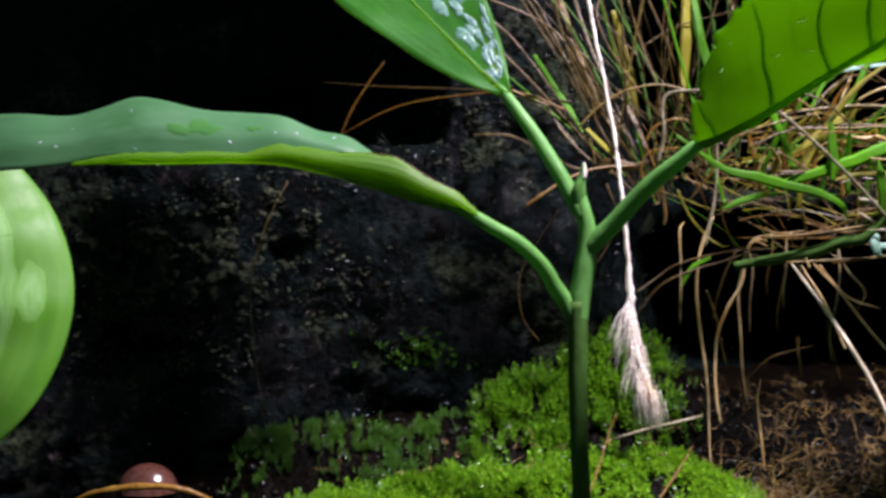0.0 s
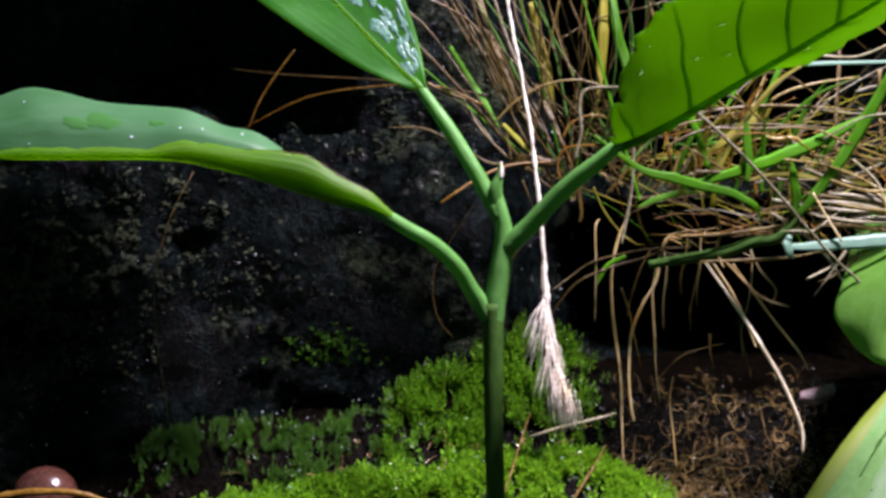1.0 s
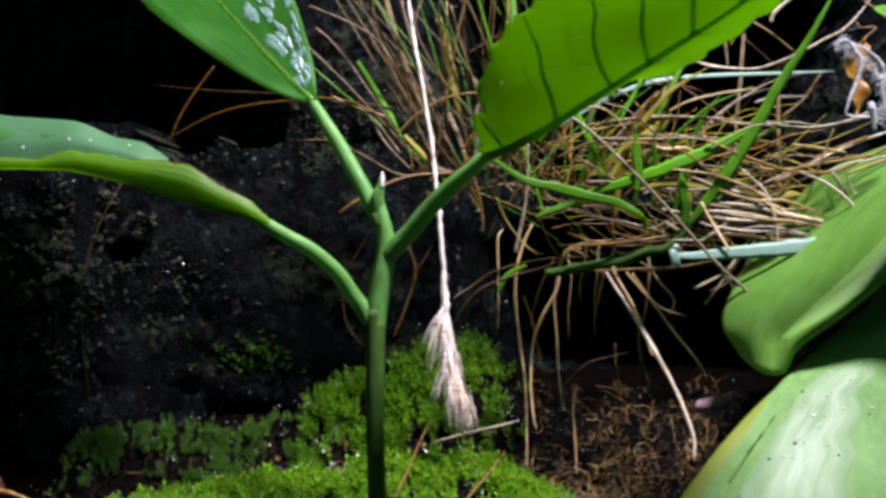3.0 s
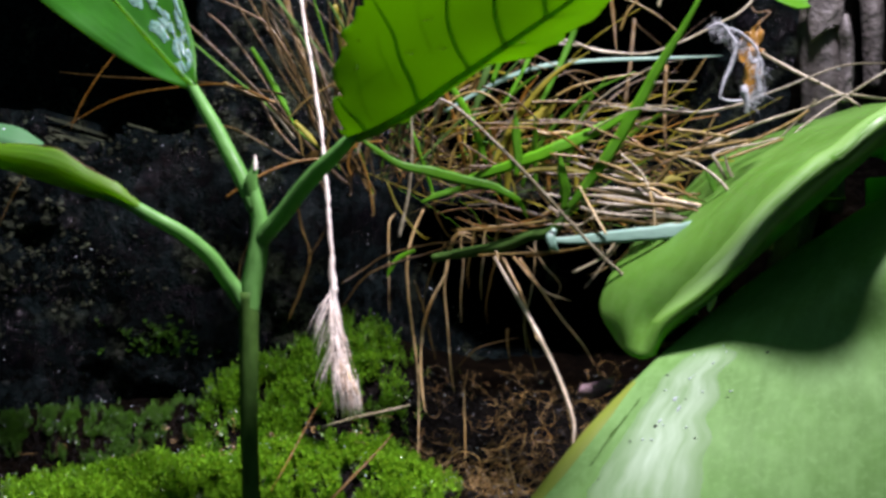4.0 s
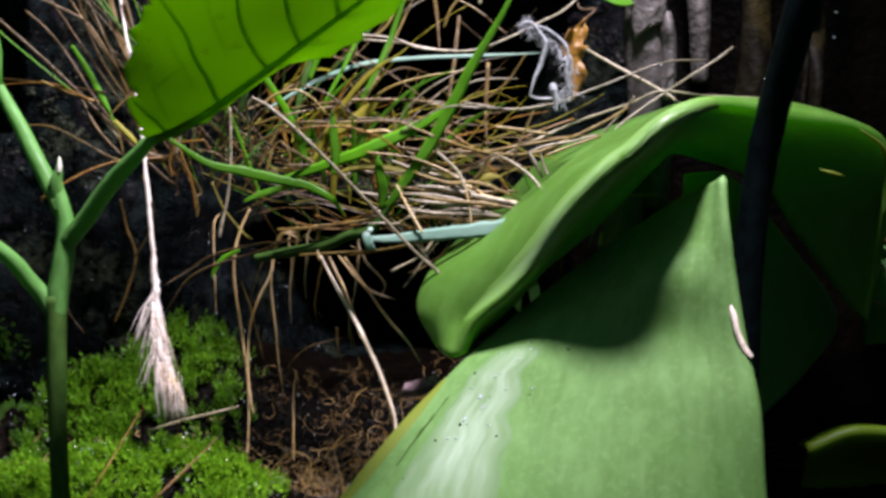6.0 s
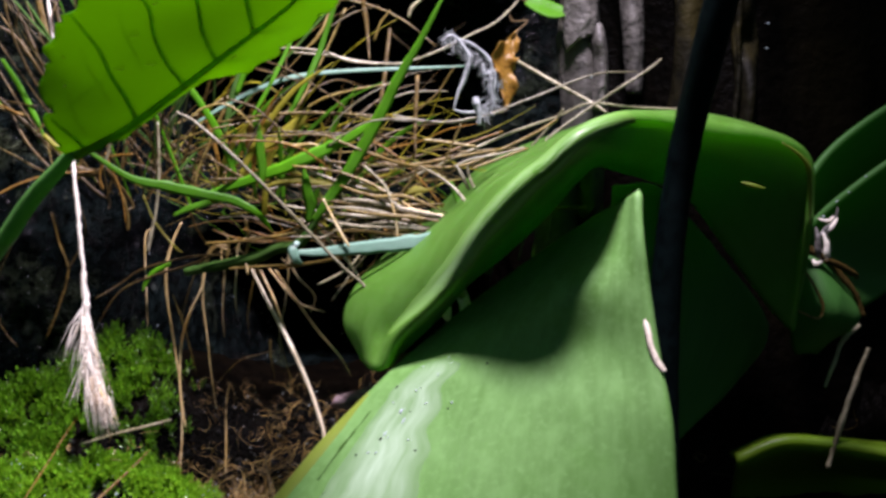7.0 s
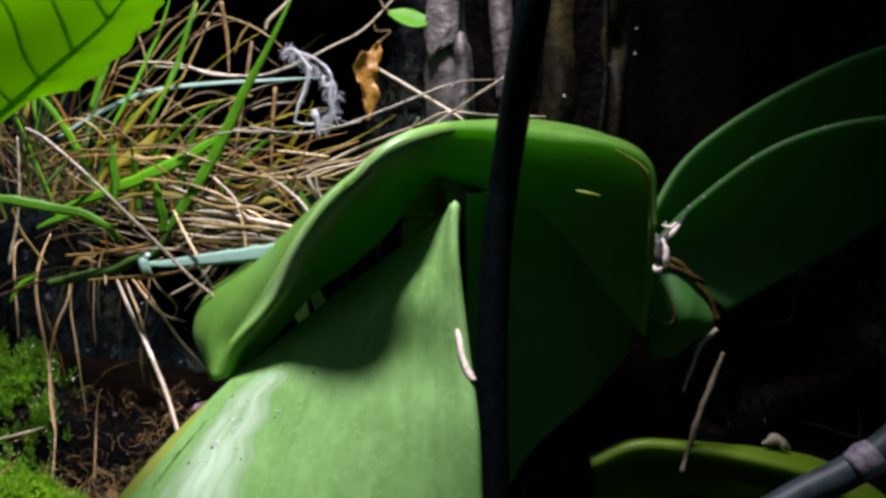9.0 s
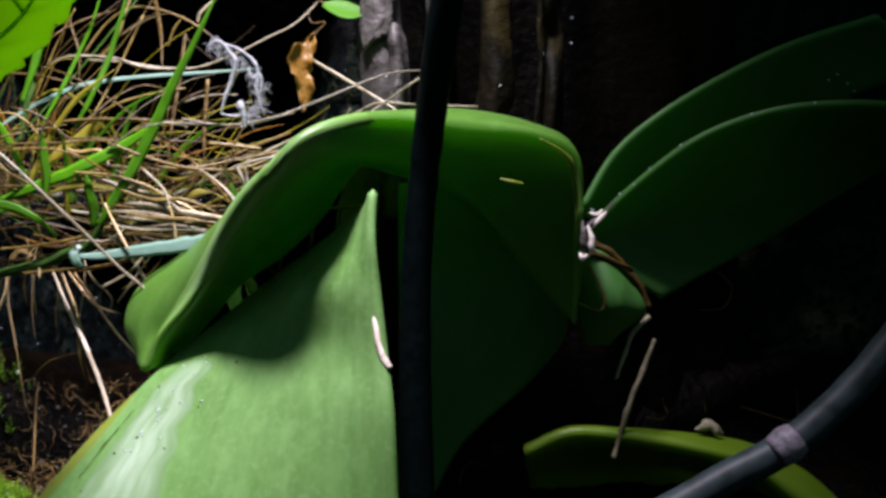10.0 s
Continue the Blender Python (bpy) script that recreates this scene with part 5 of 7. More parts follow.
straw([(29.2, 169.6, 35.8), (30.7, 168.0, 37.7), (32.4, 166.4, 39.4)], [0.35, 0.4, 0.2], M_TAN)
straw([(3.0, 184.0, 37.5), (3.0, 184.0, 35.0), (3.7, 184.0, 30.7)], [0.45, 0.3, 0.1], M_TAN)
# strands hanging from the creeping stem over the gully
straw([(-11.4, 182.4, 57.9), (-13.0, 182.4, 54.4), (-14.1, 182.4, 49.9), (-14.2, 183.2, 45.0), (-13.6, 184.0, 39.5), (-12.8, 184.0, 33.7), (-12.3, 184.0, 27.8), (-12.2, 184.0, 22.4), (-12.3, 182.4, 15.4)], [0.2, 0.38, 0.42, 0.4, 0.4, 0.38, 0.32, 0.25, 0.1], M_STRAND_GOLD)
straw([(-3.4, 179.2, 53.8), (-5.5, 179.2, 53.9), (-7.0, 179.2, 51.3), (-7.6, 179.2, 47.0), (-9.8, 180.0, 42.7), (-11.4, 180.8, 37.8), (-11.8, 180.8, 31.1), (-11.4, 180.8, 25.8), (-10.9, 180.8, 23.4)], [0.25, 0.35, 0.42, 0.42, 0.42, 0.4, 0.36, 0.3, 0.12], M_STRAND_GOLD)
straw([(-3.0, 180.0, 52.9), (-5.5, 180.0, 53.6), (-7.0, 180.0, 50.3), (-7.8, 180.8, 45.0), (-7.3, 181.6, 38.6), (-6.8, 182.4, 31.7), (-6.1, 182.4, 26.4)], [0.2, 0.3, 0.32, 0.3, 0.28, 0.22, 0.1], M_STRAND_GOLD)
straw([(-7.6, 182.4, 52.2), (-9.4, 182.4, 48.8), (-10.9, 182.4, 44.5), (-11.7, 182.4, 40.6)], [0.2, 0.25, 0.25, 0.1], M_TAN)
straw([(-12.9, 181.6, 45.7), (-11.5, 181.6, 41.6), (-10.4, 182.4, 36.9), (-9.3, 182.4, 32.0)], [0.25, 0.3, 0.25, 0.08], M_TAN)
straw([(0.6, 179.2, 49.9), (3.8, 176.0, 44.1), (7.1, 173.6, 38.1), (10.1, 171.2, 31.9), (11.9, 169.6, 27.0), (12.8, 168.8, 23.5), (12.6, 168.0, 20.4)], [0.35, 0.5, 0.62, 0.62, 0.55, 0.5, 0.2], M_STRAND)
straw([(2.1, 179.2, 49.7), (4.6, 176.8, 44.5), (6.3, 175.2, 39.8), (7.5, 174.4, 36.2)], [0.3, 0.42, 0.42, 0.25], M_STRAND_GOLD)
straw([(5.2, 176.0, 40.7), (6.0, 176.0, 36.0), (7.4, 176.0, 30.8)], [0.2, 0.22, 0.08], M_TAN)
straw([(3.7, 177.6, 49.9), (7.0, 176.0, 45.9), (9.2, 175.2, 44.0), (13.0, 174.4, 42.7)], [0.3, 0.36, 0.3, 0.1], M_STRAND_GOLD)
straw([(4.7, 177.6, 49.7), (8.2, 176.8, 44.6), (11.5, 176.0, 39.8), (15.2, 176.0, 35.3), (17.0, 176.0, 32.0)], [0.3, 0.32, 0.3, 0.25, 0.1], M_STRAND_GOLD)
straw([(-2.0, 179.2, 53.5), (0.8, 179.2, 51.1), (2.1, 179.2, 48.7), (3.5, 179.2, 46.2)], [0.3, 0.4, 0.4, 0.2], M_TAN)
straw([(-5.7, 179.2, 56.5), (-2.4, 179.2, 55.2), (1.7, 177.6, 54.7), (6.3, 176.0, 55.9), (11.3, 174.4, 57.7)], [0.25, 0.32, 0.35, 0.35, 0.3], M_ORANGE)
straw([(9.3, 172.8, 58.0), (13.6, 171.2, 54.7), (17.4, 169.6, 50.5), (19.7, 168.8, 46.4), (20.4, 168.0, 44.6)], [0.4, 0.42, 0.4, 0.35, 0.15], M_STRAND)
straw([(15.0, 171.2, 57.8), (16.3, 170.4, 54.6), (17.6, 169.6, 50.2)], [0.25, 0.28, 0.2], M_STRAND_GOLD)
straw([(22.2, 169.6, 58.1), (22.1, 168.8, 53.6), (20.8, 168.0, 50.5), (17.6, 168.0, 48.1), (14.9, 168.0, 47.0)], [0.2, 0.25, 0.25, 0.3, 0.15], M_TAN)
straw([(5.6, 174.4, 50.0), (10.5, 172.8, 50.6), (15.3, 171.2, 51.4), (21.0, 169.6, 52.7)], [0.3, 0.36, 0.3, 0.25], M_ORANGE)
straw([(-3.8, 182.4, 30.7), (-4.4, 182.4, 26.8), (-4.3, 180.8, 21.3), (-4.2, 179.2, 15.9)], [0.05, 0.16, 0.2, 0.16], M_STRAND_GOLD)
straw([(-5.9, 183.2, 30.6), (-2.3, 182.4, 34.1), (1.6, 182.4, 35.4), (5.0, 182.4, 36.1)], [0.15, 0.2, 0.18, 0.1], M_BROWN)
straw([(-25.5, 180.8, 40.6), (-21.0, 179.2, 46.5), (-15.3, 179.2, 49.1), (-10.6, 179.2, 50.4), (-5.1, 178.4, 52.4)], [0.2, 0.32, 0.36, 0.34, 0.25], M_BROWN)
# a branching root standing in the soil
straw([(2.3, 179.2, 19.3), (3.0, 177.6, 15.8), (3.9, 176.0, 12.4), (4.4, 174.4, 8.2)], [0.15, 0.3, 0.4, 0.4], M_TAN)
straw([(3.7, 176.8, 13.5), (1.5, 176.0, 12.2), (-0.2, 176.0, 12.7), (-2.2, 176.0, 14.6)], [0.25, 0.2, 0.16, 0.08], M_TAN)
straw([(3.5, 176.8, 14.1), (5.4, 176.0, 15.2), (7.1, 176.0, 15.5)], [0.2, 0.16, 0.06], M_TAN)
straw([(4.1, 176.0, 11.8), (5.7, 175.2, 11.0), (7.2, 174.4, 11.4)], [0.22, 0.16, 0.06], M_TAN)
straw([(2.9, 177.6, 16.1), (1.0, 177.6, 16.5), (-0.4, 177.6, 15.6)], [0.18, 0.13, 0.05], M_TAN)
# pale bundle lying at the foot of the tuft
lay = [(14.9, 167.2, 59.8), (20.0, 166.4, 59.0), (25.5, 165.6, 58.3), (31.9, 164.8, 57.1)]
r = random.Random(14)
for k in range(13):
    off = Vector((r.gauss(0, 2.5), r.gauss(0, 1.0), r.uniform(-4.2, 2.2)))
    bow = Vector((0, 0, r.gauss(0, 0.6)))
    w = r.uniform(0.22, 0.48)
    straw([Vector(lay[0]) + off + bow, Vector(lay[1]) + off, Vector(lay[2]) + off * 0.8 + bow, Vector(lay[3]) + off * 0.55], [w * 0.6, w, w, w * 0.5], r.choice([M_STRAW, M_STRAW, M_GOLD, M_TAN]), 1.4, sides=7)
straw([(12.1, 169.6, 63.8), (18.6, 168.8, 62.1), (25.1, 168.0, 60.5), (29.5, 167.2, 57.4)], [0.3, 0.36, 0.36, 0.2], M_GOLD)
straw([(24.0, 164.8, 60.0), (24.6, 164.8, 57.3), (24.8, 164.8, 54.2)], [0.3, 0.36, 0.2], M_GOLD)
straw([(19.8, 166.4, 66.0), (23.0, 165.6, 62.7), (24.0, 164.8, 60.0)], [0.35, 0.4, 0.25], M_STRAW)
straw([(13.4, 166.4, 60.9), (15.2, 165.6, 57.2), (17.3, 164.8, 53.4)], [0.25, 0.35, 0.35], M_GOLD)
straw([(0.4, 171.2, 56.4), (6.1, 170.4, 54.8), (10.9, 169.6, 55.7), (16.6, 168.8, 56.7)], [0.3, 0.35, 0.35, 0.2], M_ORANGE)
straw([(33.3, 167.2, 63.4), (34.2, 166.4, 61.0), (34.8, 165.6, 58.5)], [0.3, 0.6, 0.3], M_GRASS, 0.2, "short green blade")
straw([(26.0, 168.0, 61.6), (28.0, 168.0, 62.2), (30.1, 168.0, 62.1)], [0.3, 0.6, 0.2], M_GRASS_Y, 0.2, "yellowing blade")
straw([(35.9, 166.4, 65.7), (36.4, 165.6, 63.2), (37.5, 164.8, 61.0)], [0.3, 0.5, 0.4], M_STRAW)
straw([(33.9, 168.0, 65.7), (37.0, 168.8, 67.0), (41.5, 169.6, 67.8), (45.6, 170.4, 68.9)], [0.3, 0.36, 0.4, 0.3], M_STRAW)
# long straws reaching out over the gully
straw([(-35.1, 182.4, 77.6), (-44.5, 185.6, 79.5), (-54.3, 188.8, 81.0), (-67.4, 192.0, 82.1), (-78.8, 195.2, 83.6)], [0.4, 0.35, 0.35, 0.3, 0.1], M_BROWN)
straw([(-36.4, 179.2, 75.7), (-43.4, 180.8, 78.8), (-51.9, 184.0, 79.3), (-64.7, 187.2, 77.8), (-76.2, 188.8, 72.5)], [0.4, 0.35, 0.3, 0.3, 0.1], M_ORANGE)
straw([(-31.1, 185.6, 66.4), (-35.0, 185.6, 66.9), (-40.8, 185.6, 70.2), (-45.6, 185.6, 72.4), (-51.5, 185.6, 72.6)], [0.35, 0.35, 0.3, 0.3, 0.1], M_TAN)
straw([(-34.0, 185.6, 70.3), (-37.8, 185.6, 75.2), (-41.7, 185.6, 78.2), (-46.5, 185.6, 79.7)], [0.5, 0.5, 0.4, 0.3], M_STRAW)
straw([(-67.4, 192.0, 86.5), (-70.4, 192.0, 82.5), (-73.5, 192.0, 77.5), (-75.6, 192.0, 72.4)], [0.15, 0.2, 0.2, 0.1], M_ORANGE)
straw([(-85.7, 198.4, 66.0), (-89.6, 196.8, 57.6), (-92.0, 195.2, 47.3), (-91.7, 195.2, 37.1), (-90.4, 194.4, 28.0), (-89.7, 194.4, 22.1)], [0.15, 0.2, 0.25, 0.25, 0.2, 0.2], M_BROWN)
straw([(-37.2, 184.0, 59.6), (-40.9, 185.6, 53.9), (-43.8, 187.2, 48.1), (-43.4, 187.2, 41.2), (-40.5, 187.2, 36.8)], [0.12, 0.15, 0.15, 0.15, 0.1], M_BROWN)
straw([(-21.4, 180.8, 63.0), (-20.3, 180.8, 61.1), (-19.8, 180.8, 58.3), (-20.0, 180.8, 56.6)], [0.2, 0.2, 0.25, 0.4], M_TAN)
straw([(-15.5, 172.8, 77.8), (-20.1, 174.4, 77.6), (-21.3, 174.4, 75.3), (-21.1, 174.4, 70.8), (-22.1, 174.4, 66.2)], [0.4, 0.5, 0.5, 0.5, 0.4], M_STRAW)
straw([(-23.5, 179.2, 63.4), (-24.0, 179.2, 65.8), (-22.6, 179.2, 68.6), (-18.2, 177.6, 69.1)], [0.3, 0.35, 0.35, 0.3], M_ORANGE)
straw([(-34.2, 179.2, 72.9), (-30.9, 179.2, 76.2), (-26.2, 179.2, 78.9), (-20.6, 179.2, 79.8), (-15.0, 179.2, 78.4)], [0.3, 0.35, 0.35, 0.3, 0.25], M_TAN)
straw([(-49.0, 179.2, 94.3), (-42.9, 179.2, 91.8), (-38.1, 180.8, 89.3), (-35.3, 180.8, 85.5), (-32.3, 182.4, 79.5), (-30.3, 184.0, 72.0)], [0.4, 0.4, 0.4, 0.4, 0.45, 0.5], M_BROWN)

# green blades
straw([(34.0, 163.2, 94.9), (31.2, 163.2, 89.3), (28.2, 164.0, 83.9), (25.3, 164.8, 79.3), (22.4, 165.6, 73.7), (17.7, 166.4, 65.7), (13.8, 167.2, 60.2), (11.6, 168.0, 57.4)], [0.1, 0.35, 0.55, 0.75, 0.9, 0.92, 0.75, 0.45], M_GRASS, 0.18, "bright green blade")
straw([(23.3, 165.6, 73.9), (18.1, 166.4, 70.7), (12.0, 167.2, 67.8), (5.9, 168.0, 65.4), (-0.4, 169.6, 63.4), (-5.8, 171.2, 61.8)], [0.2, 0.8, 1.05, 0.95, 0.75, 0.4], M_GRASS, 0.18, "bright green blade")
straw([(10.4, 167.2, 66.0), (10.8, 167.2, 63.2), (11.3, 167.7, 60.1), (10.9, 168.0, 57.4)], [0.2, 0.75, 0.85, 0.4], M_GRASS, 0.2, "short green blade")
straw([(-22.0, 160.0, 69.0), (-15.0, 161.0, 64.2), (-9.5, 162.0, 62.8), (-4.9, 163.5, 61.7), (0.1, 164.0, 60.6), (3.7, 164.0, 58.5), (5.4, 167.5, 55.9)], [0.2, 0.5, 0.85, 0.8, 0.65, 0.5, 0.2], M_GRASS, 0.18, "arching dark green blade")
straw([(-7.8, 176.0, 73.8), (-0.4, 176.0, 78.0), (7.1, 176.0, 81.0), (16.4, 176.0, 82.2), (27.5, 176.0, 82.6), (37.8, 176.0, 83.0)], [0.2, 0.4, 0.4, 0.35, 0.3, 0.15], M_BLUE, 0.4, "thin blue-green blade")
straw([(8.9, 166.4, 52.6), (12.8, 166.4, 52.6), (18.8, 164.8, 53.1), (25.5, 163.2, 53.6), (31.2, 161.6, 54.5), (35.8, 160.8, 55.7), (37.5, 160.0, 56.7)], [0.4, 0.7, 1.05, 1.2, 1.1, 0.8, 0.15], M_BLUE, 0.2, "pale blue-green blade with a rolled base")
straw([(9.5, 165.6, 54.3), (8.7, 164.8, 53.1), (9.1, 164.8, 51.7), (10.1, 165.6, 50.8)], [0.35, 0.75, 0.8, 0.3], M_BLUE, 0.35, "pale leaf sheath at the joint")
straw([(-9.7, 176.0, 49.6), (-4.1, 174.4, 50.6), (1.5, 172.8, 51.6), (6.0, 171.2, 53.3), (9.5, 169.6, 54.1), (13.0, 168.0, 59.0)], [0.7, 0.9, 1.0, 0.95, 0.8, 0.5], M_STEM_DARK, None, "dark green creeping stem", sides=10)
straw([(-11.5, 176.0, 58.9), (-8.7, 176.0, 60.1), (-5.0, 176.0, 61.1), (-1.3, 174.4, 61.3)], [0.2, 0.6, 0.5, 0.1], M_GRASS, 0.2)
straw([(-0.4, 176.0, 67.3), (4.3, 176.0, 70.6), (8.9, 176.0, 73.8), (10.8, 176.0, 76.1)], [0.3, 0.9, 1.0, 0.3], M_GRASS_Y, 0.2, "yellowing blade")
straw([(-17.4, 179.2, 46.3), (-16.9, 179.2, 47.7), (-15.5, 179.2, 49.6), (-12.7, 179.2, 51.0)], [0.15, 0.4, 0.4, 0.3], M_GRASS, 0.3)
straw([(-14.7, 187.2, 98.8), (-15.0, 185.6, 89.6), (-15.4, 185.6, 82.8), (-16.3, 184.0, 75.8)], [0.7, 0.9, 0.9, 0.6], M_GRASS_Y, 0.25, "upright yellow-green blade")
straw([(-14.9, 180.8, 97.1), (-14.4, 179.2, 89.2), (-13.0, 179.2, 83.5), (-11.6, 177.6, 76.7)], [0.5, 0.9, 0.9, 0.5], M_GRASS, 0.25, "upright green blade")
straw([(-27.2, 187.2, 94.1), (-25.8, 187.2, 88.1), (-24.4, 185.6, 81.0), (-23.3, 185.6, 75.1)], [0.4, 0.9, 0.8, 0.4], M_GRASS_Y, 0.25)

straw([(12.7, 174.4, 98.4), (10.2, 174.4, 91.0), (7.7, 174.4, 85.9), (5.3, 173.6, 80.7), (1.7, 172.8, 74.1)], [0.08, 0.28, 0.34, 0.36, 0.25], M_GRASS, 0.2)
straw([(17.0, 174.4, 98.8), (15.0, 174.4, 91.9), (13.0, 174.4, 85.8), (10.8, 173.6, 80.6), (7.2, 172.8, 73.6)], [0.1, 0.4, 0.5, 0.5, 0.3], M_GRASS, 0.2)
straw([(5.9, 169.6, 99.5), (4.2, 169.6, 91.4), (2.4, 169.6, 84.6), (-0.2, 169.6, 77.4)], [0.1, 0.7, 0.75, 0.35], M_GRASS, 0.2)
straw([(0.6, 176.0, 85.6), (-0.6, 176.0, 81.2), (-2.0, 176.0, 77.0), (-3.1, 176.0, 71.9)], [0.08, 0.6, 0.6, 0.3], M_STEM_DARK, 0.2, "dark green blade")
# strands of the sideways mass
straw([(-10.6, 169.6, 69.9), (-7.5, 169.6, 71.1), (-3.5, 169.6, 72.3), (1.4, 171.2, 73.4), (6.0, 172.8, 74.3)], 0.3, M_TAN)
straw([(-7.3, 169.6, 74.1), (-5.3, 169.6, 75.5), (-2.4, 169.6, 76.1), (0.2, 169.6, 74.9), (2.5, 169.6, 72.3)], 0.35, M_HONEY)
straw([(-3.6, 172.8, 73.6), (3.3, 172.8, 74.6), (9.7, 172.8, 75.0), (16.1, 172.8, 74.8), (21.7, 172.8, 74.4)], [0.3, 0.4, 0.5, 0.5, 0.35], M_TAN)
straw([(24.5, 174.4, 74.8), (27.7, 174.4, 74.0), (32.8, 174.4, 73.5), (37.9, 174.4, 74.2), (42.9, 176.0, 75.4)], [0.35, 0.4, 0.4, 0.35, 0.35], M_STRAW)
straw([(9.4, 176.0, 75.7), (13.6, 176.0, 77.9), (19.2, 176.0, 79.3), (24.9, 176.0, 80.1)], [0.3, 0.4, 0.4, 0.3], M_HONEY)
straw([(-2.6, 169.6, 71.1), (5.9, 169.6, 71.0), (12.2, 169.6, 71.2), (20.4, 169.6, 70.2)], 0.35, M_TAN)
straw([(18.5, 168.0, 67.3), (23.6, 168.0, 66.2), (28.0, 168.0, 66.2), (32.8, 169.6, 67.1), (41.7, 171.2, 68.7)], [0.35, 0.4, 0.45, 0.4, 0.35], M_TAN)
straw([(35.3, 169.6, 72.7), (33.1, 168.8, 67.9), (31.2, 168.0, 63.4), (29.6, 168.0, 59.4)], 0.28, M_TAN)
straw([(42.5, 174.4, 71.9), (35.2, 172.8, 69.2), (28.6, 171.2, 65.6), (22.9, 169.6, 62.5)], 0.4, M_ORANGE)
straw([(8.2, 168.0, 65.5), (12.5, 168.0, 64.8), (16.1, 168.0, 63.4), (20.1, 167.2, 62.2), (24.3, 166.4, 60.1), (26.8, 165.6, 58.0)], [0.4, 0.45, 0.4, 0.45, 0.4, 0.25], M_STRAW)
straw([(24.3, 180.8, 90.2), (23.3, 179.2, 82.3), (22.1, 177.6, 74.5), (21.4, 176.0, 67.3)], [0.30, 0.36, 0.33, 0.18], M_BROWN, 0.8)
straw([(16.8, 182.4, 93.9), (13.0, 180.8, 85.4), (10.0, 179.2, 79.0), (7.9, 177.6, 75.2)], 0.35, M_HONEY)
straw([(24.5, 180.8, 89.3), (26.8, 180.8, 87.3), (29.4, 180.8, 85.1)], 0.25, M_BROWN)
straw([(27.9, 172.8, 74.9), (31.6, 172.8, 77.9), (34.5, 172.8, 82.2)], 0.3, M_TAN)
straw([(24.7, 176.0, 77.8), (28.0, 176.0, 78.7), (33.6, 176.0, 78.8)], 0.3, M_STRAW)
straw([(-4.4, 169.6, 67.6), (-0.4, 169.6, 65.1), (4.6, 169.6, 62.4)], 0.3, M_BROWN)
straw([(3.6, 168.0, 62.7), (8.1, 168.0, 64.0), (13.4, 168.0, 63.4), (19.2, 168.0, 62.5), (23.6, 168.0, 62.3)], [0.3, 0.6, 0.5, 0.8, 0.4], M_GRASS_Y, 0.25)
straw([(5.9, 169.6, 70.3), (8.6, 169.6, 69.4), (11.7, 169.6, 69.6), (14.0, 169.6, 68.2)], [0.4, 0.6, 0.6, 0.3], M_HONEY)
straw([(10.7, 168.0, 68.3), (13.0, 168.0, 67.0), (14.3, 168.0, 66.2)], [0.4, 0.7, 0.4], M_TAN)
straw([(20.2, 168.8, 66.6), (17.9, 168.8, 63.9), (15.7, 168.8, 61.7)], [0.6, 0.65, 0.5], M_TAN)
straw([(14.7, 168.0, 62.5), (17.0, 168.0, 59.9), (19.2, 168.0, 58.5)], [0.6, 0.8, 0.5], M_BROWN)
straw([(28.9, 168.0, 65.6), (24.5, 168.0, 63.8), (19.3, 168.8, 63.0), (15.8, 169.6, 62.6)], 0.35, M_BROWN)
straw([(7.6, 168.0, 59.9), (15.6, 168.0, 58.5), (23.5, 167.2, 57.9), (30.4, 166.4, 58.4)], [0.3, 0.6, 0.7, 0.4], M_STRAW)
straw([(10.3, 168.8, 57.2), (18.3, 168.0, 59.0), (26.3, 168.0, 59.7), (32.3, 167.2, 59.8)], [0.3, 0.5, 0.5, 0.3], M_TAN)
straw([(19.2, 168.0, 56.7), (25.3, 167.2, 56.6), (31.3, 166.4, 57.5), (38.0, 163.2, 57.7)], [0.4, 0.5, 0.45, 0.3], M_HONEY)
straw([(14.9, 169.6, 59.9), (21.0, 168.8, 58.6), (28.0, 168.0, 57.0)], [0.3, 0.7, 0.4], M_TAN)
straw([(4.7, 179.2, 97.2), (5.3, 179.2, 91.9), (6.9, 177.6, 86.8), (7.1, 176.0, 79.9)], 0.28, M_TAN)
straw([(-6.8, 176.0, 83.6), (-1.2, 176.0, 83.3), (4.0, 174.4, 82.0), (9.1, 174.4, 80.4)], 0.35, M_BROWN)
straw([(0.7, 177.6, 84.4), (5.2, 177.6, 86.3), (12.6, 177.6, 85.8), (17.3, 177.6, 84.2), (22.2, 177.6, 83.6)], [0.25, 0.4, 0.45, 0.45, 0.35], M_STRAW)
straw([(7.2, 179.2, 87.0), (10.8, 180.8, 92.3), (15.1, 180.8, 94.9), (20.7, 180.8, 94.2), (26.7, 179.2, 91.1), (31.8, 177.6, 86.6)], 0.35, M_TAN)
straw([(14.2, 177.6, 89.7), (18.1, 179.2, 92.4), (22.5, 179.2, 93.6)], 0.3, M_TAN)
straw([(10.0, 179.2, 86.2), (12.9, 179.2, 89.4), (15.2, 180.8, 96.8)], [0.45, 0.5, 0.35], M_HONEY)
straw([(21.6, 179.2, 87.8), (22.7, 179.2, 90.7), (24.4, 179.2, 92.9)], [0.35, 0.4, 0.25], M_TAN)
straw([(27.4, 176.0, 91.1), (28.0, 176.0, 92.7), (30.8, 176.0, 95.2), (32.4, 176.0, 97.5)], [0.4, 0.6, 0.6, 0.5], M_STRAW)
straw([(-0.9, 180.8, 88.2), (2.2, 180.8, 90.8), (6.7, 182.4, 93.5), (11.7, 184.0, 95.3)], 0.35, M_BROWN)
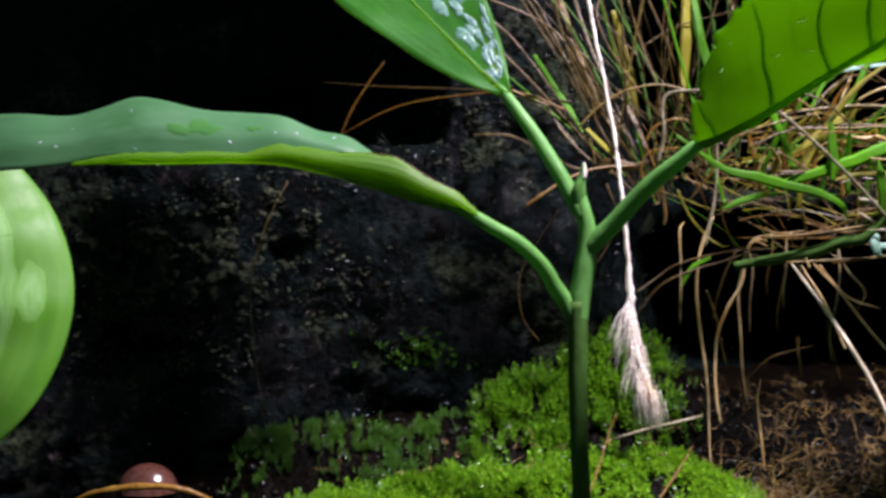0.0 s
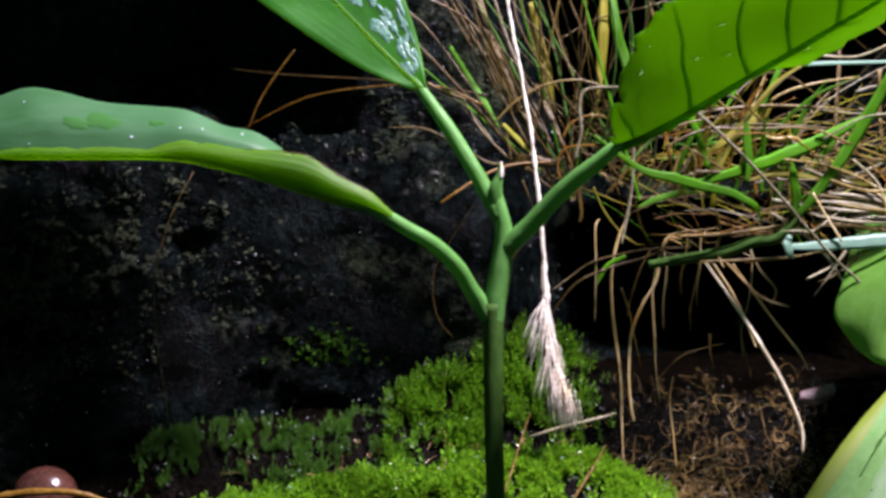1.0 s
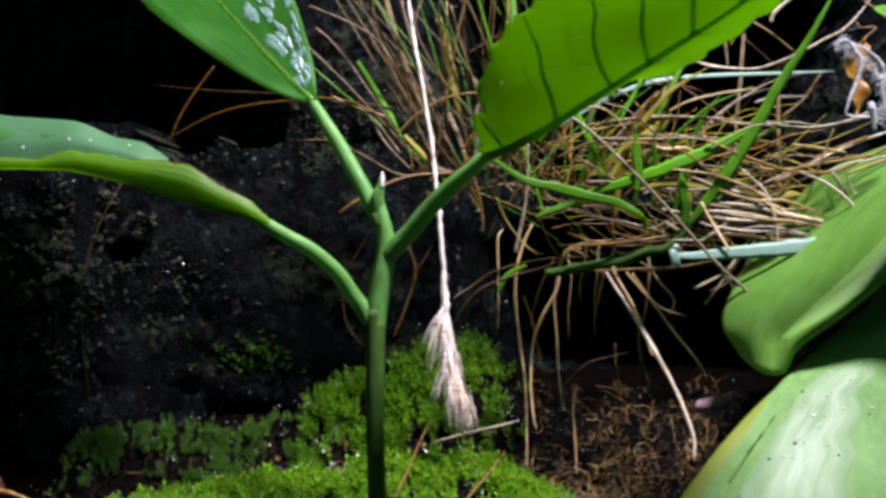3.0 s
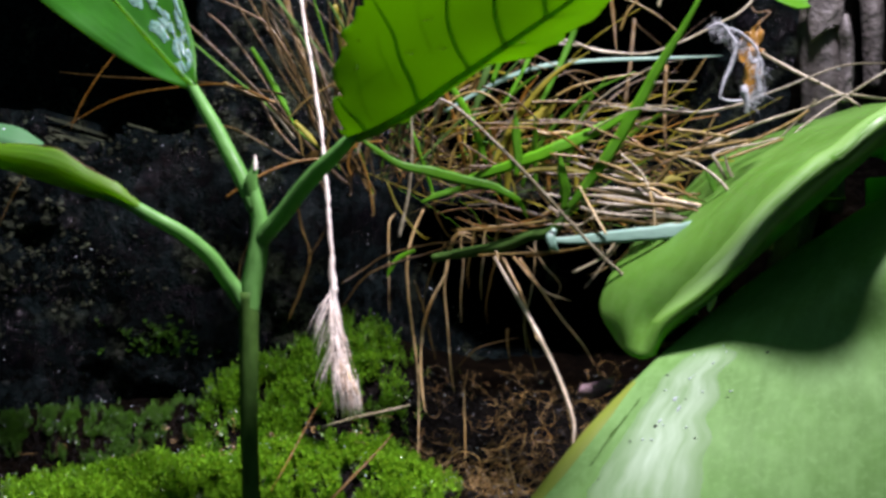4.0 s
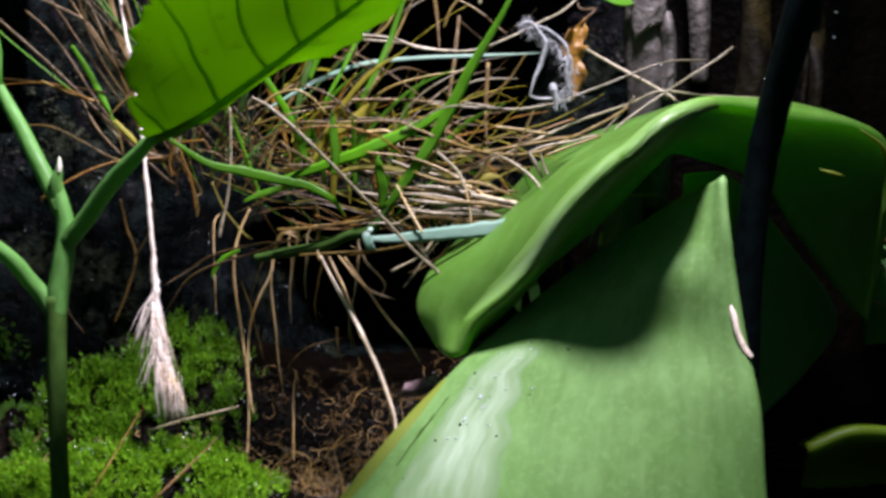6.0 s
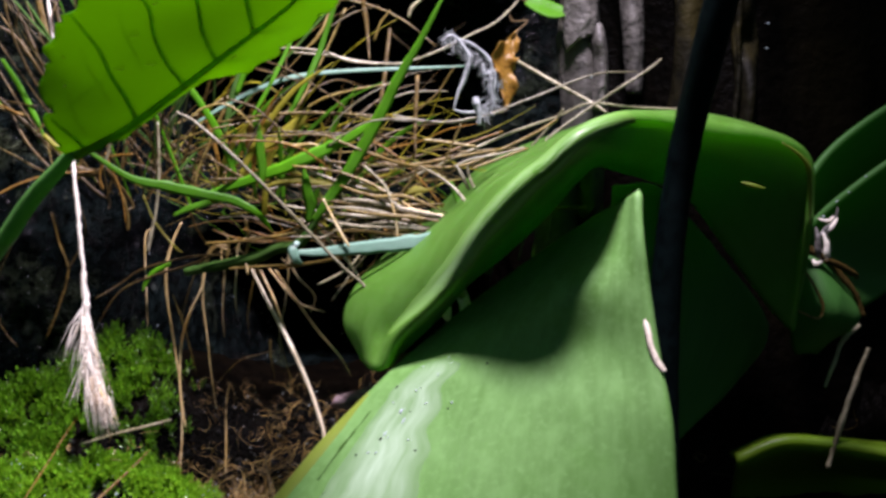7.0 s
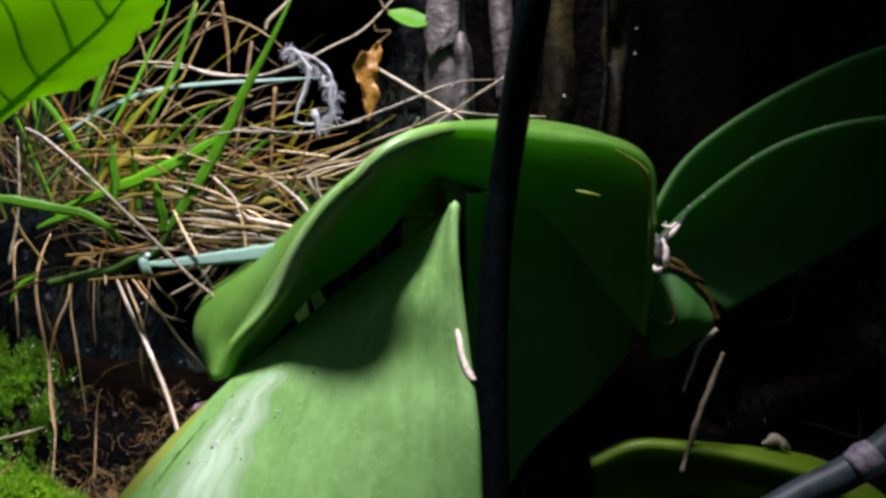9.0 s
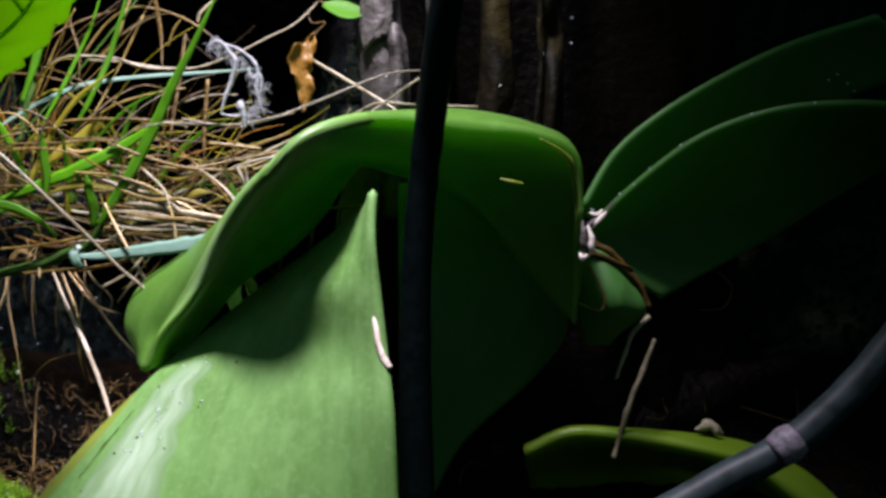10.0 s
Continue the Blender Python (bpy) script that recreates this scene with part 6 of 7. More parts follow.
straw([(19.5, 179.2, 96.7), (20.4, 179.2, 90.5), (20.8, 177.6, 83.7)], [0.36, 0.39, 0.24], M_BROWN, 0.8)
straw([(3.5, 168.0, 73.0), (3.6, 168.0, 69.4), (3.9, 168.0, 65.8), (3.6, 168.0, 62.6)], [0.3, 0.75, 0.7, 0.4], M_GRASS, 0.2)
straw([(28.7, 176.0, 81.5), (28.1, 174.4, 72.8), (28.1, 172.8, 65.7)], [0.30, 0.36, 0.24], M_BROWN, 0.8)
straw([(29.2, 171.2, 70.3), (34.0, 171.2, 69.7), (37.8, 171.2, 69.1)], [0.5, 0.6, 0.45], M_HONEY)
straw([(14.2, 166.4, 70.5), (22.1, 166.4, 67.3), (28.0, 168.0, 65.9), (35.0, 169.6, 65.9), (41.3, 171.2, 68.4), (47.8, 172.8, 71.5), (51.5, 174.4, 73.8)], [0.35, 0.45, 0.5, 0.5, 0.45, 0.4, 0.35], M_TAN)
straw([(36.8, 168.0, 65.4), (39.9, 168.8, 66.5), (45.9, 169.6, 68.6)], [0.4, 0.45, 0.4], M_TAN)
straw([(34.3, 168.0, 66.0), (35.3, 167.2, 63.9), (36.4, 166.4, 61.4)], [0.4, 0.6, 0.35], M_STRAW)
straw([(8.7, 166.4, 66.0), (14.9, 166.4, 65.2), (20.0, 166.4, 63.5), (23.2, 165.6, 61.6)], [0.3, 0.4, 0.45, 0.3], M_HONEY)
straw([(25.6, 168.0, 61.6), (27.2, 168.0, 63.6), (28.2, 168.0, 65.7)], [0.5, 0.6, 0.4], M_TAN)
straw([(-1.8, 169.6, 77.0), (2.6, 169.6, 75.5), (6.1, 169.6, 72.6), (8.8, 169.6, 70.3)], 0.35, M_BROWN)
straw([(-4.2, 169.6, 64.3), (2.2, 169.6, 64.1), (9.9, 168.0, 62.9), (17.1, 168.0, 63.1)], 0.4, M_TAN)
straw([(15.6, 168.0, 60.4), (20.5, 168.0, 59.3), (26.1, 167.2, 58.2), (31.1, 166.4, 57.5)], [0.4, 0.7, 0.7, 0.4], M_TAN)
straw([(14.2, 169.6, 57.7), (20.2, 168.8, 57.0), (25.9, 168.0, 57.0), (30.5, 167.2, 57.4)], [0.4, 0.6, 0.6, 0.3], M_TAN)
# strands of the upright sheaf
straw([(-48.3, 182.4, 91.4), (-45.2, 182.4, 88.7), (-41.4, 182.4, 83.9), (-36.8, 180.8, 76.9), (-32.6, 180.8, 70.7)], 0.3, M_BROWN)
straw([(-41.2, 184.0, 85.9), (-38.4, 184.0, 81.3), (-35.7, 182.4, 76.7), (-33.1, 180.8, 71.7)], [0.3, 0.5, 0.5, 0.3], M_GRASS, 0.3)
straw([(-25.9, 187.2, 97.0), (-25.7, 185.6, 88.8), (-24.7, 185.6, 84.7)], 0.35, M_TAN)
straw([(-25.3, 184.0, 95.7), (-22.9, 184.0, 87.4), (-20.7, 182.4, 80.4)], [0.3, 0.35, 0.3], M_BROWN)
straw([(-22.4, 185.6, 87.6), (-16.3, 185.6, 91.0), (-8.0, 184.0, 92.9), (-2.7, 184.0, 94.6)], 0.25, M_BROWN)
straw([(-8.4, 182.4, 95.6), (-7.9, 180.8, 91.4), (-7.1, 180.8, 88.7)], 0.5, M_TAN)
straw([(-45.3, 180.8, 79.4), (-41.1, 180.8, 77.4), (-35.9, 180.8, 75.9)], [0.4, 0.55, 0.35], M_TAN)
straw([(-39.5, 182.4, 77.2), (-36.4, 180.8, 71.7), (-32.1, 179.2, 67.0)], [0.35, 0.45, 0.3], M_BROWN)
straw([(-32.4, 179.2, 71.0), (-31.9, 179.2, 68.6), (-31.6, 179.2, 66.6)], 0.22, M_TAN)
straw([(-33.0, 179.2, 72.6), (-30.5, 179.2, 70.0), (-28.2, 179.2, 67.5)], [0.3, 0.45, 0.3], M_GRASS_Y, 0.4)
straw([(-34.2, 188.8, 98.5), (-31.7, 187.2, 89.2), (-28.3, 184.0, 79.3), (-24.2, 180.8, 68.3)], [0.30, 0.36, 0.36, 0.24], M_BROWN, 0.8)
straw([(-30.0, 185.6, 81.0), (-26.9, 184.0, 74.4), (-23.9, 182.4, 68.4)], [0.30, 0.36, 0.24], M_BROWN, 0.8)
straw([(-26.9, 184.0, 79.7), (-24.3, 182.4, 73.7), (-22.3, 180.8, 68.3)], [0.4, 0.55, 0.4], M_BROWN, 0.5)
straw([(-36.8, 188.8, 98.5), (-34.6, 187.2, 90.2), (-31.0, 185.6, 80.0), (-26.7, 182.4, 69.9)], [0.5, 0.55, 0.5, 0.4], M_BROWN, 0.5)
straw([(-41.3, 188.8, 97.6), (-37.1, 187.2, 89.2), (-32.9, 185.6, 79.1), (-28.2, 182.4, 69.4)], [0.4, 0.45, 0.45, 0.3], M_BROWN)
straw([(-23.2, 179.2, 70.4), (-21.8, 179.2, 72.7), (-18.9, 179.2, 74.0), (-16.0, 179.2, 73.9)], 0.3, M_ORANGE)
straw([(-19.8, 179.2, 67.8), (-16.5, 179.2, 67.1), (-13.7, 179.2, 65.2)], 0.18, M_BROWN)
straw([(-31.7, 180.8, 66.0), (-29.1, 179.2, 66.9), (-25.4, 179.2, 66.2), (-22.6, 179.2, 67.2)], [0.7, 1.1, 0.7, 0.3], M_BROWN, 0.5)

# the mass of the tuft: upright sheaf behind, and straws combed sideways over the bank
mats = [M_HONEY, M_TAN, M_BROWN, M_BROWN, M_BROWN, M_ORANGE, M_ORANGE, M_GRASS_Y, M_GRASS_Y, M_GRASS]
r = random.Random(21)
for k in range(46):
    base = Vector((r.uniform(-29, -8), r.uniform(181, 190), r.uniform(63, 71)))
    lean, up = r.gauss(-0.25, 0.55), r.uniform(28, 60)
    tip = base + Vector((lean * up, r.uniform(-10, 4), up))
    bend = Vector((r.gauss(0, 4), r.gauss(-2, 2), 0))
    m = r.choice([M_BROWN, M_BROWN, M_BROWN, M_BROWN, M_BROWN, M_TAN, M_GRASS, M_STEM_DARK, M_STEM_DARK])
    w = r.uniform(0.12, 0.34)
    straw([base - Vector((lean * 3, 0, 3)), base, base.lerp(tip, 0.4) + bend, base.lerp(tip, 0.75) + bend * 1.1, tip], [w, w * 1.1, w, w * 0.7, w * 0.25], m, r.choice([None, 0.3]), sides=5)
for k in range(38):
    y = r.uniform(174, 192)
    x0, z0 = r.uniform(-14, 22), r.gauss(66, 8.5)
    ln = min(r.uniform(12, 36), 37 - x0)
    sag = r.gauss(1.5, 4.0)
    rise = r.gauss(0.1, 0.75) - 0.10 * smooth(10, 40, x0)
    pts = []
    ph = r.uniform(0, 6.28)
    for i in range(6):
        s = i / 5
        pts.append(Vector((x0 + ln * s, y + 5 * math.sin(ph + 2.5 * s), max(54.5, z0 + ln * s * rise - sag * 4 * s * (s - 1) + 2.0 * math.sin(ph * 2 + 4.5 * s)))))
    w = r.uniform(0.11, 0.28)
    straw(pts, [w * 0.7, w, w, w * 0.8, w * 0.3], r.choice(mats), r.choice([None, None, 0.35]), sides=5)

# fresh and yellowing blades that rise out of the straw
rb = random.Random(63)
for k in range(16):
    base = Vector((rb.uniform(-6, 20), rb.uniform(170, 182), rb.uniform(58, 65)))
    up, lean = rb.uniform(9, 22), rb.gauss(0.25, 0.55)
    w = rb.uniform(0.3, 0.62)
    straw([base, base + Vector((lean * up * 0.25, -0.5, up * 0.4)), base + Vector((lean * up * 0.65, -1.5, up * 0.78)), base + Vector((lean * up * 1.1, -2.5, up))], [w * 0.7, w, w * 0.8, w * 0.1], (M_GRASS, M_GRASS_Y, M_ORANGE, M_GRASS)[k % 4], 0.35)

# fine dry shreds filling the tuft
for k in range(120):
    x0, y0 = r.uniform(-24, 30), r.uniform(181, 197)
    z0 = r.uniform(56, 70) + 6 * smooth(10, -20, x0)
    ln, dirn = r.uniform(8, 24), r.gauss(0.35, 0.8)
    way = Vector((math.cos(dirn), r.gauss(0, 0.3), math.sin(dirn)))
    p, pts = Vector((x0, y0, z0)), []
    for i in range(5):
        pts.append(Vector((p.x, p.y, max(53.0, p.z))))
        way = (way + Vector((r.gauss(0, 0.15), r.gauss(0, 0.15), r.gauss(-0.12, 0.18)))).normalized()
        p = p + way * ln / 4
    w = r.uniform(0.08, 0.2)
    straw(pts, [w, w, w, w * 0.7, w * 0.3], r.choice([M_BROWN, M_BROWN, M_ORANGE, M_ORANGE, M_TAN, M_GRASS_Y, M_GRASS_Y, M_GRASS]), r.choice([None, 0.6]), sides=5)

# pale threads over the top of the tuft
for k in range(18):
    x0, y0 = r.uniform(-16, 26), r.uniform(165, 177)
    p, pts = Vector((x0, y0, r.uniform(57, 70))), []
    ln, dirn = r.uniform(9, 26), r.choice([r.gauss(0.1, 0.35), r.gauss(2.2, 0.6), r.gauss(0.9, 0.4)])
    way = Vector((math.cos(dirn), r.gauss(0, 0.25), math.sin(dirn)))
    for i in range(6):
        pts.append(Vector((p.x, p.y, max(55.0, p.z))))
        way = (way + Vector((r.gauss(0, 0.14), r.gauss(0, 0.1), r.gauss(-0.16, 0.12)))).normalized()
        p = p + way * ln / 5
    w = r.uniform(0.14, 0.27)
    straw(pts, [w, w, w, w * 0.8, w * 0.3], r.choice([M_STRAW, M_STRAW, M_HONEY, M_ORANGE]), sides=6)
# thin strands hanging under the tuft
for k in range(7):
    x0, y0 = r.uniform(-20, 9), r.uniform(175, 185)
    drop_by, sway = r.uniform(6, 20), r.gauss(0, 2.5)
    top = Vector((x0, y0, r.uniform(50, 56)))
    w = r.uniform(0.15, 0.27)
    straw([top + Vector((r.gauss(0, 3), 1, 1.5)), top, top + Vector((sway * 0.3, -0.5, -drop_by * 0.35)), top + Vector((sway * 0.9, 0, -drop_by * 0.7)), top + Vector((sway * 0.7, 0.5, -drop_by))], [w * 0.7, w, w, w * 0.8, w * 0.25], r.choice([M_GOLD, M_GOLD, M_TAN]), sides=6)

# ---- nodding dry seed head ----
seedhead = thing("seed_head", "pale dry grass seed head hanging on its stalk", "grass")
part("stalk", sweep([(-32.6, 180.8, 97.9), (-31.6, 180.0, 90.0), (-29.7, 179.2, 79.4), (-28.2, 178.4, 68.9), (-27.3, 177.6, 59.5), (-26.6, 177.6, 51.0), (-26.3, 177.6, 44.5), (-25.9, 177.6, 38.8)], [0.24, 0.24, 0.26, 0.28, 0.32, 0.38, 0.55, 0.5], None, 8, 160, wob=0.55), M_FOX, seedhead)
spine = crom([(-26.5, 177.6, 44.5), (-26.1, 177.3, 38.9), (-25.1, 176.8, 33.3), (-24.0, 176.0, 28.7), (-23.3, 176.0, 25.4)], 24)
r = random.Random(5)
for k in range(26):
    s = 0.7 * (k + 0.5) / 26
    p = spine[int(s * 22)]
    a = r.uniform(0, 6.28)
    out = Vector((math.cos(a), math.sin(a), 0))
    ln = r.uniform(5.0, 8.5) * (1.1 - 0.5 * s)
    wide = 0.6 + 2.2 * s
    tip = p + out * wide * 1.2 + Vector((0.16 * ln, 0, -ln))
    part("spikelet", sweep([p, p + out * wide * 0.5 + Vector((0.03 * ln, 0, -ln * 0.3)), p + out * wide * 0.95 + Vector((0.09 * ln, 0, -ln * 0.65)), tip], [0.12, 0.3, 0.24, 0.03], [0.1, 0.2, 0.16, 0.03], 6, 10, up=tuple(out)), M_FOX if k % 4 else M_GOLD, seedhead)
g = Geo()
tan = Geo()
for k in range(760):
    s = r.random() ** 1.2 * 0.82
    p = spine[int(s * 23)]
    a = r.uniform(0, 6.28)
    stray = r.random() < 0.09 and s < 0.6
    fan = r.uniform(0.35, 0.75) if stray else r.uniform(0.0, 0.12 + 0.16 * s)
    out = Vector((-abs(math.cos(a)) if stray else math.cos(a), math.sin(a), 0)) * fan
    ln = r.uniform(4.5, 9.0) * (1.1 - 0.5 * s)
    start = p + Vector((r.gauss(0, 0.5), r.gauss(0, 0.5), 0)) * (0.3 + 1.9 * s)
    w = r.uniform(0.045, 0.09)
    brown = s > 0.4 and out.x > 0.0 and not stray and r.random() < 0.6
    (tan if brown else g).add(sweep([start, start + (out * 0.8 + Vector((0.07, 0, -0.5))) * ln * 0.5, start + (out + Vector((0.15, 0, -0.95))) * ln], [w, w * 0.9, w * 0.3], None, 4, 6))
tagged(part("bristles", tan, M_HUSK, seedhead, "tan bristles on the lower side"), kind="stuff")
tagged(part("bristles", g, M_FOX, seedhead, "fine pale bristles"), kind="stuff")

# ---- small things about the trunk and the orchid crown ----
web = thing("cottony_roots", "white cottony aerial rootlets hanging in the grass", "roots")
for pts, w in (([(31.7, 160.0, 84.1), (33.4, 160.0, 84.9), (34.8, 160.0, 83.5), (35.9, 160.0, 81.4), (35.3, 160.0, 78.5), (34.2, 160.0, 76.2), (33.5, 160.0, 73.8)], [0.14, 0.27, 0.34, 0.37, 0.34, 0.27, 0.10]),
               ([(33.4, 160.0, 84.7), (36.3, 160.0, 83.6), (38.7, 160.0, 81.6), (39.3, 160.0, 79.9), (39.1, 160.0, 76.7), (40.1, 160.0, 73.2)], [0.14, 0.20, 0.24, 0.27, 0.27, 0.10]),
               ([(38.0, 160.0, 80.6), (38.4, 160.0, 79.0), (39.5, 160.0, 79.7), (39.8, 160.0, 78.0), (39.3, 160.0, 74.9)], [0.20, 0.31, 0.20, 0.20, 0.08]),
               ([(33.5, 160.0, 73.8), (35.1, 160.0, 73.3), (37.7, 160.0, 73.3), (39.6, 160.0, 72.9)], [0.14, 0.20, 0.20, 0.10]),
               ([(36.7, 158.4, 75.3), (36.8, 158.4, 74.4), (37.1, 158.4, 73.1), (37.3, 158.4, 71.3)], [0.34, 0.58, 0.41, 0.20])):
    part("rootlet", sweep(pts, w, None, 8, 30, wob=0.35), M_WHITE, web)
r = random.Random(9)
g = Geo()
fz = [(32.3, 160.0, 84.9), (35.4, 160.0, 82.4), (38.4, 160.0, 80.2), (39.5, 160.0, 75.4), (37.2, 158.4, 72.5)]
for k in range(260):
    p = crom(fz, 40)[r.randrange(40)] + Vector((r.gauss(0, 0.45), r.gauss(0, 0.45), r.gauss(0, 0.45)))
    q = p + Vector((r.gauss(0, 0.7), r.gauss(0, 0.6), r.gauss(-0.4, 0.8)))
    g.add(sweep([p, p.lerp(q, 0.5) + Vector((r.gauss(0, 0.4), 0, r.gauss(0, 0.4))), q], [0.035, 0.04, 0.015], None, 4, 5))
tagged(part("fuzz", g, M_WHITE, web), kind="stuff")

dead = thing("dead_leaf", "crumpled orange-brown dead leaf hanging on a thread", "leaf")
g, _ = blade_leaf([(46.1, 184.0, 89.9), (45.0, 183.2, 87.5), (43.7, 182.4, 85.4), (43.9, 182.4, 82.5), (44.3, 182.4, 79.5), (43.7, 182.4, 76.3)], [0.3, 1.2, 2.2, 1.5, 1.3, 0.2], (0.2, -0.9, 0.1), thk=0.2, cup=0.5, wave=0.8, teeth=0.5, tooth_count=9, nu=30, nv=11)
part("blade", g, M_ORANGE, dead)
part("thread", sweep([(45.0, 185.6, 94.4), (45.7, 184.8, 92.2), (48.1, 184.0, 92.0), (46.1, 184.0, 89.9), (45.3, 183.2, 87.0)], [0.12, 0.15, 0.15, 0.2, 0.1], None, 5, 24), M_BROWN, dead)
sprig = thing("small_leaf", "small round bright green leaf on a thin vine", "leaf")
g, _ = blade_leaf([(47.9, 184.0, 95.2), (50.2, 183.7, 94.5), (52.8, 183.5, 93.6), (55.8, 183.5, 93.5)], [0.5, 1.9, 2.0, 0.4], (0.1, -0.75, 0.6), thk=0.25, cup=0.1, nu=24, nv=9)
part("blade", g, M_GRASS, sprig)
part("stalk", sweep([(48.1, 184.0, 95.2), (46.6, 185.6, 97.4), (45.9, 187.2, 102.8), (46.9, 188.8, 113.3)], 0.2, None, 6, 16), M_BROWN, sprig)

crown = thing("crown_litter", "grey dry roots and litter in the orchid crown", "roots")
for pts, w, m in (([(88.3, 158.7, 55.2), (88.3, 157.9, 53.5), (88.4, 157.9, 51.7), (88.9, 158.4, 50.3)], [0.25, 0.5, 0.55, 0.2], M_STRAW_BARK),
                  ([(89.0, 157.9, 54.5), (89.4, 157.4, 52.7), (89.5, 157.6, 51.0), (90.5, 158.4, 49.9)], [0.2, 0.45, 0.5, 0.2], M_FOX),
                  ([(87.7, 158.4, 50.4), (88.1, 158.1, 49.7), (89.0, 158.1, 50.1)], [0.2, 0.5, 0.25], M_FOX),
                  ([(88.4, 157.9, 53.8), (89.9, 158.4, 55.1), (91.8, 160.0, 56.0), (94.4, 164.8, 58.3)], [0.25, 0.38, 0.32, 0.15], M_STRAW_BARK),
                  ([(89.6, 158.4, 54.1), (90.8, 158.4, 55.5), (92.2, 160.0, 56.5)], [0.2, 0.4, 0.2], M_FOX),
                  ([(90.0, 161.6, 56.6), (90.8, 160.0, 56.2), (91.7, 160.0, 56.9)], [0.15, 0.35, 0.15], M_FOX),
                  ([(89.3, 157.6, 50.3), (91.9, 158.4, 49.3), (94.8, 160.0, 48.0), (96.6, 163.2, 47.1)], [0.5, 0.6, 0.55, 0.3], M_BROWN),
                  ([(90.4, 169.6, 53.6), (91.7, 169.6, 51.7), (94.9, 169.6, 49.7), (98.9, 169.6, 44.9), (100.7, 169.6, 40.7)], [0.5, 0.6, 0.6, 0.5, 0.4], M_BROWN),
                  ([(90.4, 168.0, 48.1), (91.8, 167.2, 45.3), (92.8, 167.2, 42.5), (91.8, 167.2, 40.7), (88.2, 167.2, 42.2)], [0.2, 0.25, 0.25, 0.25, 0.15], M_TAN),
                  ([(101.3, 172.8, 39.0), (98.4, 172.8, 36.3), (96.8, 172.8, 32.6), (95.3, 172.8, 28.8)], [0.4, 0.4, 0.35, 0.2], M_STRAW),
                  ([(101.4, 169.6, 35.5), (99.4, 169.6, 31.0), (96.6, 168.0, 25.7), (94.8, 168.0, 20.3), (93.6, 168.0, 16.4)], [0.3, 0.45, 0.45, 0.45, 0.4], M_STRAW),
                  ([(120.9, 188.8, 20.5), (125.0, 188.8, 19.1), (130.2, 188.8, 17.4), (131.5, 188.8, 17.8), (131.4, 188.8, 23.2)], [0.15, 0.2, 0.2, 0.2, 0.1], M_BROWN),
                  ([(116.6, 185.6, 45.6), (119.1, 185.6, 42.5), (117.4, 185.6, 39.0), (112.8, 185.6, 38.7)], [0.15, 0.2, 0.2, 0.1], M_BROWN),
                  ([(47.2, 168.0, 58.6), (50.4, 168.0, 58.9), (54.6, 166.4, 59.0)], [0.25, 0.3, 0.3], M_TAN),
                  ([(51.0, 185.6, 66.2), (50.5, 185.6, 62.2), (50.1, 185.6, 56.1), (48.9, 185.6, 51.2)], [0.5, 0.6, 0.7, 0.5], M_STRAW),
                  ([(33.3, 176.0, 49.2), (34.5, 174.4, 47.1), (35.8, 174.4, 44.7)], [0.5, 1.1, 0.6], M_STRAW),):
    part("rootlet", sweep(pts, w, None, 7, 30, wob=0.4), m, crown)

# brown cap and its curled leaf rim low on the bank
cap = thing("brown_cap", "glossy red-brown dome sitting on a curled dry leaf", "seed")
M_CAP = dry_material("brown_gloss", (0.045, 0.016, 0.012), (0.085, 0.034, 0.024), 0.18, 200, 0.1, spec=0.7)
c = [(-110.0, 192.0, 11.1)]
g, na = Geo(), 24
for i in range(10):
    f = i / 9 * math.pi / 2
    for k in range(na):
        a = 2 * math.pi * k / na
        g.v.append((Vector(c[0]) + Vector((5.4 * math.cos(f) * math.cos(a), 4.5 * math.cos(f) * math.sin(a), 5.0 * math.sin(f) - 0.8))) * MM)
        g.uv.append((k / na, i / 9))
g.f = [(i * na + k, i * na + (k + 1) % na, (i + 1) * na + (k + 1) % na, (i + 1) * na + k) for i in range(9) for k in range(na)]
part("dome", g, M_CAP, cap)
part("rim", sweep([(-122.1, 188.8, 9.5), (-117.1, 187.2, 11.3), (-110.5, 186.4, 12.3), (-104.6, 186.4, 12.2), (-100.4, 187.2, 10.9), (-96.3, 188.8, 8.7)], [0.2, 0.5, 0.6, 0.6, 0.45, 0.2], [0.15, 0.35, 0.4, 0.4, 0.3, 0.15], 8, 30, wob=0.3), M_ORANGE, cap, "orange dry leaf edge")

solid("fallen_straw", sweep([(-28.9, 182.4, 20.6), (-23.5, 182.4, 22.2), (-17.7, 182.4, 23.5), (-13.6, 182.4, 24.6)], [0.14, 0.26, 0.24, 0.1], None, 8, 30, wob=0.3), M_STRAW, "pale broken straw lying on the moss", "straw", "fallen straws")
solid("fallen_straw", sweep([(-35.0, 168.0, 12.8), (-32.3, 172.8, 18.1), (-29.5, 177.6, 23.8), (-27.8, 179.2, 26.4)], [0.08, 0.13, 0.11, 0.04], None, 8, 30, wob=0.3), M_ORANGE, "thin orange straw leaning on the moss", "straw", "fallen straws")
solid("fallen_straw", sweep([(-26.0, 164.8, 11.3), (-22.8, 169.6, 14.2), (-18.8, 174.4, 17.8), (-16.3, 177.6, 20.4)], [0.2, 0.24, 0.2, 0.08], None, 8, 30, wob=0.3), M_ORANGE, "orange-brown straw stuck in the moss", "straw", "fallen straws")
solid("bark_chip", sweep([(108.3, 172.8, 19.8), (110.7, 172.8, 20.1), (113.1, 172.8, 18.8)], [0.25, 0.85, 0.95, 0.3], None, 9, 24, wob=0.7), M_STRAW, "pale grey chip lying on the low leaf", "chip")
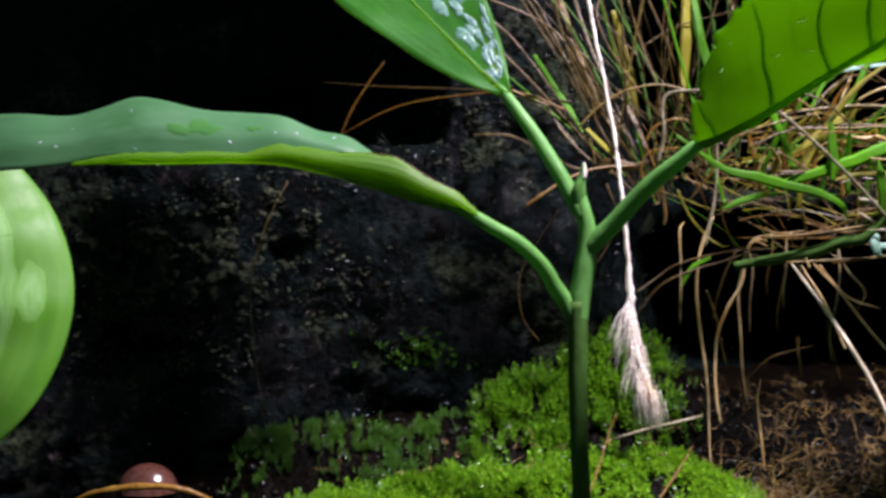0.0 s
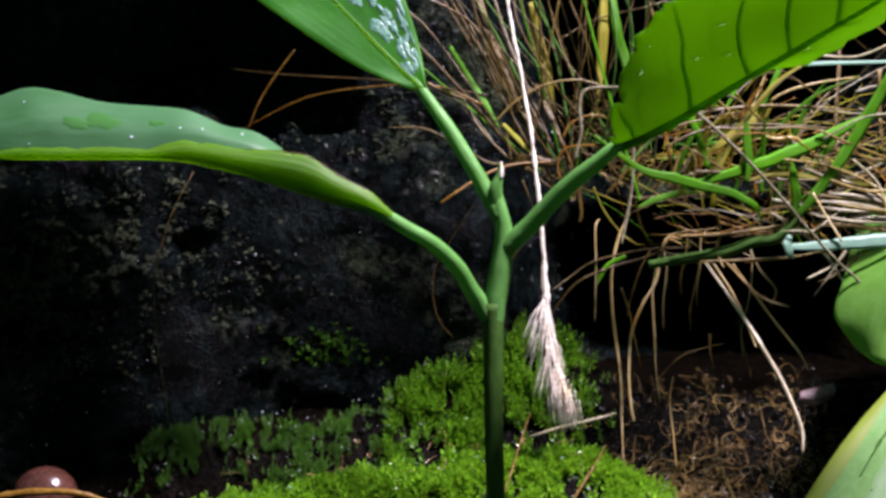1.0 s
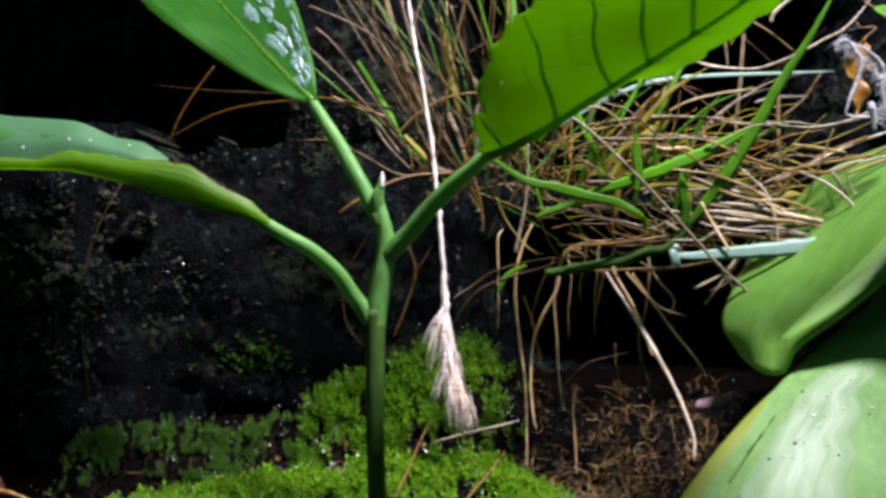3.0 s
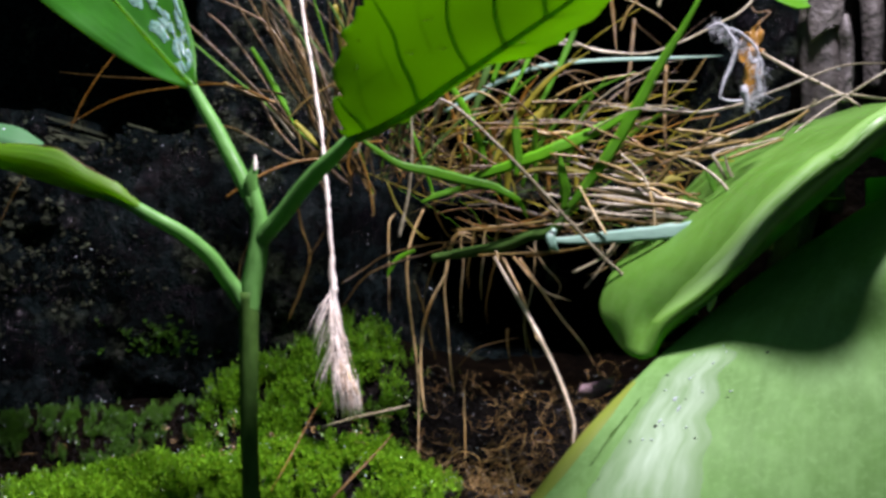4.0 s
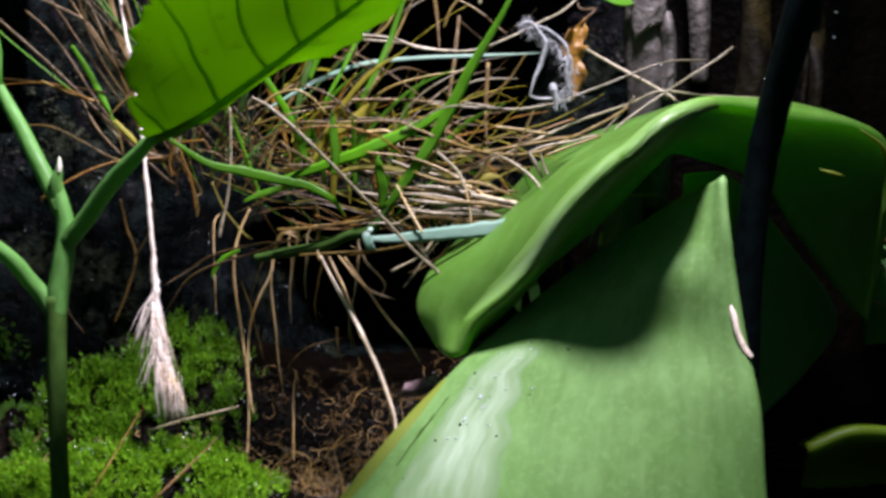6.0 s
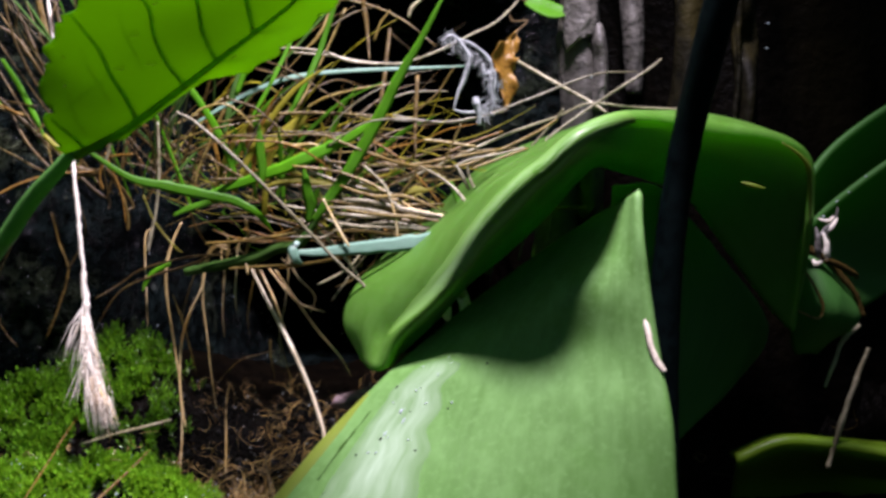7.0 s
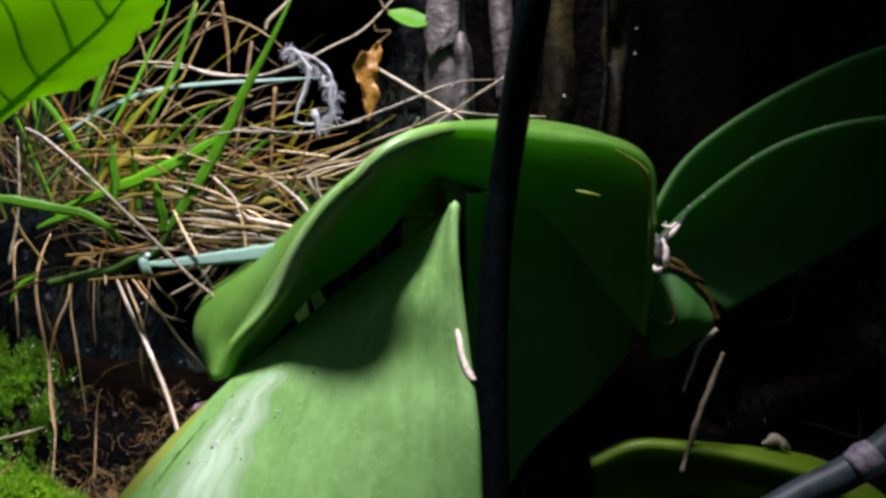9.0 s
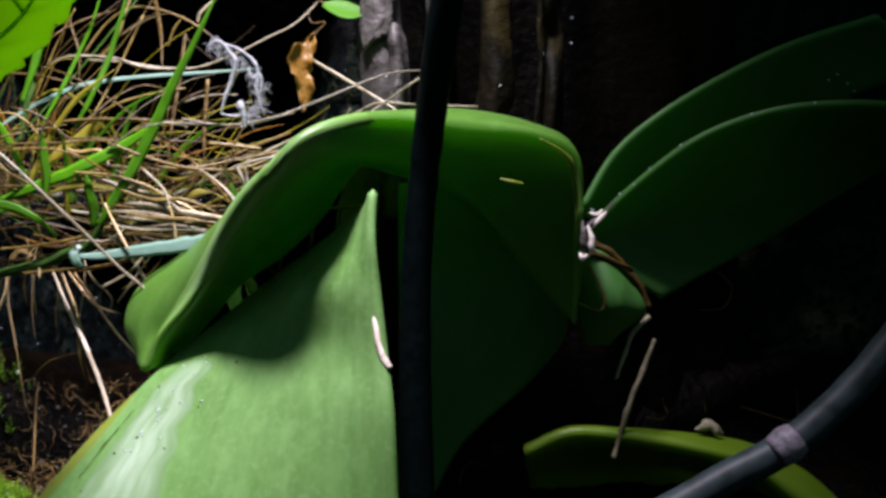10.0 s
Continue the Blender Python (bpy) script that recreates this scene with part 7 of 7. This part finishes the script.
solid("husk", sweep([(22.6, 159.8, 37.0), (24.8, 159.0, 36.9), (26.7, 158.5, 37.2), (29.2, 158.1, 38.3), (31.0, 157.6, 40.2)], [0.3, 0.42, 0.5, 0.34, 0.16], [0.2, 0.3, 0.35, 0.25, 0.12], 9, 40, wob=0.4), M_ORANGE, "small orange-brown husk caught in the gap under the leaf", "husk")
bract = thing("dry_bract", "pair of papery white bracts under the arching leaf", "bract")
g, _ = blade_leaf([(33.5, 174.5, 47.9), (32.2, 174.0, 45.8), (32.5, 174.0, 43.1), (33.3, 174.5, 40.5)], [0.3, 1.25, 1.1, 0.15], (-0.25, -0.9, 0.3), thk=0.15, cup=0.35, nu=24, nv=9)
part("bract", g, M_FOX, bract)
g, _ = blade_leaf([(34.0, 175.0, 48.2), (34.9, 174.6, 45.7), (35.7, 174.8, 43.3), (35.6, 175.4, 41.0)], [0.3, 0.9, 0.9, 0.2], (0.2, -0.9, 0.3), thk=0.15, cup=0.5, nu=24, nv=9)
part("bract", g, M_FOX, bract)
for pts, w in (([(50.7, 172.0, 60.8), (50.1, 172.0, 58.0), (49.7, 172.5, 55.1), (49.3, 174.0, 51.7)], 0.3), ([(46.0, 173.0, 56.6), (45.2, 173.0, 53.3), (44.7, 174.0, 50.4)], 0.28), ([(41.2, 171.0, 52.4), (40.2, 171.0, 50.1), (39.8, 172.0, 47.2)], 0.22), ([(37.8, 171.0, 50.6), (38.8, 171.0, 48.9), (40.1, 172.0, 48.6)], 0.16), ([(48.4, 171.0, 58.9), (52.3, 171.5, 59.1), (57.2, 173.0, 58.9)], 0.2)):
    solid("dry_root", sweep(pts, [w, w, w * 0.4], None, 7, 24, wob=0.6), M_STRAW_BARK, "thin grey dry root in the gap under the leaf", "root", "dry roots under the leaf")
solid("petal_scrap", loft([
    [(13.6, 173.2, 27.4), (14.0, 172.6, 28.2), (14.3, 173.4, 29.0)],
    [(16.4, 172.4, 27.2), (16.6, 171.8, 28.6), (16.8, 172.8, 29.8)],
    [(19.2, 172.2, 28.6), (19.4, 172.0, 29.6), (19.6, 173.0, 30.6)]], 14, 8, 0.25, rough=0.7), M_PETAL, "withered pale pink scrap lying in the rootlets", "scrap")
